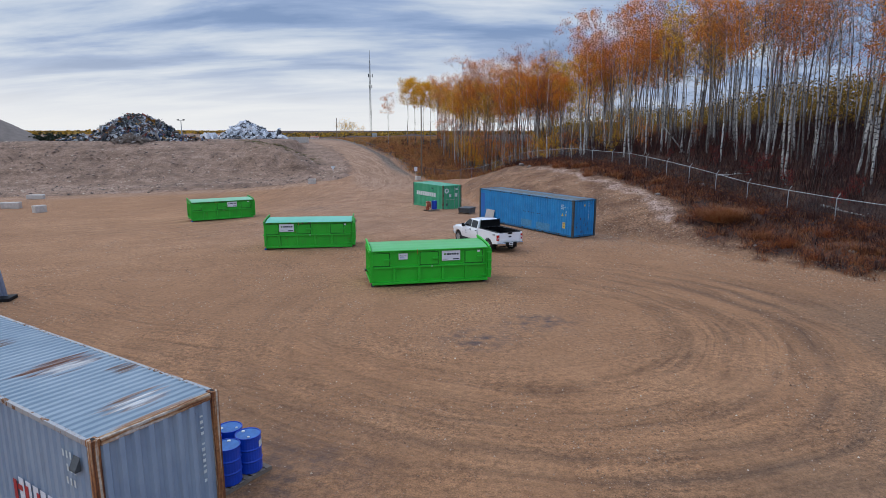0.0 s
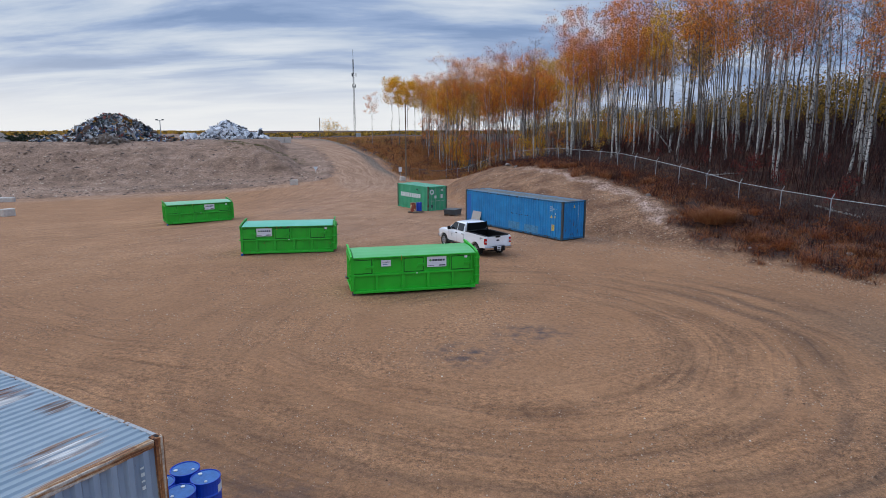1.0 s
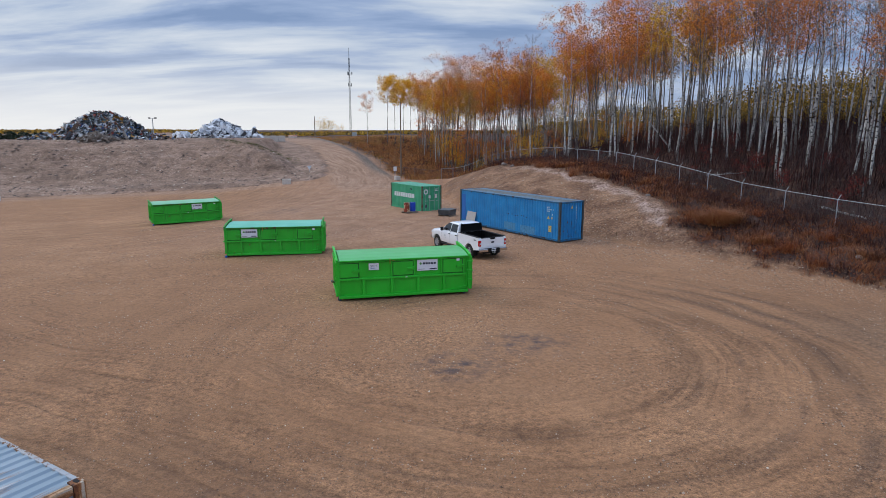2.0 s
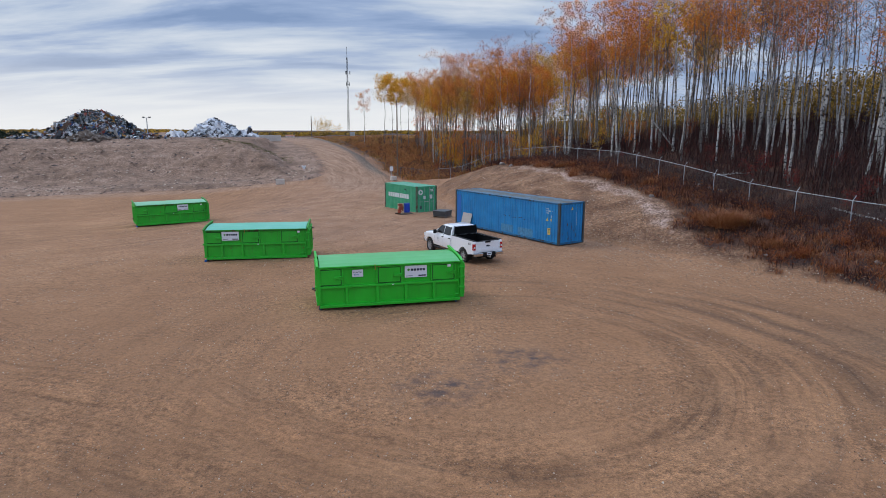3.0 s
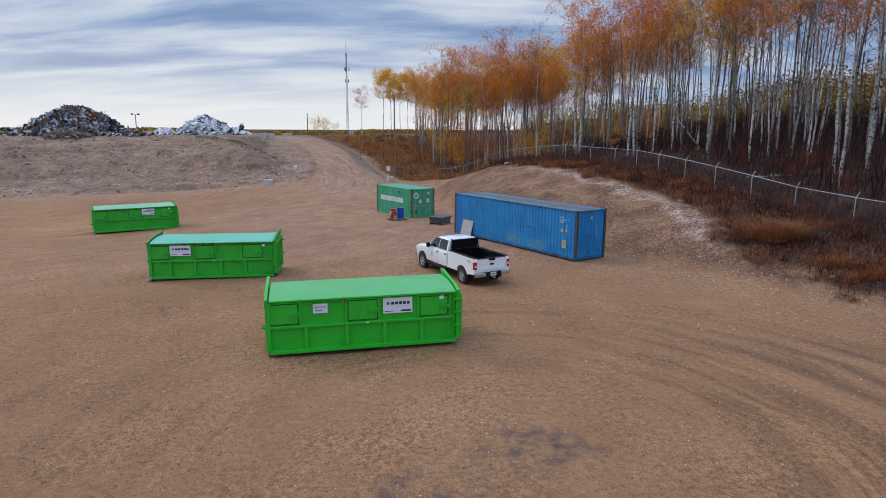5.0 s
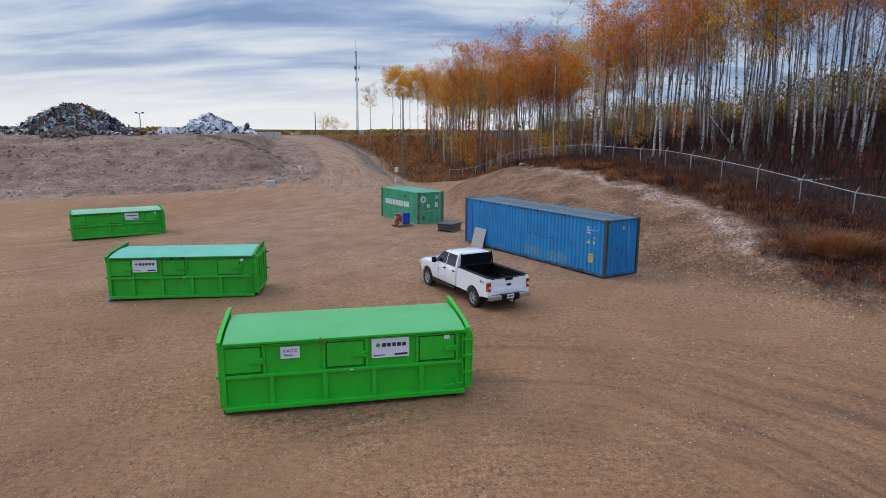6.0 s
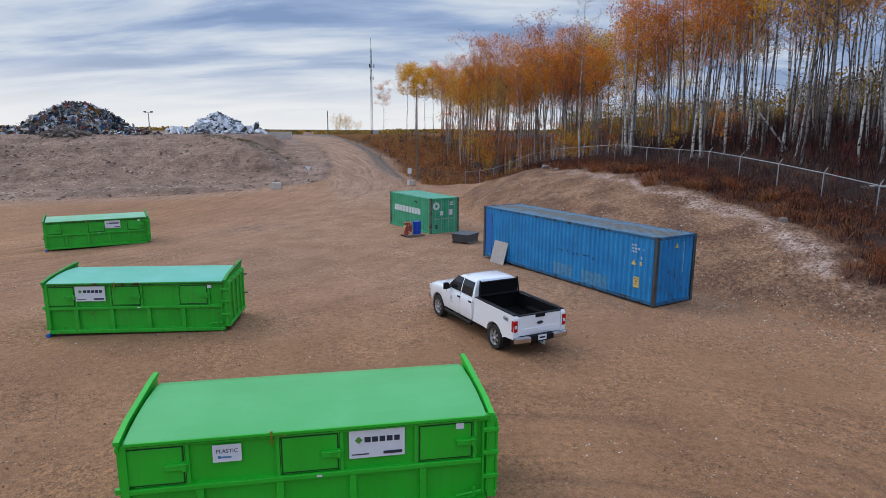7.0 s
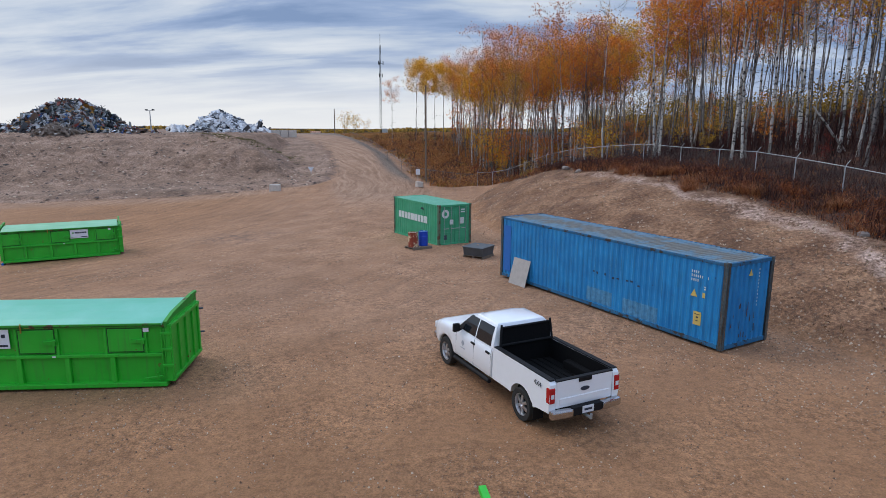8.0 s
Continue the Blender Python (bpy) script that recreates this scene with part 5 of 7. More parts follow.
    part("chassis", boxes(((0, -0.1, 0.47), (1.10, 5.7, 0.16)), ((0, -2.0, R), (1.5, 0.12, 0.12)), ((0, 2.0, R), (1.5, 0.12, 0.12))), BLACK_PLASTIC_AND_SHADE, ob)
    # headache rack
    rack = part("rack", rods(((-0.80, -0.73, 1.38), (-0.74, -0.68, 1.95), 0.032), ((0.80, -0.73, 1.38), (0.74, -0.68, 1.95), 0.032),
                             ((-0.74, -0.69, 1.88), (0.74, -0.69, 1.88), 0.026), ((-0.80, -0.73, 1.43), (0.80, -0.73, 1.43), 0.03)), BLACK_PLASTIC_AND_SHADE, ob, "black cab guard rack")
    part("mesh_panel", boxes(((0, -0.70, 1.66), (1.48, 0.012, 0.44), (-5, 0, 0))), BED_LINER, rack, "black perforated guard panel")
    # wheels
    tyre = bmesh.new()
    lathe(tyre, [(0.27, -0.13), (0.385, -0.135), (0.405, -0.10), (0.41, 0.0), (0.405, 0.10), (0.385, 0.135), (0.27, 0.13)], 36, None, False)
    rim = bmesh.new()
    lathe(rim, [(0.0, 0.05), (0.06, 0.10), (0.075, 0.06), (0.085, 0.045), (0.23, 0.03), (0.255, 0.115), (0.272, 0.12), (0.272, -0.12), (0.0, -0.12)], 24)
    for i in range(6):
        a = i * 60
        box(rim, (0.155 * math.cos(radians(a)), 0.155 * math.sin(radians(a)), 0.075), (0.21, 0.075, 0.05), (0, 12, a), bev=0.012)
    tm, rm = mesh_of("tyre", tyre, RUBBER, True), mesh_of("rim", rim, ALLOY)
    # flat black ring behind the spokes, painted as the shade between them
    dark = bmesh.new()
    lathe(dark, [(0.10, 0.048), (0.225, 0.048), (0.225, 0.052), (0.10, 0.052)], 24)
    dm = mesh_of("rim_shadow_plate", dark, BLACK_PLASTIC_AND_SHADE)
    for x in (-1, 1):
        for y in (-2.0, 2.0):
            w = new("wheel")
            w.parent = ob
            w.matrix_basis = pose(x * 0.86, y, R, 0, 90 * x, 0)
            for nm, me in (("tyre", tm), ("rim", rm), ("brake_disc", dm)):
                p = new(nm, me)
                p.parent = w
    return ob


truck = pickup(pose(4.40, 43.85, gz(4.40, 43.85), 0, 0, 26.4))
truck.scale = (1.03,) * 3


# ---- drums, pallets, loose things ----
def pallet(m, label, w=1.2, d=1.0, name="pallet"):
    ob = thing(name, m, label, "pallet")
    for i in range(7):
        part("deck_board", boxes(((-w / 2 + w * (i + 0.5) / 7, 0, 0.125), (w / 7 - 0.05, d, 0.02)), bev=0.003), PALLET, ob)
    for y in (-d / 2 + 0.05, 0, d / 2 - 0.05):
        part("runner", boxes(((0, y, 0.065), (w, 0.09, 0.09)), bev=0.004), PALLET, ob)
    for y in (-d / 2 + 0.05, 0, d / 2 - 0.05):
        part("bottom_board", boxes(((0, y, 0.011), (w, 0.10, 0.018))), PALLET, ob)
    return ob


def drum(m, label, body, lid, steel=False, group=""):
    ob = thing("drum", m, label, "drum", group)
    bm = bmesh.new()
    prof = [(0.0, 0.0), (0.27, 0.0), (0.285, 0.02)]
    for z in (0.29, 0.58):
        prof += [(0.285, z - 0.03), (0.30, z), (0.285, z + 0.03)]
    prof += [(0.285, 0.84), (0.292, 0.86), (0.292, 0.885), (0.275, 0.885), (0.272, 0.862), (0.0, 0.862)]
    lathe(bm, prof, 28)
    part("shell", bm, body, ob, smooth=False)
    bm = bmesh.new()
    lathe(bm, [(0.0, 0.863), (0.268, 0.863), (0.268, 0.870), (0.0, 0.872)], 28)
    part("top", bm, lid, ob, "dusty top")
    for x, r in ((0.17, 0.04), (-0.17, 0.03)):
        bm = bmesh.new()
        lathe(bm, [(0.0, 0.87), (r, 0.87), (r, 0.888), (0.0, 0.89)], 12, pose(x, 0.05, 0))
        part("bung", bm, STEEL if steel else WHITE_PATCH, ob, "pale bung cap")
    return ob


n_dir = Vector((e_dir.y, -e_dir.x))
base = a_far


def beside(e, n):
    p = base + e_dir * e + n_dir * n
    return p.x, p.y


ea = math.degrees(math.atan2(e_dir.y, e_dir.x))
px, py = beside(1.28, -1.52)
pz = gz(px, py)
pallet(pose(px, py, pz, 0, 0, ea), "weathered wooden pallet under blue drums", 1.35, 1.25)
for e, n, r in ((0.98, -1.20, 20), (1.58, -1.22, 70), (1.56, -1.84, 130), (0.96, -1.82, 200)):
    x, y = beside(e, n)
    d = drum(pose(x, y, pz + 0.136, 0, 0, ea + r), "blue plastic drum with a dusty top on a pallet", DRUM_BLUE, DRUM_LID, group="blue drums on the pallet")
    if (e, n) == (1.58, -1.22):
        bm = bmesh.new()
        for i in range(5):
            a = radians(-60 - r + 14 * i - 10)
            box(bm, (0.288 * math.cos(a), 0.288 * math.sin(a), 0.66), (0.006, 0.08, 0.18), (0, 0, math.degrees(a)))
        part("paper_label", bm, WHITE_PATCH, d, "torn greyish paper label")

pallet(pose(0.93, 64.30, gz(0.93, 64.3), 0, 0, 35), "wooden pallet with two drums beside a container", 1.35, 1.0)
zd = gz(0.93, 64.3) + 0.136
drum(pose(0.62, 64.06, zd, 0, 0, 10), "rusty red steel drum with pale blotches", DRUM_RED, RUST_PATCH, True)
drum(pose(1.22, 64.52, zd, 0, 0, 60), "blue plastic drum beside a rusty red one", DRUM_BLUE, DRUM_LID)

tote_z = gz(4.46, 61.75)
pallet(pose(4.46, 61.75, tote_z, 0, 0, 58), "low pallet under a dark plastic bin", 1.30, 1.30)
bm = bmesh.new()
slab(bm, [(-0.58, 0.0), (0.58, 0.0), (0.70, 0.40), (0.70, 0.44), (-0.70, 0.44), (-0.70, 0.40)], "y", -0.62, 0.62)
soften(bm, 0.03)
tote = thing("plastic_tote", pose(4.46, 61.75, tote_z + 0.137, 0, 0, 58), "dark grey plastic spill bin on a pallet", "tote")
part("tub", bm, DARK_TOTE, tote)
part("lid", boxes(((0, 0, 0.46), (1.48, 1.34, 0.05)), bev=0.02), DARK_TOTE, tote)
part("debris", boxes(((0.1, 0.1, 0.495), (0.18, 0.12, 0.03), (0, 0, 30)), bev=0.008), RUST_PATCH, tote, "rusty scrap on the lid")

bl_dir = Vector((11.41 - 5.25, 46.29 - 56.8)).normalized()
bo = Vector((5.855, 55.135))
b_ang = math.degrees(math.atan2(bl_dir.y, bl_dir.x))
bm = boxes(((0, 0, 0.62), (1.22, 0.02, 1.24)), bev=0.004)
single("plywood_board", bm, BOARD, pose(bo.x, bo.y, gz(bo.x, bo.y) + 0.005, 0, 0, b_ang) @ pose(0, 0, 0, -15, 0, 0), "pale weathered board leaning on a blue container", "board")


def block(p, s, ang, label, name="concrete_block", mat=None):
    bm = boxes(((0, 0, s[2] / 2 - 0.04), s), bev=0.10)
    rr = random.Random(int(p[0] * 10))
    for v in bm.verts:
        v.co += Vector((rr.uniform(-1, 1), rr.uniform(-1, 1), rr.uniform(-1, 1))) * 0.035
    return single(name, bm, mat or CONCRETE, pose(p[0], p[1], gz(*p), 0, 0, ang), label, "concrete block", "concrete barrier blocks")


block((-43.65, 71.5), (1.25, 0.9, 0.85), 60, "weathered concrete barrier block on the yard")
block((-49.6, 75.9), (2.1, 0.8, 0.8), 5, "long weathered concrete barrier block")
block((-53.1, 86.6), (2.2, 0.7, 0.65), 2, "pale concrete block at the foot of the bank")
block((-17.9, 101.6), (1.3, 0.9, 0.85), 10, "concrete block at the roadside corner")
block((-0.6, 103.5), (0.85, 0.7, 0.7), 25, "rounded pale concrete block by the fence")

# yield sign on the bank corner
sz = gz(-16.1, 113.9)
ys = thing("yield_sign", pose(-16.1, 113.6, sz, 0, 0, 5), "white triangular sign on a short post", "road sign")
part("post", rods(((0, 0.03, -0.2), (0, 0.03, 0.75), 0.03)), STEEL, ys)
bm = bmesh.new()
slab(bm, [(-0.42, 0.95), (0.42, 0.95), (0.0, 0.22)], "y", -0.012, 0.0)
part("face", bm, WHITE_SIGN, ys, "white inverted triangle")

# slate panel standing on a dark skid
sx, sy = -21.0, 30.0
sk = thing("steel_gate_panel", pose(sx, sy, gz(sx, sy), 0, 0, 8), "slate-grey steel panel standing on a dark skid", "panel")
bm = bmesh.new()
slab(bm, [(-2.2, 0.16), (0.52, 0.16), (0.28, 1.95), (-2.2, 1.95)], "y", -0.05, 0.05)
soften(bm, 0.012)
part("sheet", bm, SLATE, sk)
for x in (0.10, 0.30):
    part("rib", boxes(((x - 0.06, -0.08, 1.02), (0.06, 0.05, 1.66), (0, -7, 0)), bev=0.01), SLATE, sk)
part("skid", boxes(((-0.75, -0.15, 0.09), (3.2, 0.9, 0.17)), bev=0.03), BLACK_PLASTIC_AND_SHADE, sk, "dark skid base")


# ---- fences ----
def fence(name, pts, height, label, arms=True, wire=0.16, metal=None):
    ob = thing(name, Matrix(), label, "fence")
    tops, feet = [], []
    for i, (x, y) in enumerate(pts):
        z = gz(x, y)
        a, b = pts[max(0, i - 1)], pts[min(len(pts) - 1, i + 1)]
        dx, dy = b[0] - a[0], b[1] - a[1]
        ln = math.hypot(dx, dy)
        nx, ny = dy / ln, -dx / ln
        bm = rods(((x, y, z - 0.15), (x, y, z + height + 0.02), 0.032))
        if arms:
            rod(bm, (x, y, z + height), (x + nx * 0.28, y + ny * 0.28, z + height + 0.32), 0.02, seg=6)
        part("post", bm, metal or STEEL, ob)
        tops.append(Vector((x, y, z + height)))
        feet.append(Vector((x, y, z + 0.02)))
    wires = bmesh.new()
    for i, (a, b) in enumerate(zip(tops, tops[1:])):
        part("rail", rods((a, b, 0.022)), metal or STEEL, ob)
        fa, fb = feet[i], feet[i + 1]
        ln = (fb - fa).length
        n = max(2, round(ln / wire))
        rows = max(2, round(height / wire))

        def at(u, v):
            lo, hi = fa.lerp(fb, u), a.lerp(b, u)
            return lo.lerp(hi, v)
        for k in range(-rows, n):
            for sgn in (1, -1):
                u0, u1 = k / n, (k + rows) / n
                v0, v1 = 0.0, 1.0
                if u0 < 0:
                    v0, u0 = (-u0) / (u1 - u0), 0.0
                if u1 > 1:
                    v1, u1 = v0 + (1 - u0) / ((k + rows) / n - u0) * (1 - v0), 1.0
                if u1 - u0 < 1e-3:
                    continue
                p, q = (at(u0, v0), at(u1, v1)) if sgn > 0 else (at(u0, 1 - v0), at(u1, 1 - v1))
                rod(wires, p, q, 0.0026, seg=3, caps=False)
    tagged(part("chain_link", wires, FENCE_WIRE, ob, "galvanised chain link mesh"), kind="stuff")
    return ob


fence("chain_link_fence", FENCE_LINE, 1.72, "galvanised chain link fence with barbed-wire arms along the woods")
fence("chain_link_fence", ROAD_FENCE, 1.5, "low chain link fence along the rising road", arms=False, wire=0.22, metal=FENCE_WIRE)


# ---- trees ----
def strips(paths, seg=5):
    """Tapered tubes along paths of (point, radius)."""
    bm = bmesh.new()
    for path in paths:
        rings = []
        for i, (p, r) in enumerate(path):
            q = path[min(i + 1, len(path) - 1)][0] - path[max(i - 1, 0)][0]
            rot = q.to_track_quat("Z", "Y").to_matrix()
            rings.append([bm.verts.new(p + rot @ Vector((r * math.cos(2 * math.pi * k / seg), r * math.sin(2 * math.pi * k / seg), 0))) for k in range(seg)])
        for a, b in zip(rings, rings[1:]):
            for k in range(seg):
                bm.faces.new((a[k], a[(k + 1) % seg], b[(k + 1) % seg], b[k]))
    return bm


def leaf_mesh(name, centres, size, rnd, mat):
    """Small bent leaf clumps, each a quad on its own, round the given points."""
    n = len(centres)
    c = np.array(centres)
    r = np.random.RandomState(rnd.randrange(10 ** 6))
    a = r.normal(size=(n, 3))
    a /= np.linalg.norm(a, axis=1)[:, None]
    b = np.cross(a, r.normal(size=(n, 3)))
    b /= np.linalg.norm(b, axis=1)[:, None]
    s = (size * r.uniform(0.6, 1.35, n))[:, None]
    v = np.stack([c - a * s * 0.5, c + b * s * 0.42, c + a * s * 0.5, c - b * s * 0.42], 1).reshape(-1, 3)
    f = np.arange(4 * n).reshape(-1, 4)
    me = bpy.data.meshes.new(name)
    me.from_pydata(v.tolist(), [], f.tolist())
    me.materials.append(mat)
    return me


def tree_model(name, seed, height, crown_from, spread, n_limbs, n_leaves, leaf_mat, bark_mat, label, size=0.12, twigs=5, fork=False, clump=0.30):
    """An aspen: kinked pale trunk, sometimes forked, dead stubs below, rising curved limbs with twigs, leaf clumps at their ends."""
    rnd = random.Random(seed)
    lean = Vector((rnd.uniform(-1, 1), rnd.uniform(-1, 1), 0)) * height * 0.03
    r0 = height * 0.0058 * rnd.uniform(0.9, 1.2)
    n = 14
    kink = [Vector((0, 0, 0))]
    for i in range(n):
        kink.append(kink[-1] * 0.85 + Vector((rnd.uniform(-1, 1), rnd.uniform(-1, 1), 0)) * 0.0045 * height)

    def trunk_at(k):
        u = min(n - 1e-6, k * n)
        return Vector((0, 0, height * k)) + lean * k * k + kink[int(u)].lerp(kink[int(u) + 1], u % 1)
    stems = [[(trunk_at(i / n) - Vector((0, 0, 0.3 if i == 0 else 0)), max(0.012, r0 * (1.25 if i == 0 else 1) * (1 - 0.90 * (i / n) ** 1.1))) for i in range(n + 1)]]
    split, off = rnd.uniform(0.42, 0.62), Vector((rnd.uniform(-1, 1), rnd.uniform(-1, 1), 0)).normalized() * height * 0.075

    def fork_at(k):
        u = (k - split) / (1 - split)
        return trunk_at(k) + off * (u ** 0.7) - Vector((0, 0, 0.05 * height * u))
    if fork:
        stems.append([(fork_at(split + (1 - split) * i / 7), max(0.010, r0 * 0.62 * (1 - split * 0.9) * (1 - 0.9 * i / 7))) for i in range(8)])
    paths, tips = [], []
    for i in range(n_limbs):
        c = (i + rnd.random()) / n_limbs
        k = crown_from + (0.98 - crown_from) * c
        p = (fork_at if fork and k > split and i % 2 else trunk_at)(k)
        az = i * 2.4 + rnd.uniform(-0.5, 0.5)
        ln = spread * (0.45 + 0.70 * math.sin(math.pi * min(1.0, 0.22 + 0.66 * c))) * rnd.uniform(0.6, 1.15)
        side = Vector((math.cos(az), math.sin(az), 0))
        rise = rnd.uniform(0.45, 1.1)
        a = p + (side + Vector((0, 0, rise * 0.7))) * ln * 0.42
        b = a + (side * 0.75 + Vector((rnd.uniform(-.25, .25), rnd.uniform(-.25, .25), rise))) * ln * 0.5
        r = max(0.014, r0 * 0.36 * (1.15 - k))
        paths.append([(p, r), (a, r * 0.65), (b, 0.006)])
        tips += [b, b, a.lerp(b, 0.5)]
        for j in range(twigs):
            u = rnd.uniform(0.25, 1.0)
            q = p.lerp(a, u * 2) if u < 0.5 else a.lerp(b, u * 2 - 1)
            e = q + (Vector((rnd.uniform(-1, 1), rnd.uniform(-1, 1), rnd.uniform(0.0, 1.3))).normalized() + side * 0.3) * ln * rnd.uniform(0.22, 0.42)
            paths.append([(q, max(0.008, r * 0.4)), (e, 0.005)])
            tips.append(e)
    for i in range(7):
        k = rnd.uniform(0.22, crown_from)
        p, az = trunk_at(k), rnd.uniform(0, 6.28)
        e = p + Vector((math.cos(az), math.sin(az), rnd.uniform(-0.2, 0.6))) * rnd.uniform(0.35, 1.1)
        paths.append([(p, 0.016), (e, 0.005)])
    ob = thing(name, Matrix(), label, "tree")
    part("trunk", strips(stems, 7), bark_mat, ob, smooth=True)
    tagged(part("branching", strips(paths, 3), TWIG_BARK, ob, "fine dark branches"), kind="stuff")
    if n_leaves:
        held = rnd.sample(tips, max(4, int(len(tips) * 0.50)))
        pts = []
        for _ in range(n_leaves):
            c = rnd.choice(held)
            pts.append(c + Vector((rnd.gauss(0, 1), rnd.gauss(0, 1), rnd.gauss(0, 0.8))) * clump)
        cr = new("crown", leaf_mesh("crown", pts, size, rnd, leaf_mat))
        cr.parent = ob
    return ob


TWIG_BARK = bark("dark_twig_bark", (0.16, 0.125, 0.11), (0.045, 0.034, 0.032), 0.46)
MODELS = {
    "orange": [tree_model("aspen_tree", 11 + i, h, 0.56 + 0.06 * i, 2.3, 20, 1650, LEAF_ORANGE, b, "tall aspen with a bare pale trunk and orange crown", 0.15, 5, i == 1, 0.36) for i, (h, b) in enumerate(((17.5, BARK), (16.0, BARK_DARK), (16.8, BARK_GREY)))],
    "rust": [tree_model("aspen_tree", 21 + i, h, 0.54 + 0.07 * i, 2.2, 20, 1250, LEAF_RUST, b, "tall aspen with a thinning rust-coloured crown", 0.14, 6, i == 0, 0.36) for i, (h, b) in enumerate(((18.0, BARK_DARK), (16.5, BARK_GREY)))],
    "yellow": [tree_model("aspen_tree", 31 + i, h, 0.63, 2.5, 22, 1700, LEAF_YELLOW, b, "aspen with a full golden-yellow crown", 0.16, 5, False, 0.38) for i, (h, b) in enumerate(((15.5, BARK_DARK), (14.5, BARK_GREY)))],
    "olive": [tree_model("aspen_tree", 41, 15.5, 0.56, 2.2, 20, 1200, LEAF_OLIVE, BARK_GREY, "aspen with an olive-gold crown", 0.14, 5, False, 0.36)],
    "bare": [tree_model("aspen_tree", 51 + i, h, 0.44 + 0.04 * i, 2.2, 24, nl, TWIG_LEAF, b, "nearly bare aspen with fine grey twigs", 0.09, 9, i % 2 == 1) for i, (h, b, nl) in enumerate(((18.5, BARK, 260), (17.0, BARK_GREY, 420), (19.0, BARK_DARK, 160), (17.8, BARK, 360)))],
    "sparse": [tree_model("aspen_tree", 61 + i, h, 0.52 + 0.07 * i, 2.1, 18, 560, m, b, "slender aspen with a sparse orange crown", 0.115, 6, i == 1, 0.32) for i, (h, b, m) in enumerate(((18.0, BARK, LEAF_ORANGE), (17.0, BARK_GREY, LEAF_RUST), (17.6, BARK_DARK, LEAF_ORANGE)))],
    "golden": [tree_model("aspen_tree", 91 + i, h, 0.62, 2.7, 24, 2400, LEAF_YELLOW, BARK_GREY, "aspen with a dense bright golden crown", 0.23, 4, False, 0.42) for i, h in enumerate((15.0, 14.2))],
    "red": [tree_model("red_shrub", 81, 1.9, 0.1, 0.9, 12, 420, LEAF_RED, BARK_GREY, "crimson-leaved shrub in the underbrush", 0.10, 4, False, 0.16)],
    "young": [tree_model("aspen_tree", 71 + i, h, 0.30, 1.4, 16, 520, m, BARK_GREY, "young tree with autumn leaves low down", 0.13, 4, False, 0.26) for i, (h, m) in enumerate(((6.0, LEAF_ORANGE), (4.5, LEAF_YELLOW), (5.2, LEAF_RUST)))],
}
EDGE = [(37, 34), (32.8, 46), (30.6, 54), (28.8, 60), (27.0, 66.5), (25.4, 74), (23.4, 82), (20.4, 90), (16.6, 98), (11.2, 107), (7.6, 118), (4.8, 130), (2.4, 150), (-0.5, 172), (-4, 186)]
used = set()


def plant(kind, x, y, scale, rnd, lean=4):
    src = rnd.choice(MODELS[kind])
    m = pose(x, y, gz(x, y) - 0.05, rnd.uniform(-lean, lean), rnd.uniform(-lean, lean), rnd.uniform(0, 360))
    if src not in used:
        used.add(src)
        src.matrix_basis = m
        src.scale = (scale,) * 3
        return src
    keep = src.scale.copy()
    src.scale = (scale,) * 3
    o = copy_thing(src, m)
    src.scale = keep
    return o


def plant_one(src, x, y, scale, turn):
    """One known tree of a model, upright."""
    keep = src.scale.copy()
    src.scale = (scale,) * 3
    o = copy_thing(src, pose(x, y, gz(x, y) - 0.05, 1, -1, turn))
    src.scale = keep
    return o


rt = random.Random(77)
lengths = [math.dist(a, b) for a, b in zip(EDGE, EDGE[1:])]
total = sum(lengths)


def edge_point(u, depth):
    s = u * total
    for (a, b), ln in zip(zip(EDGE, EDGE[1:]), lengths):
        if s <= ln:
            k = s / ln
            dx, dy = (b[0] - a[0]) / ln, (b[1] - a[1]) / ln
            return a[0] + (b[0] - a[0]) * k + dy * depth, a[1] + (b[1] - a[1]) * k - dx * depth
        s -= ln
    return EDGE[-1]


placed = []
wanted = []


def belt(n, y0, y1, deep, most, mixture, big):
    """Trees along one stretch of the wood's edge, thinning with depth."""
    names, weights = zip(*mixture)
    got = tries = 0
    while got < n and tries < 60 * n:
        tries += 1
        depth = abs(rt.gauss(0, 1)) * deep + rt.uniform(0, 1.5) + (2.6 if y1 <= 70 else 1.2 if y1 <= 87 else 0)
        x, y = edge_point(rt.random(), depth)
        if depth > most or not y0 <= y < y1 or any((x - a) ** 2 + (y - b) ** 2 < 0.7 for a, b in placed):
            continue
        placed.append((x, y))
        wanted.append((rt.choices(names, weights)[0], x, y, rt.uniform(0.76, 1.10) * big))
        got += 1


belt(30, 20, 56, 12, 30, (("bare", 4.6), ("sparse", 3.0), ("rust", 0.4), ("orange", 0.4)), 1.0)
belt(44, 56, 70, 12, 34, (("bare", 4.2), ("sparse", 3.6), ("rust", 0.6), ("orange", 0.7)), 1.0)
belt(66, 70, 87, 10, 32, (("bare", 2.6), ("sparse", 3.2), ("orange", 1.4), ("rust", 0.9), ("yellow", 0.3)), 1.0)
belt(58, 87, 100, 10, 26, (("orange", 2.4), ("yellow", 1.8), ("rust", 1.4), ("sparse", 2.0), ("olive", 0.8)), 0.92)
belt(96, 100, 124, 6.0, 18, (("orange", 3), ("rust", 1.6), ("yellow", 2.0), ("olive", 0.8), ("sparse", 0.5)), 1.06)
belt(56, 124, 152, 4.0, 12, (("orange", 2), ("yellow", 2.4), ("rust", 0.7)), 0.92)
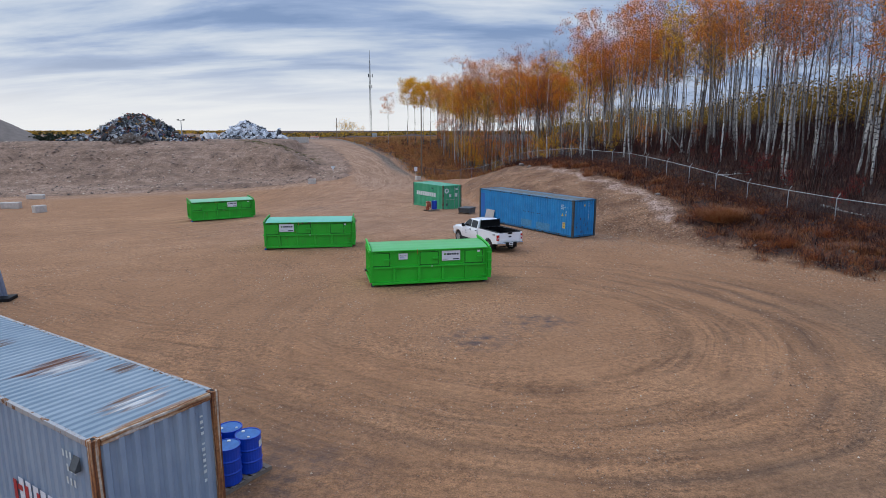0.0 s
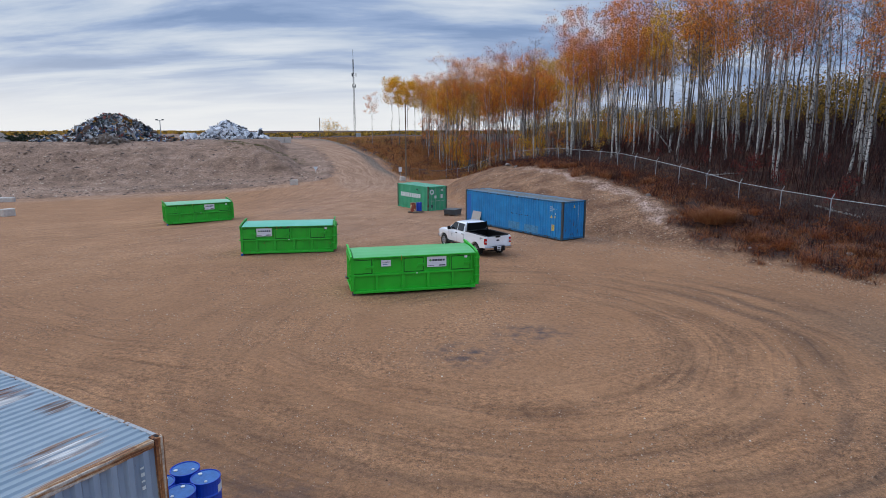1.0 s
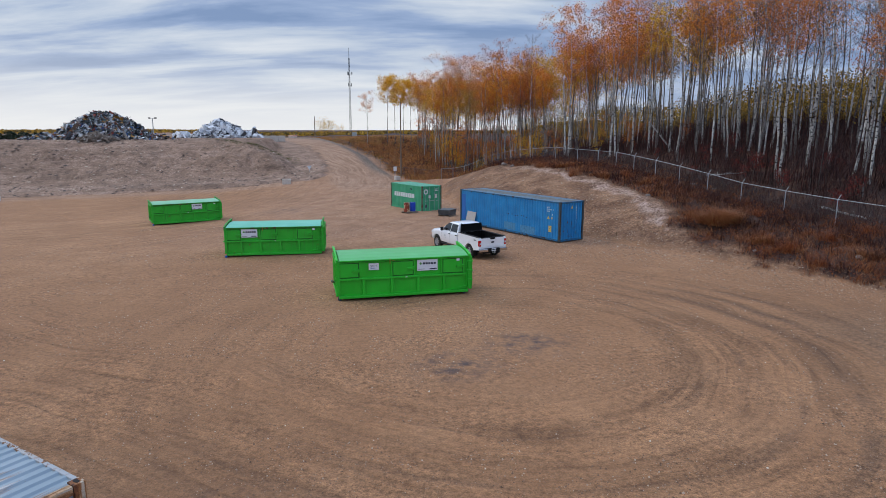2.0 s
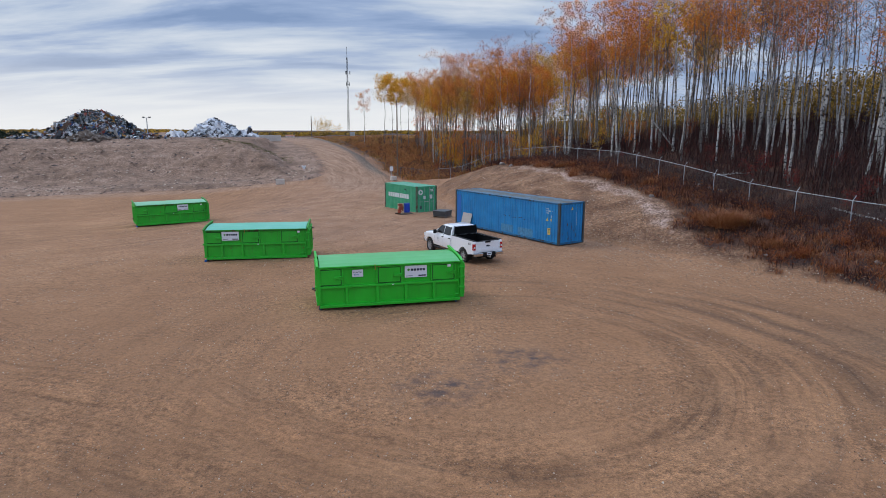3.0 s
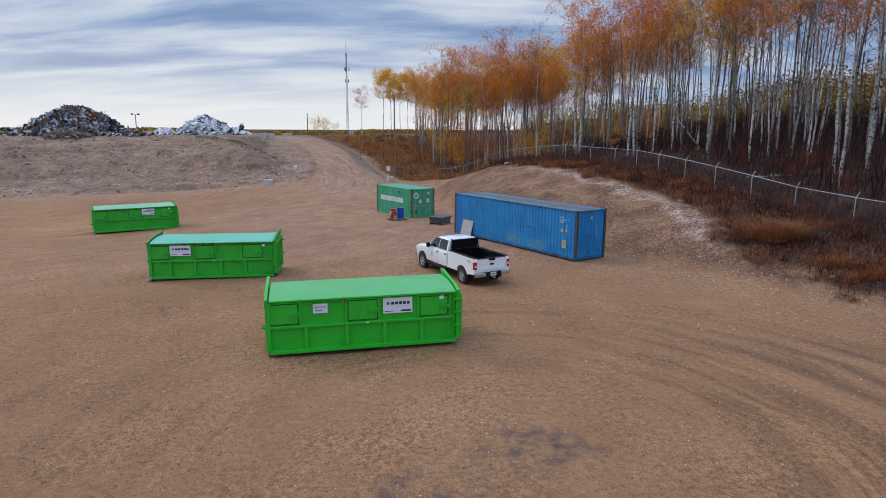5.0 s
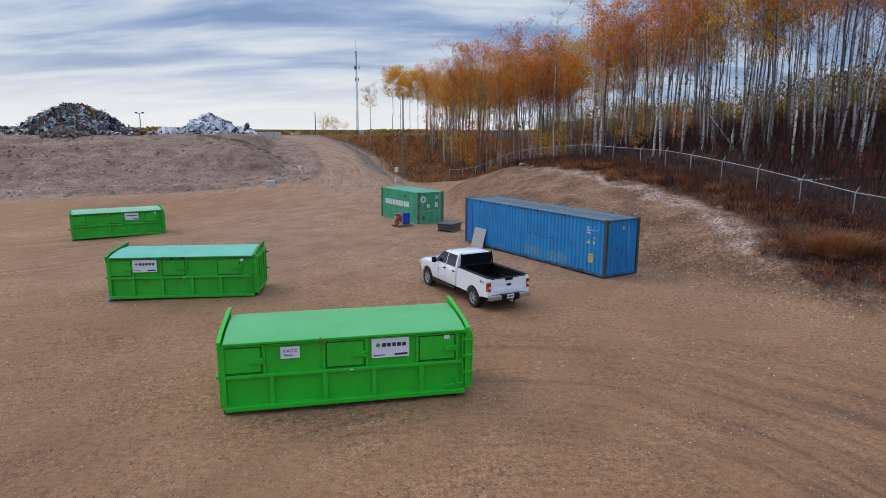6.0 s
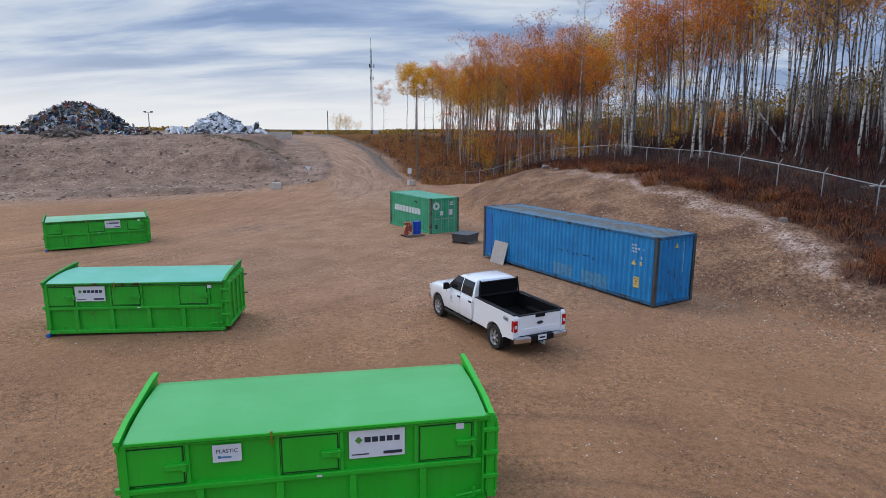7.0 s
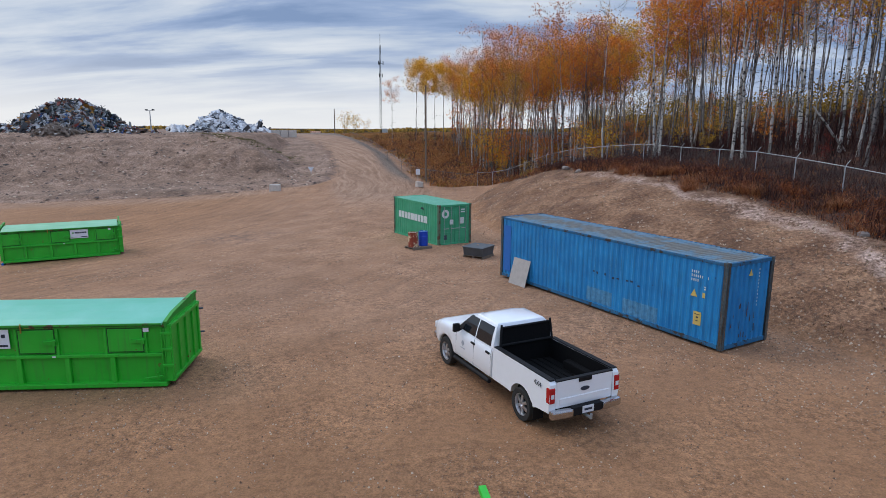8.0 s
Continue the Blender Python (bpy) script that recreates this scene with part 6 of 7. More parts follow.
# clumps that hold their leaves among the bare stems
for x, y, n, kind in ((21.8, 86.5, 3, "orange"), (24.8, 76, 3, "orange"), (28.4, 64, 2, "orange"), (31.4, 53, 2, "rust")):
    for _ in range(n):
        wanted.append((kind, x + rt.uniform(0, 4), y + rt.uniform(-2, 2), rt.uniform(0.96, 1.08)))
for _ in range(48):
    x, y = edge_point(rt.uniform(0.25, 0.60), rt.uniform(-0.5, 8))
    plant("young", x, y, rt.uniform(0.40, 0.80) * (1 if y < 92 else 1.4), rt, 6)


for _ in range(30):
    x, y = edge_point(rt.uniform(0.40, 0.74), rt.uniform(0.5, 8))
    plant("young", x, y, rt.uniform(0.6, 1.5), rt, 6)


def near_first(w):
    return math.hypot(w[1] - 2, w[2] - 14)


wanted.sort(key=near_first)
SINGLE = 215
for kind, x, y, k in wanted[:SINGLE]:
    plant(kind, x, y, k, rt)


# a tree of each kind that has found no place yet stands deep in the wood
for models in MODELS.values():
    for k, src in enumerate(models):
        if src not in used:
            used.add(src)
            x, y = edge_point(0.30 + 0.05 * k, 14 + 2 * k)
            src.matrix_basis = pose(x, y, gz(x, y) - 0.05)


def woodland(trees, label):
    """The trees that stand too deep in the wood to be told apart, as one mesh."""
    vs, fs, mi, mats = [], [], [], []
    base_i = 0
    for kind, x, y, k in trees:
        src = rt.choice(MODELS[kind])
        m = pose(x, y, gz(x, y) - 0.05, rt.uniform(-4, 4), rt.uniform(-4, 4), rt.uniform(0, 360)) @ Matrix.Scale(k, 4)
        mm = np.array(m)
        for ch in src.children:
            me = ch.data
            co = np.empty(len(me.vertices) * 3)
            me.vertices.foreach_get("co", co)
            co = co.reshape(-1, 3) @ mm[:3, :3].T + mm[:3, 3]
            mat = me.materials[0]
            if mat not in mats:
                mats.append(mat)
            ix = np.empty(len(me.loops), int)
            me.loops.foreach_get("vertex_index", ix)
            n = len(me.polygons)
            f_ = ix.reshape(n, -1)
            if ch.name.startswith("crown"):
                n = int(n * 0.6)
                f_, co = f_[:n], co[:4 * n]
            fs += (f_ + base_i).tolist()
            mi += [mats.index(mat)] * n
            vs.append(co)
            base_i += len(co)
    me = bpy.data.meshes.new("woodland")
    me.from_pydata(np.concatenate(vs).tolist(), [], fs)
    for m in mats:
        me.materials.append(m)
    me.polygons.foreach_set("material_index", mi)
    return tagged(new("woodland", me), label, "woods", kind="stuff")


woodland(wanted[SINGLE:], "deeper aspens with orange and bare crowns")
for _ in range(64):
    x, y = edge_point(rt.uniform(0.0, 0.66), rt.uniform(-1.0, 9))
    plant("red", x, y, rt.uniform(0.35, 0.95), rt, 6)
# thin dark saplings between the trunks
rs = random.Random(303)
paths = []
for _ in range(120):
    x, y = edge_point(rs.uniform(0.0, 0.5), rs.uniform(1, 26))
    h, z = rs.uniform(4, 12), gz(x, y) - 0.1
    foot = Vector((x, y, z))
    top = foot + Vector((rs.uniform(-.09, .09), rs.uniform(-.09, .09), 1)) * h
    mid_ = foot.lerp(top, 0.5) + Vector((rs.uniform(-.3, .3), rs.uniform(-.3, .3), 0))
    paths.append([(foot, 0.045), (mid_, 0.03), (top, 0.008)])
    for _k in range(11):
        q = mid_.lerp(top, rs.uniform(-0.3, 0.95)) if rs.random() < 0.7 else foot.lerp(mid_, rs.uniform(0.4, 1))
        a_ = rs.uniform(0, 6.28)
        paths.append([(q, 0.012), (q + Vector((math.cos(a_), math.sin(a_), rs.uniform(0.2, 1.4))) * rs.uniform(0.4, 1.2), 0.005)])
single("saplings", strips(paths, 3), TWIG_BARK, Matrix(), "thin dark leafless saplings between the aspens", "saplings", kind="stuff")
# marker trees
plant_one(MODELS["bare"][0], 17.75, 88.0, 0.90, 40)
plant_one(MODELS["bare"][3], 29.6, 70.4, 1.12, 200)
plant("golden", -3.2, 152, 0.98, rt, 2)
plant("golden", -1.4, 150, 1.02, rt, 2)
plant("golden", 0.6, 148, 0.97, rt, 2)
plant("golden", 2.2, 146, 0.95, rt, 2)
plant("orange", 4.2, 144, 0.9, rt, 2)
plant_one(MODELS["orange"][1], -7.8, 150, 0.74, 30)
for x, y, k in ((-20, 188, 0.42), (-21.5, 192, 0.5), (-23, 190, 0.36), (-24.5, 196, 0.5), (-18.6, 195, 0.34)):
    plant_one(MODELS["young"][1], x, y, k * 2.4, 70 * x)


def fallen_log(a, b, r, label):
    """A fallen aspen stem with broken limb stubs."""
    a, b = Vector(a), Vector(b)
    bm = strips([[(a.lerp(b, i / 6) + Vector((0, 0, 0.03 * math.sin(i * 2.1))), r * (1 - 0.07 * i)) for i in range(7)]], 9)
    for k in (0.3, 0.55, 0.8):
        p = a.lerp(b, k)
        rod(bm, p, p + Vector((0.12, 0.1, 0.28)), r * 0.3, r * 0.15, seg=5)
    return single("fallen_log", bm, BARK, Matrix(), label, "log", "fallen logs in the wood", smooth=True)


fallen_log((30.0, 70.3, gz(30.0, 70.3) - 0.05), (27.1, 69.7, gz(27.1, 69.7) + 3.6), 0.09, "pale fallen aspen leaning among standing trunks")
fallen_log((31.6, 47.6, gz(31.6, 47.6) + 0.10), (33.4, 43.6, gz(33.4, 43.6) + 0.10), 0.10, "pale bare log lying behind the fence")
fallen_log((28.6, 59.5, gz(28.6, 59.5) + 0.08), (31.0, 57.6, gz(31.0, 57.6) + 0.12), 0.08, "pale bare log lying in dark brush")


# ---- brush, grass, far woods ----
def blades(name, pts, h, w, lean, mat, label, category, seed, per=7, spread=0.25):
    """Tufts of bent blades as one mesh."""
    r = np.random.RandomState(seed)
    p = np.repeat(np.asarray(pts, float), per, 0)
    n = len(p)
    p[:, 0] += r.normal(0, spread, n)
    p[:, 1] += r.normal(0, spread, n)
    p[:, 2] -= 0.05
    az, hh = r.uniform(0, 2 * np.pi, n), h * r.uniform(0.45, 1.25, n)
    out = np.stack([np.cos(az), np.sin(az), np.zeros(n)], 1)
    sd = np.stack([-np.sin(az), np.cos(az), np.zeros(n)], 1) * (w * r.uniform(0.6, 1.4, n))[:, None]
    l1, l2 = (lean * r.uniform(0.1, 0.6, n) * hh)[:, None], (lean * r.uniform(0.5, 1.5, n) * hh)[:, None]
    up_ = np.array([0, 0, 1.0])
    a, b = p - sd / 2, p + sd / 2
    m1 = p + out * l1 + up_ * (hh * 0.6)[:, None]
    tip = p + out * l2 + up_ * hh[:, None]
    v = np.stack([a, b, m1 + sd * 0.35, m1 - sd * 0.35, tip], 1).reshape(-1, 3)
    k = 5 * np.arange(n)
    faces = [(i, i + 1, i + 2, i + 3) for i in k.tolist()] + [(i + 3, i + 2, i + 4) for i in k.tolist()]
    me = bpy.data.meshes.new(name)
    me.from_pydata(v.tolist(), [], faces)
    me.materials.append(mat)
    return tagged(new(name, me), label, category, kind="stuff")


def scatter(n, seed, inside, x0, x1, y0, y1):
    r = np.random.RandomState(seed)
    X, Y = r.uniform(x0, x1, n), r.uniform(y0, y1, n)
    Z, cover = relief(X, Y)
    d, s = polyline(X, Y, TOE)
    bank = np.where(s > 0, d, -d)
    fd, fs = polyline(X, Y, FENCE_LINE)
    keep = inside(X, Y, cover, bank, np.where(fs > 0, fd, -fd), r.uniform(0, 1, n))
    return np.stack([X, Y, Z], 1)[keep]


def patch(X, Y, size, seed, cut):
    return lumps(X, Y, size, seed) + 0.5 * lumps(X, Y, size * 0.4, seed + 1) > cut


pts = scatter(26000, 5, lambda X, Y, c, b, f, u: (c["litter"] > 0.35) & (f < 3.5) & (f > -16) & (u < 0.75 * c["litter"]) & (Y < 112) & patch(X, Y, 2.2, 40, 0.0), 4, 40, 28, 112)
blades("dry_grass", pts, 0.30, 0.04, 1.2, RUST_GRASS, "rusty dry grass and weeds along the fence", "grass", 1, 9, 0.26)
pts = scatter(8000, 31, lambda X, Y, c, b, f, u: (c["litter"] > 0.5) & (f < 2.5) & (f > -14) & patch(X, Y, 1.8, 44, 0.02) & ((Y > 52) | (f < -2.5 - 3 * u)), 12, 40, 28, 90)
blades("straw_grass", pts, 0.42, 0.024, 1.3, STRAW, "pale orange straw in leaning clumps", "grass", 31, 20, 0.17)
pts = scatter(6400, 32, lambda X, Y, c, b, f, u: (c["litter"] > 0.8) & (f < 3) & (f > -13) & (patch(X, Y, 2.3, 48, 0.10) | (f > -5 + 3 * u)), 12, 40, 28, 90)
blades("dark_shrubs", pts, 0.75, 0.032, 0.8, WINE_BRUSH, "dark wine-brown bare shrubs below the fence", "shrubs", 32, 14, 0.26)
pts = scatter(900, 41, lambda X, Y, c, b, f, u: (c["litter"] > 0.40) & (f < np.where(Y < 56, -4.5, -1.5)) & (f > -15) & (u < np.where(Y < 56, 0.45, 0.30)) & patch(X, Y, 3.0, 71, 0.0), 12, 40, 28, 88)
blades("straw_mounds", pts, 0.62, 0.022, 1.7, STRAW, "rounded mounds of arching orange straw on the bank", "grass", 41, 230, 0.20)
big_mound = [(x, y, gz(x, y) + 0.12) for x, y in ((21.9, 45.5), (22.5, 45.0), (22.1, 44.6), (22.9, 45.7), (23.2, 44.8))]
blades("straw_mounds", big_mound, 0.80, 0.020, 1.6, STRAW, "one large matted mound of orange straw", "grass", 43, 700, 0.34)
pts = scatter(700, 42, lambda X, Y, c, b, f, u: (c["litter"] > 0.40) & (f < 1) & (f > -14) & (u < 0.40) & patch(X, Y, 2.6, 75, 0.05), 12, 40, 28, 88)
blades("russet_mounds", pts, 0.62, 0.026, 1.4, RUST_SHRUB, "russet clumps of withered weeds on the bank", "grass", 42, 150, 0.26)
pts = scatter(16000, 15, lambda X, Y, c, b, f, u: (c["litter"] > 0.35) & (X < 18) & (Y > 92), -40, 18, 92, 240)
far_ = pts[~patch(pts[:, 0], pts[:, 1], 5.0, 60, 0.12)]
blades("dry_grass", far_, 0.55, 0.09, 1.2, DITCH_GRASS, "rusty dry grass in the ditch beside the road", "grass", 2, 7, 0.40)
far_ = pts[patch(pts[:, 0], pts[:, 1], 4.0, 66, 0.0)]
blades("straw_grass", far_, 0.50, 0.08, 1.0, GOLD_GRASS, "golden dry grass and low bushes beyond the road", "grass", 36, 8, 0.35)
pts = scatter(320, 35, lambda X, Y, c, b, f, u: (c["litter"] > 0.45) & (X < 16) & (Y > 90) & (u < 0.9), -12, 16, 90, 165)
blades("dark_shrubs", pts, 1.3, 0.06, 0.7, WINE_BRUSH, "dark wine-brown shrubs in the ditch by the road", "shrubs", 35, 16, 0.5)
pts = scatter(17000, 6, lambda X, Y, c, b, f, u: (f > 0.6) & (f < 46) & (u < 0.95), 8, 90, 28, 140)
blades("underbrush", pts, 1.15, 0.035, 0.9, BRUSH, "dark bare underbrush beneath the aspens", "shrubs", 3, 7, 0.45)
pts = scatter(5200, 7, lambda X, Y, c, b, f, u: (f > 3.5) & (f < 46) & (u < 0.95) & (Y + 0.3 * X < 118), 14, 110, 30, 120)
blades("underbrush", pts, 2.5, 0.045, 0.75, BRUSH, "tall dark bare shrubs deep in the wood", "shrubs", 4, 10, 0.7)
pts = scatter(1800, 8, lambda X, Y, c, b, f, u: (b > 0.6) & (b < 10) & (c["litter"] < 0.4) & (u < 0.5), 4, 40, 36, 90)
blades("dry_grass", pts, 0.24, 0.028, 1.0, DRY_TUFT, "sparse dry tufts on the cut bank", "grass", 5, 5, 0.15)


pts = scatter(3000, 25, lambda X, Y, c, b, f, u: (c["litter"] > 0.6) & (f < 1.0) & (f > -13) & patch(X, Y, 2.0, 52, 0.0), 14, 42, 28, 84)
rs_ = np.random.RandomState(25)
spots_ = np.repeat(pts, 60, 0)
spots_ = spots_ + rs_.normal(0, 1, spots_.shape) * np.array([0.30, 0.30, 0.22]) + np.array([0, 0, 0.26])
tagged(new("rusty_shrubs", leaf_mesh("rusty_shrubs", spots_, 0.075, random.Random(9), RUST_SHRUB)), "rust-red leafy shrubs below the fence", "shrubs", kind="stuff")


pts = scatter(2600, 26, lambda X, Y, c, b, f, u: (c["litter"] > 0.6) & patch(X, Y, 3.0, 55, 0.05), -14, 12, 103, 150)
spots_ = np.repeat(pts, 34, 0)
spots_ = spots_ + rs_.normal(0, 1, spots_.shape) * np.array([0.45, 0.45, 0.26]) + np.array([0, 0, 0.5])
tagged(new("rusty_shrubs", leaf_mesh("rusty_shrubs", spots_, 0.17, random.Random(19), DITCH_GRASS)), "orange-brown leafy bushes in the ditch by the road", "shrubs", kind="stuff")


pts = scatter(26000, 28, lambda X, Y, c, b, f, u: (b > 0.2) & (f < -3.5) & (c["litter"] < 0.95) & (u < smooth_step(57, 47, Y) * (0.25 + c["litter"])) & patch(X, Y, 1.4, 81, -0.1), 14, 36, 28, 57)
tagged(new("fallen_leaves", leaf_mesh("fallen_leaves", pts + np.array([0, 0, 0.02]), 0.085, random.Random(29), FALLEN_LEAF)), "tan and brown fallen leaves on the stony bank", "leaves", kind="stuff")


def canopy(name, spots, mat, label, seed, per, size):
    r = np.random.RandomState(seed)
    cs = []
    for x, y, z, rad, h in spots:
        q = r.normal(size=(per, 3))
        q /= np.linalg.norm(q, axis=1)[:, None]
        q *= (r.uniform(0.35, 1, per) ** 0.5)[:, None]
        cs.append(np.stack([x + q[:, 0] * rad, y + q[:, 1] * rad, z + h * (0.55 + 0.5 * q[:, 2])], 1))
    me = leaf_mesh(name, np.concatenate(cs), size, random.Random(seed), mat)
    return tagged(new(name, me), label, "woods", kind="stuff")


rf = random.Random(8)
spots = []
for _ in range(440):
    u_ = rf.uniform(0, 0.44)
    x, y = edge_point(u_, rf.uniform(22, 52))
    spots.append((x, y, gz(x, y), rf.uniform(1.5, 3.0), rf.uniform(4.6, 6.6) * float(np.interp(u_, [0, 0.12, 0.2, 0.44], [0.8, 0.95, 1.1, 1.0]))))
for _ in range(150):
    y = rf.uniform(118, 178)
    x = y * rf.uniform(0.19, 0.56)
    spots.append((x, y, gz(x, y), rf.uniform(1.4, 2.8), rf.uniform(3.0, 5.6)))
canopy("far_woods", spots, FAR_LEAF, "golden and dark green woods behind the aspens", 1, 200, 0.245)
spots = []
for _ in range(700):
    a = radians(rf.uniform(42, 152))
    dd = rf.uniform(330, 620)
    x, y = dd * math.cos(a), dd * math.sin(a)
    spots.append((x, y, gz(x, y), rf.uniform(4, 9), rf.uniform(0.8, 2.0)))
canopy("far_woods", spots, FAR_LEAF, "far autumn woods on the horizon", 2, 60, 1.5)
pts = scatter(1500, 19, lambda X, Y, c, b, f, u: (c["spoil"] > 0.8) & (Y < 128) & (np.hypot(X + 28, Y - 125) < 5 + 4 * u), -50, -15, 100, 135)
blades("weeds", pts, 0.26, 0.07, 1.1, WEED, "low olive-green weeds on the spoil bank", "weeds", 9, 22, 0.35)


# ---- stones ----
def pebble_field(name, pts, r0, r1, mat, label, seed, squash=1.0, long=1.0):
    """Many small angular stones as one mesh."""
    r = np.random.RandomState(seed)
    unit = np.array([(1, 0, -0.3), (0, 1, -0.3), (-1, 0, -0.3), (0, -1, -0.3), (0.1, 0, 0.85)], float)
    fc = np.array([(0, 1, 4), (1, 2, 4), (2, 3, 4), (3, 0, 4)])
    n = len(pts)
    s = r0 + (r1 - r0) * r.uniform(0, 1, n) ** 2.2
    ang = r.uniform(0, 6.28, n)
    v = unit[None] * r.uniform(0.6, 1.3, (n, 5, 1)) * s[:, None, None] * np.array([long, 1.0, squash])
    c, k = np.cos(ang)[:, None], np.sin(ang)[:, None]
    v = np.stack([v[:, :, 0] * c - v[:, :, 1] * k, v[:, :, 0] * k + v[:, :, 1] * c, v[:, :, 2]], 2) + np.asarray(pts)[:, None]
    f = (fc[None] + 5 * np.arange(n)[:, None, None]).reshape(-1, 3)
    me = bpy.data.meshes.new(name)
    me.from_pydata(v.reshape(-1, 3).tolist(), [], f.tolist())
    me.materials.append(mat)
    return tagged(new(name, me), label, "stones", kind="stuff")


PEBBLE = leaf("pale_pebbles", (0.105, 0.054, 0.028), (0.28, 0.160, 0.092), (0.52, 0.40, 0.29))
PEBBLE.node_tree.nodes["Mix Shader"].inputs[0].default_value = 0.0
pts = scatter(110000, 21, lambda X, Y, c, b, f, u: (b < 1) & (c["spoil"] < 0.3) & ((u < 0.08) | patch(X, Y, 6.0, 70, 0.16) | (patch(X, Y, 3.0, 74, 0.05) & (np.hypot(X - 3, Y - 36) < 14)) | ((b > -5) & (u < 0.8))), -25, 26, 10, 62)
pebble_field("pebbles", pts, 0.012, 0.045, PEBBLE, "small pale pebbles strewn over the yard", 1)
WHITE_STONE = leaf("chalk_white_stones", (0.42, 0.31, 0.21), (0.60, 0.49, 0.37), (0.74, 0.66, 0.55))
WHITE_STONE.node_tree.nodes["Mix Shader"].inputs[0].default_value = 0.0
pts = scatter(2600, 27, lambda X, Y, c, b, f, u: (b < 3) & (c["spoil"] < 0.3) & ((u < 0.12 + 0.3 * (np.hypot(X - 4, Y - 25) < 17) * (X > 0)) | (patch(X, Y, 5.0, 71, 0.25) & (u < 0.6))), -26, 28, 8, 64)
pebble_field("pebbles", pts, 0.018, 0.05, WHITE_STONE, "scattered chalk-white stones on the yard", 6)
BANK_STONE = leaf("tan_bank_stones", (0.13, 0.070, 0.038), (0.30, 0.185, 0.112), (0.56, 0.43, 0.31))
BANK_STONE.node_tree.nodes["Mix Shader"].inputs[0].default_value = 0.0
pts = scatter(46000, 22, lambda X, Y, c, b, f, u: (b > -1.5) & (b < 12) & (c["litter"] < 0.8) & (u < 0.55 + 0.45 * (Y < 58)), 2, 40, 30, 92)
pebble_field("pebbles", pts, 0.015, 0.085, BANK_STONE, "stones on the cut bank", 2)
pts = scatter(52000, 28, lambda X, Y, c, b, f, u: (b < 1.0) & (b > -1.5 - 5.5 * u) & (u < 0.9), 2, 30, 30, 62)
pebble_field("gravel", pts, 0.012, 0.050, BANK_STONE, "loose tan gravel along the foot of the bank", 8)
pts = scatter(520, 24, lambda X, Y, c, b, f, u: (c["spoil"] > 0.4) & patch(X, Y, 8.0, 77, 0.0), -80, -14, 88, 130)
pebble_field("rubble", pts, 0.04, 0.20, WHITE_STONE, "white litter and stones on the spoil bank", 7, 0.5, 1.7)
pts = scatter(8000, 23, lambda X, Y, c, b, f, u: (c["spoil"] > 0.4), -90, -14, 88, 140)
pebble_field("rubble", pts, 0.03, 0.24, PEBBLE, "pale rubble on the spoil bank", 3, 0.55, 1.4)
DARK_RUBBLE = leaf("dark_debris", (0.025, 0.016, 0.012), (0.075, 0.042, 0.028), (0.15, 0.085, 0.055))
DARK_RUBBLE.node_tree.nodes["Mix Shader"].inputs[0].default_value = 0.0
pts = scatter(5200, 37, lambda X, Y, c, b, f, u: (c["spoil"] > 0.4) & (patch(X, Y, 7.0, 83, 0.0) | (u < 0.2)), -80, -14, 88, 130)
pebble_field("rubble", pts, 0.04, 0.26, DARK_RUBBLE, "dark clods and roots on the spoil bank", 11, 0.55, 1.8)


def boulder(x, y, r, label, seed, mat=None):
    bm = bmesh.new()
    bmesh.ops.create_icosphere(bm, subdivisions=2, radius=r)
    rr = random.Random(seed)
    off = Vector((rr.uniform(0, 50), rr.uniform(0, 50), 0))
    for v in bm.verts:
        v.co *= 1 + 0.35 * noise.noise(v.co / r * 0.9 + off)
        v.co.z *= 0.68
    return single("boulder", bm, mat or STONE, pose(x, y, gz(x, y) + r * 0.2, 0, 0, rr.uniform(0, 360)), label, "boulder", "boulders by the fence")


for i, (x, y, r) in enumerate(((26.4, 57.6, 0.42), (21.0, 54.3, 0.24), (13.4, 83.2, 0.40), (14.2, 81.4, 0.32), (27.0, 56.6, 0.26), (27.6, 56.0, 0.22), (22.0, 39.6, 0.14), (24.8, 36.6, 0.16), (26.4, 36.4, 0.22))):
    boulder(x, y, r, "grey field stone lying in dry grass" if i not in (2, 3) else "tan flat stone on the bank top", 30 + i)


# ---- tip: heaps on the plateau ----
def scrap_mesh(kind, rnd):
    bm = bmesh.new()
    if kind == "sheet":
        bmesh.ops.create_grid(bm, x_segments=3, y_segments=2, size=0.5)
        for v in bm.verts:
            v.co.y *= 0.65
            v.co.z += rnd.uniform(-0.13, 0.13)
        ex = bmesh.ops.extrude_face_region(bm, geom=bm.faces[:])["geom"]
        for v in ex:
            if isinstance(v, bmesh.types.BMVert):
                v.co.z += 0.03
    elif kind == "bar":
        a = Vector((-0.5, 0, 0))
        b = Vector((0.1, rnd.uniform(-.15, .15), rnd.uniform(-.1, .15)))
        rod(bm, a, b, 0.04, seg=4)
        rod(bm, b, (0.55, rnd.uniform(-.25, .25), rnd.uniform(-.2, .2)), 0.04, seg=4)
    elif kind == "appliance":
        box(bm, (0, 0, 0), (0.42, 0.40, 0.86), bev=0.02)
        box(bm, (0, -0.205, 0.12), (0.38, 0.02, 0.55))
    else:
        box(bm, (0, 0, 0), (0.8, 0.5, 0.4))
        for v in bm.verts:
            v.co += Vector((rnd.uniform(-1, 1), rnd.uniform(-1, 1), rnd.uniform(-1, 1))) * 0.08
    return bm


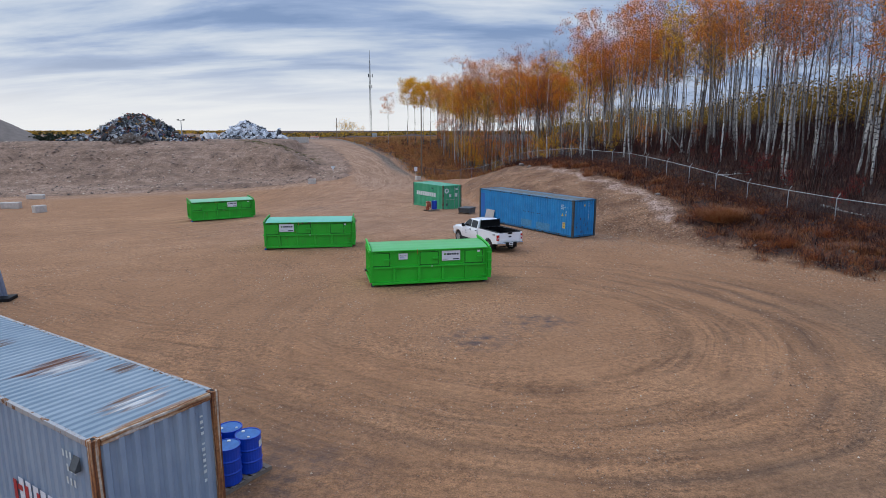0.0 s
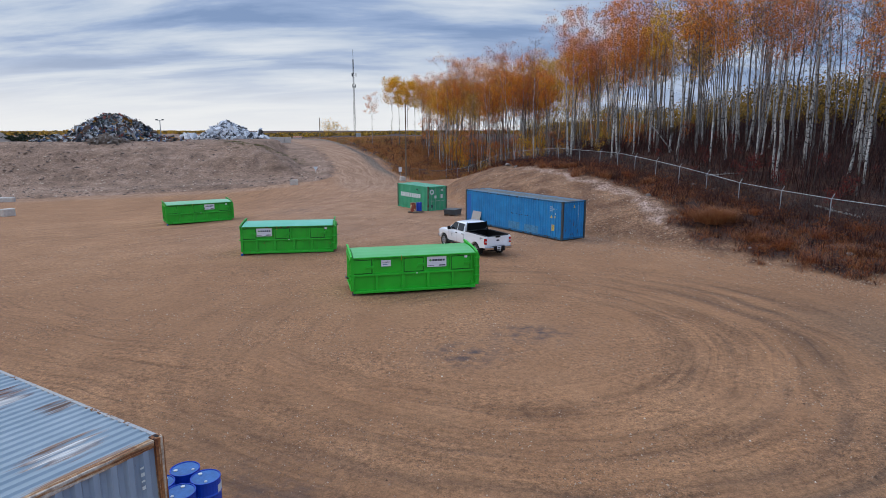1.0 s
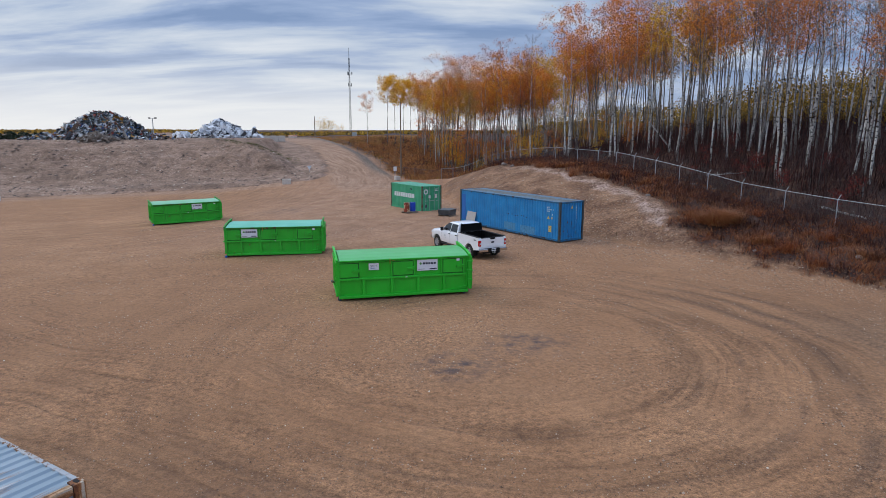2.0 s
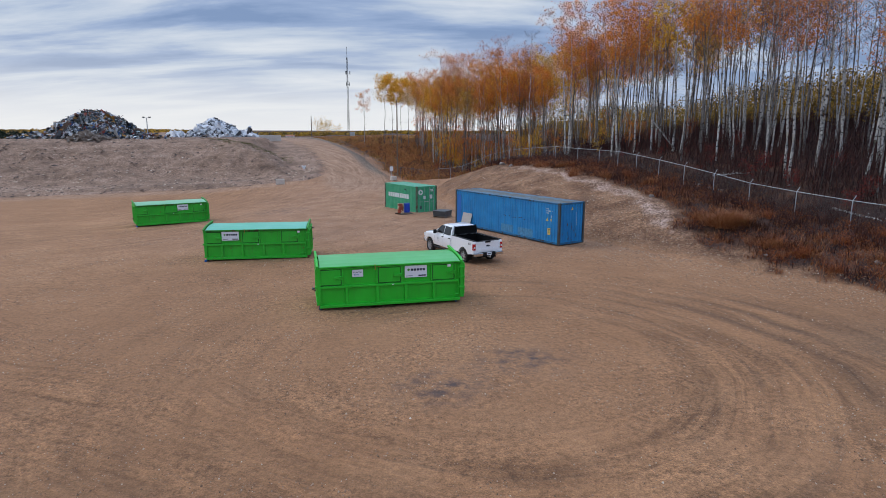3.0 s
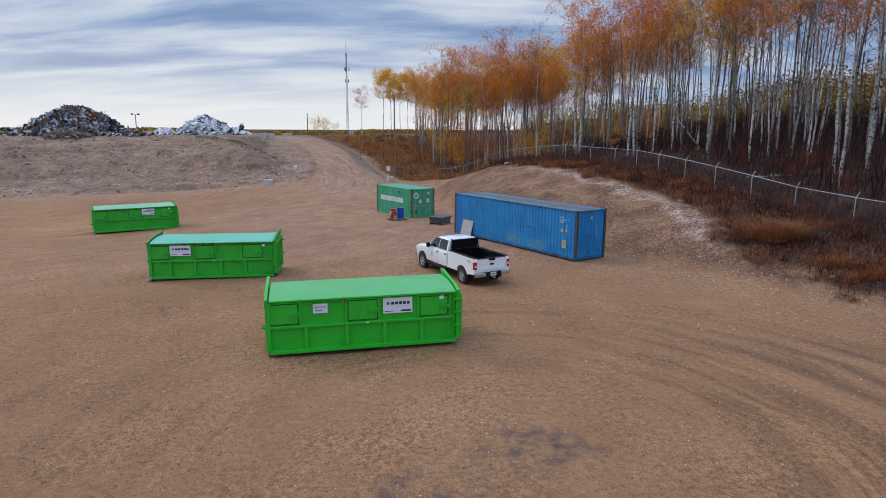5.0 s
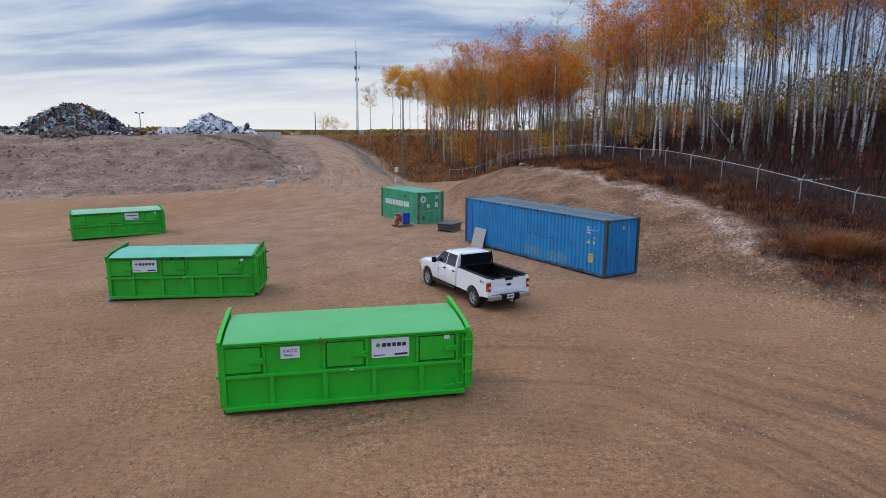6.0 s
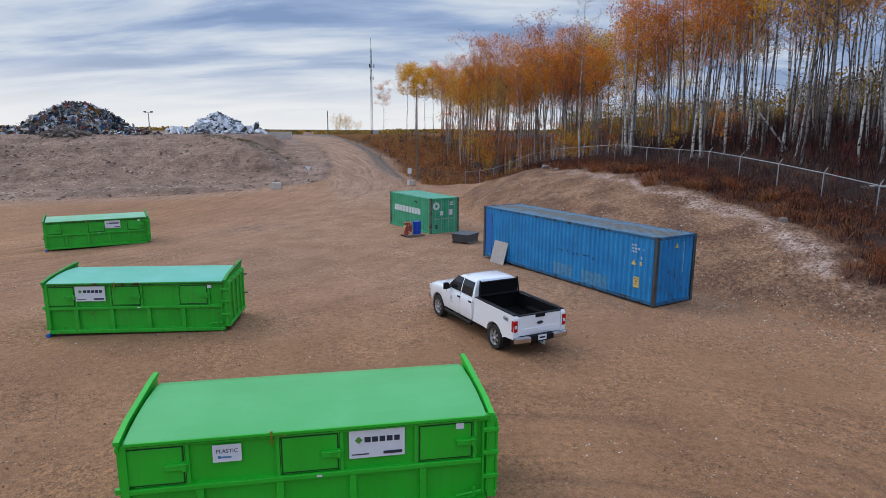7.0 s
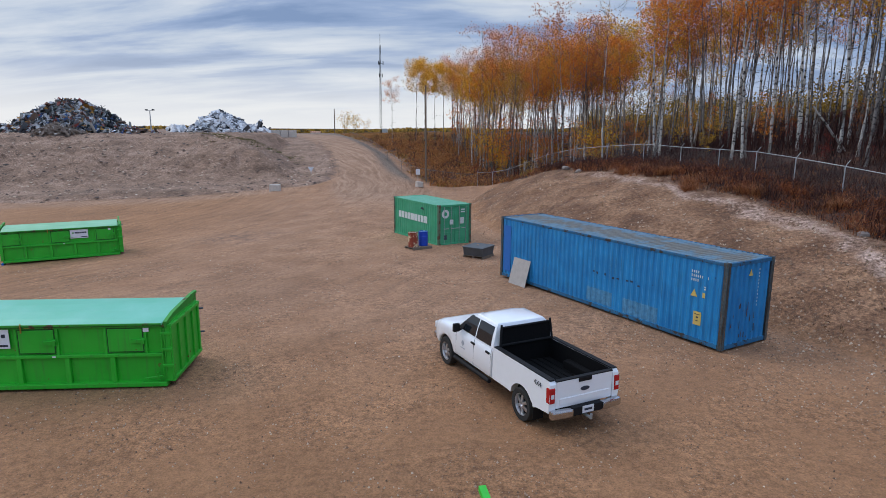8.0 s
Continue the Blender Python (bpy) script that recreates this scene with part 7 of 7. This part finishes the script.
def scrap_colours(name, *cols):
    m, t, b = material(name, 0.7)
    i = t.nodes.new("ShaderNodeObjectInfo")
    r = t.nodes.new("ShaderNodeValToRGB")
    r.color_ramp.interpolation = "CONSTANT"
    while len(r.color_ramp.elements) < len(cols):
        r.color_ramp.elements.new(0.5)
    for k, (e, c) in enumerate(zip(r.color_ramp.elements, cols)):
        e.position, e.color = k / len(cols), (*c, 1)
    t.links.new(i.outputs["Random"], r.inputs[0])
    v = coords(t)
    t.links.new(mix(t, 0.5, r.outputs[0], ramp(t, tex(t, v, 3, 5, 0.7), (0.3, (0.45, 0.42, 0.40)), (0.7, (1.2, 1.2, 1.2))), "MULTIPLY"), b.inputs["Base Color"])
    return m


SCRAP = scrap_colours("mixed_scrap", (0.030, 0.032, 0.035), (0.34, 0.36, 0.36), (0.07, 0.068, 0.065), (0.20, 0.080, 0.045), (0.055, 0.075, 0.08), (0.58, 0.58, 0.58), (0.022, 0.022, 0.024),
                      (0.15, 0.16, 0.17), (0.035, 0.10, 0.24), (0.14, 0.085, 0.055), (0.045, 0.043, 0.042), (0.42, 0.20, 0.03), (0.42, 0.37, 0.32), (0.03, 0.03, 0.033), (0.26, 0.28, 0.27))
APPLIANCE = scrap_colours("white_enamel", (0.84, 0.84, 0.85), (0.78, 0.79, 0.81), (0.86, 0.86, 0.86), (0.50, 0.52, 0.55), (0.80, 0.81, 0.83), (0.035, 0.035, 0.04), (0.78, 0.77, 0.76), (0.10, 0.11, 0.12), (0.82, 0.82, 0.83), (0.30, 0.36, 0.44), (0.05, 0.05, 0.055), (0.80, 0.80, 0.82))


WHITE_BITS = leaf("white_small_scrap", (0.015, 0.015, 0.018), (0.62, 0.63, 0.65), (0.84, 0.84, 0.84))
WHITE_BITS.node_tree.nodes["Mix Shader"].inputs[0].default_value = 0.0


def island_colours(name, *cols):
    m = scrap_colours(name, *cols)
    t = m.node_tree
    g = t.nodes.new("ShaderNodeNewGeometry")
    t.links.new(g.outputs["Random Per Island"], t.nodes["Color Ramp"].inputs[0])
    return m


def heap(name, x, y, rad, h, kinds, n_parts, n_rest, mat, core_mat, label, seed, size, rest_mat=None, steep=1.25, lie=0.8):
    rnd = random.Random(seed)
    z0 = gz(x, y)
    ob = thing(name, pose(x, y, z0 - 0.05), label, "scrap heap")

    def surf(a, u):
        edge = rad * (1 + 0.12 * math.sin(2 * a + seed) + 0.08 * math.sin(5 * a))
        return edge * u * math.cos(a), edge * 0.8 * u * math.sin(a), h * (1 - u ** steep) * (1 + 0.06 * math.sin(3 * a))
    bm = bmesh.new()
    rings = [[bm.verts.new(Vector(surf(2 * math.pi * i / 28, u)) - Vector((0, 0, 0.25 if u <= 1 else 1.0))) for i in range(28)] for u in (1.04, 1.0, 0.85, 0.68, 0.5, 0.33, 0.16, 0.03)]
    for a, b in zip(rings, rings[1:]):
        for i in range(28):
            bm.faces.new((a[i], a[(i + 1) % 28], b[(i + 1) % 28], b[i]))
    bm.faces.new(rings[-1])
    for v in bm.verts:
        v.co.z += rnd.uniform(-0.2, 0.3) * min(1.0, h / 5)
    part("core", bm, core_mat, ob)
    meshes = [(k, mesh_of(k, scrap_mesh(k, rnd), mat)) for k in kinds for _ in range(3)]

    def place():
        a, u = rnd.uniform(0, 2 * math.pi), rnd.random() ** 0.62
        if math.sin(a) > 0.35 and rnd.random() < 0.6:
            a = -a
        p = Vector(surf(a, u)) + Vector((0, 0, rnd.uniform(-0.1, 0.3)))
        s = size * rnd.choice((0.6, 0.8, 1.0, 1.2, 1.7))
        # most pieces have slid flat against the slope
        slope = math.atan2(h * steep * max(u, 0.05) ** (steep - 1), rad)
        flat = Matrix.Rotation(a, 4, "Z") @ Matrix.Rotation(slope, 4, "Y") @ Matrix.Rotation(-a, 4, "Z")
        loose = rnd.gauss(0, 0.55) if rnd.random() < lie else rnd.uniform(0, 6.28)
        turn = flat @ Euler((loose, rnd.gauss(0, 0.45), rnd.uniform(0, 6.28))).to_matrix().to_4x4()
        return Matrix.Translation(p) @ turn @ Matrix.Diagonal((s * rnd.uniform(0.8, 2.6), s, s * rnd.uniform(0.4, 1.0), 1))
    for _ in range(n_parts):
        k, me = rnd.choice(meshes)
        o = new({"bar": "bent_bar", "sheet": "metal_sheet", "appliance": "appliance"}.get(k, "scrap_piece"), me)
        o.parent = ob
        o.matrix_basis = place()
    if n_rest:
        vs, fs = [], []
        for _ in range(n_rest):
            me = rnd.choice(meshes)[1]
            mm = place() @ Matrix.Diagonal((0.75, 0.75, 0.75, 1))
            o = len(vs)
            vs += [tuple(mm @ v.co) for v in me.vertices]
            fs += [tuple(o + i for i in p.vertices) for p in me.polygons]
        me = bpy.data.meshes.new("small_scrap")
        me.from_pydata(vs, [], fs)
        me.materials.append(rest_mat)
        o = tagged(new("small_scrap", me), "tangle of smaller scrap", kind="stuff")
        o.parent = ob
    return ob


TANGLE = island_colours("tangled_scrap", (0.020, 0.021, 0.024), (0.22, 0.23, 0.235), (0.055, 0.052, 0.05), (0.19, 0.075, 0.045), (0.05, 0.07, 0.075), (0.52, 0.53, 0.54), (0.022, 0.022, 0.024),
                        (0.12, 0.135, 0.14), (0.035, 0.033, 0.032), (0.09, 0.11, 0.095), (0.045, 0.040, 0.038), (0.46, 0.22, 0.03), (0.74, 0.75, 0.77), (0.28, 0.05, 0.03), (0.36, 0.38, 0.39), (0.025, 0.026, 0.03), (0.48, 0.44, 0.40), (0.03, 0.09, 0.24), (0.70, 0.71, 0.72), (0.56, 0.58, 0.60))
# the black cores paint the shade in the gaps between heaped pieces
heap("scrap_heap", -56.4, 126.5, 9.2, 4.75, ("sheet", "bar", "bar", "bar", "sheet", "lump"), 300, 3600, SCRAP, BLACK_PLASTIC_AND_SHADE, "tall heap of tangled mixed scrap metal on the tip", 5, 0.64, TANGLE, 1.8, 0.6)
heap("scrap_heap", -46.8, 124.5, 4.6, 0.8, ("sheet", "bar", "lump"), 90, 260, SCRAP, SCRAP, "loose scrap strewn beside the tall heap", 25, 0.5, TANGLE, 1.2)
heap("scrap_heap", -66.5, 126.0, 5.0, 0.9, ("sheet", "bar", "lump"), 80, 240, SCRAP, SCRAP, "low scatter of dark scrap on the tip", 26, 0.5, TANGLE, 1.2)
heap("appliance_heap", -41.0, 149.0, 6.4, 3.8, ("appliance", "appliance", "lump", "sheet"), 290, 620, APPLIANCE, BLACK_PLASTIC_AND_SHADE, "pointed heap of white scrapped appliances on the tip", 7, 0.78, WHITE_BITS, 1.25, 0.3)
heap("scrap_heap", -35.6, 152.0, 3.2, 1.2, ("appliance", "lump"), 45, 0, APPLIANCE, SCRAP, "low row of white scrap beside the heap", 9, 1.1)
heap("scrap_heap", -50.3, 151.0, 3.0, 0.9, ("appliance", "lump"), 30, 0, APPLIANCE, SCRAP, "few white appliances set apart on the tip", 19, 1.1)
RUBBLE_BITS = island_colours("rubble_bits", (0.20, 0.15, 0.115), (0.30, 0.24, 0.19), (0.12, 0.085, 0.065), (0.24, 0.17, 0.12), (0.48, 0.44, 0.40), (0.16, 0.12, 0.095), (0.26, 0.20, 0.155))
CONCRETE_DUST = plain("dusty_rubble", (0.19, 0.145, 0.115), 0.95, vary=0.4, scale=2, bumpy=0.5)
heap("rubble_heap", -54.0, 118.4, 3.3, 1.4, ("lump", "sheet", "bar"), 290, 900, plain("rubble_mix", (0.22, 0.17, 0.135), 0.9, vary=0.45), CONCRETE_DUST, "grey-brown rubble tipped before the scrap heap", 8, 0.34, RUBBLE_BITS, 1.1)

# brush pile, gravel mound
spots = [(-72 + rf.uniform(-7, 5), 127 + rf.uniform(-2, 2), 6.0, rf.uniform(0.6, 1.3), rf.uniform(0.5, 1.5)) for _ in range(30)]
canopy("brush_pile", spots, DARK_GREEN, "dark green brush pile on the tip", 4, 120, 0.35)
bm = bmesh.new()
lathe(bm, [(14.5, -0.4), (11.5, 1.0), (8.0, 3.0), (5.0, 4.7), (2.0, 5.3), (0.05, 5.4)], 40)
for v in bm.verts:
    v.co += Vector((0, 0, 0.35 * noise.noise(v.co * 0.4)))
mound = single("gravel_mound", bm, plain("grey_gravel", (0.20, 0.155, 0.125), 0.95, vary=0.3, scale=0.8, bumpy=0.5), pose(-88, 124, gz(-88, 124), 0, 0, 0), "grey gravel stockpile on the tip", "gravel pile", smooth=True)


# ---- tower, poles ----
def mast(x, y, h):
    z = gz(x, y)
    ob = thing("radio_mast", pose(x, y, z), "slender steel lattice radio mast", "mast")
    w = 0.42
    foot = [Vector((w * math.cos(radians(a)), w * math.sin(radians(a)), -0.3)) for a in (90, 210, 330)]
    top = [Vector((f.x * 0.45, f.y * 0.45, h)) for f in foot]
    for f, t_ in zip(foot, top):
        part("leg", rods((f, t_, 0.05), seg=6), TOWER_STEEL, ob)
    n = 26
    bm = bmesh.new()
    for i in range(n):
        for j in range(3):
            a, b = foot[j].lerp(top[j], i / n), foot[(j + 1) % 3].lerp(top[(j + 1) % 3], (i + 1) / n)
            rod(bm, a, b, 0.02, seg=4)
            rod(bm, foot[j].lerp(top[j], (i + 1) / n), b, 0.02, seg=4)
    tagged(part("lattice", bm, TOWER_STEEL, ob), kind="stuff")
    part("antenna", rods(((0, 0, h), (0, 0, h + 3.4), 0.06)), TOWER_STEEL, ob, "whip antenna")
    for zz, s in ((h * 0.80, 0.9), (h * 0.66, 0.6)):
        bm = bmesh.new()
        for a in (0, 120, 240):
            rod(bm, (0, 0, zz), (s * math.cos(radians(a)), s * math.sin(radians(a)), zz + 0.1), 0.05, seg=5)
            box(bm, (s * math.cos(radians(a)), s * math.sin(radians(a)), zz + 0.2), (0.25, 0.25, 1.1), bev=0.03)
        part("antenna_mount", bm, TOWER_STEEL, ob)
    part("cabinet", boxes(((1.2, 0, 0.8), (1.6, 1.4, 2.0)), bev=0.05), STEEL, ob, "grey equipment cabinet")
    return ob


mast(-18.1, 230.0, 27.5)


def pole(x, y, h, label, top="", mat=None):
    z = gz(x, y)
    ob = thing("utility_pole", pose(x, y, z), label, "pole")
    part("shaft", rods(((0, 0, -0.3), (0, 0, h), 0.14, 0.09), seg=10), mat or POLE_WOOD, ob)
    if top == "lamp":
        part("arm", boxes(((0, 0, h - 0.05), (1.5, 0.08, 0.08))), STEEL, ob)
        for s in (-1, 1):
            part("lamp_head", boxes(((s * 0.75, 0, h + 0.1), (0.5, 0.35, 0.28)), bev=0.04), TOWER_STEEL, ob, "floodlight head")
    return ob


pole(0.0, 110.0, 12.6, "weathered wooden pole at the fence corner")
pole(-22.9, 172.0, 6.2, "thin wooden pole beside the road crest")
pole(-62.0, 165.0, 4.6, "thin mast with two floodlights behind the heap", "lamp", STEEL)
ps = thing("notice_sign", pose(-1.0, 108.6, gz(-1.0, 108.6)), "small white notice on the fence", "sign")
part("post", rods(((0, 0.04, -0.2), (0, 0.04, 1.6), 0.03)), STEEL, ps)
part("plate", boxes(((0, 0, 1.45), (0.55, 0.015, 0.75)), bev=0.004), WHITE_SIGN, ps)

# ---- low wall and far shed by the tip ----
wz = gz(-30.2, 152.5)
wall_row = thing("block_wall", pose(-30.2, 152.5, wz, 0, 0, 4), "pale concrete block wall bays beside the appliance heap", "concrete wall")
for i in range(4):
    bm = boxes(((-2.4 + i * 1.55, 0, 0.72), (1.5, 0.6, 1.44)), bev=0.05)
    part("block", bm, CONCRETE, wall_row)
shed_z = gz(-36, 214)
shed = thing("shed", pose(-36, 214, shed_z - 0.05, 0, 0, 8) @ Matrix.Scale(0.55, 4), "far white shed with a rust-red roof", "shed")
part("wall", boxes(((0, 0, 0.9), (5.0, 3.0, 1.8))), WHITE_SIGN, shed)
bm = bmesh.new()
slab(bm, [(-1.7, 1.75), (1.7, 1.75), (0, 2.6)], "x", -2.7, 2.7)
part("roof", bm, DRUM_RED, shed, "rust-red gable roof")
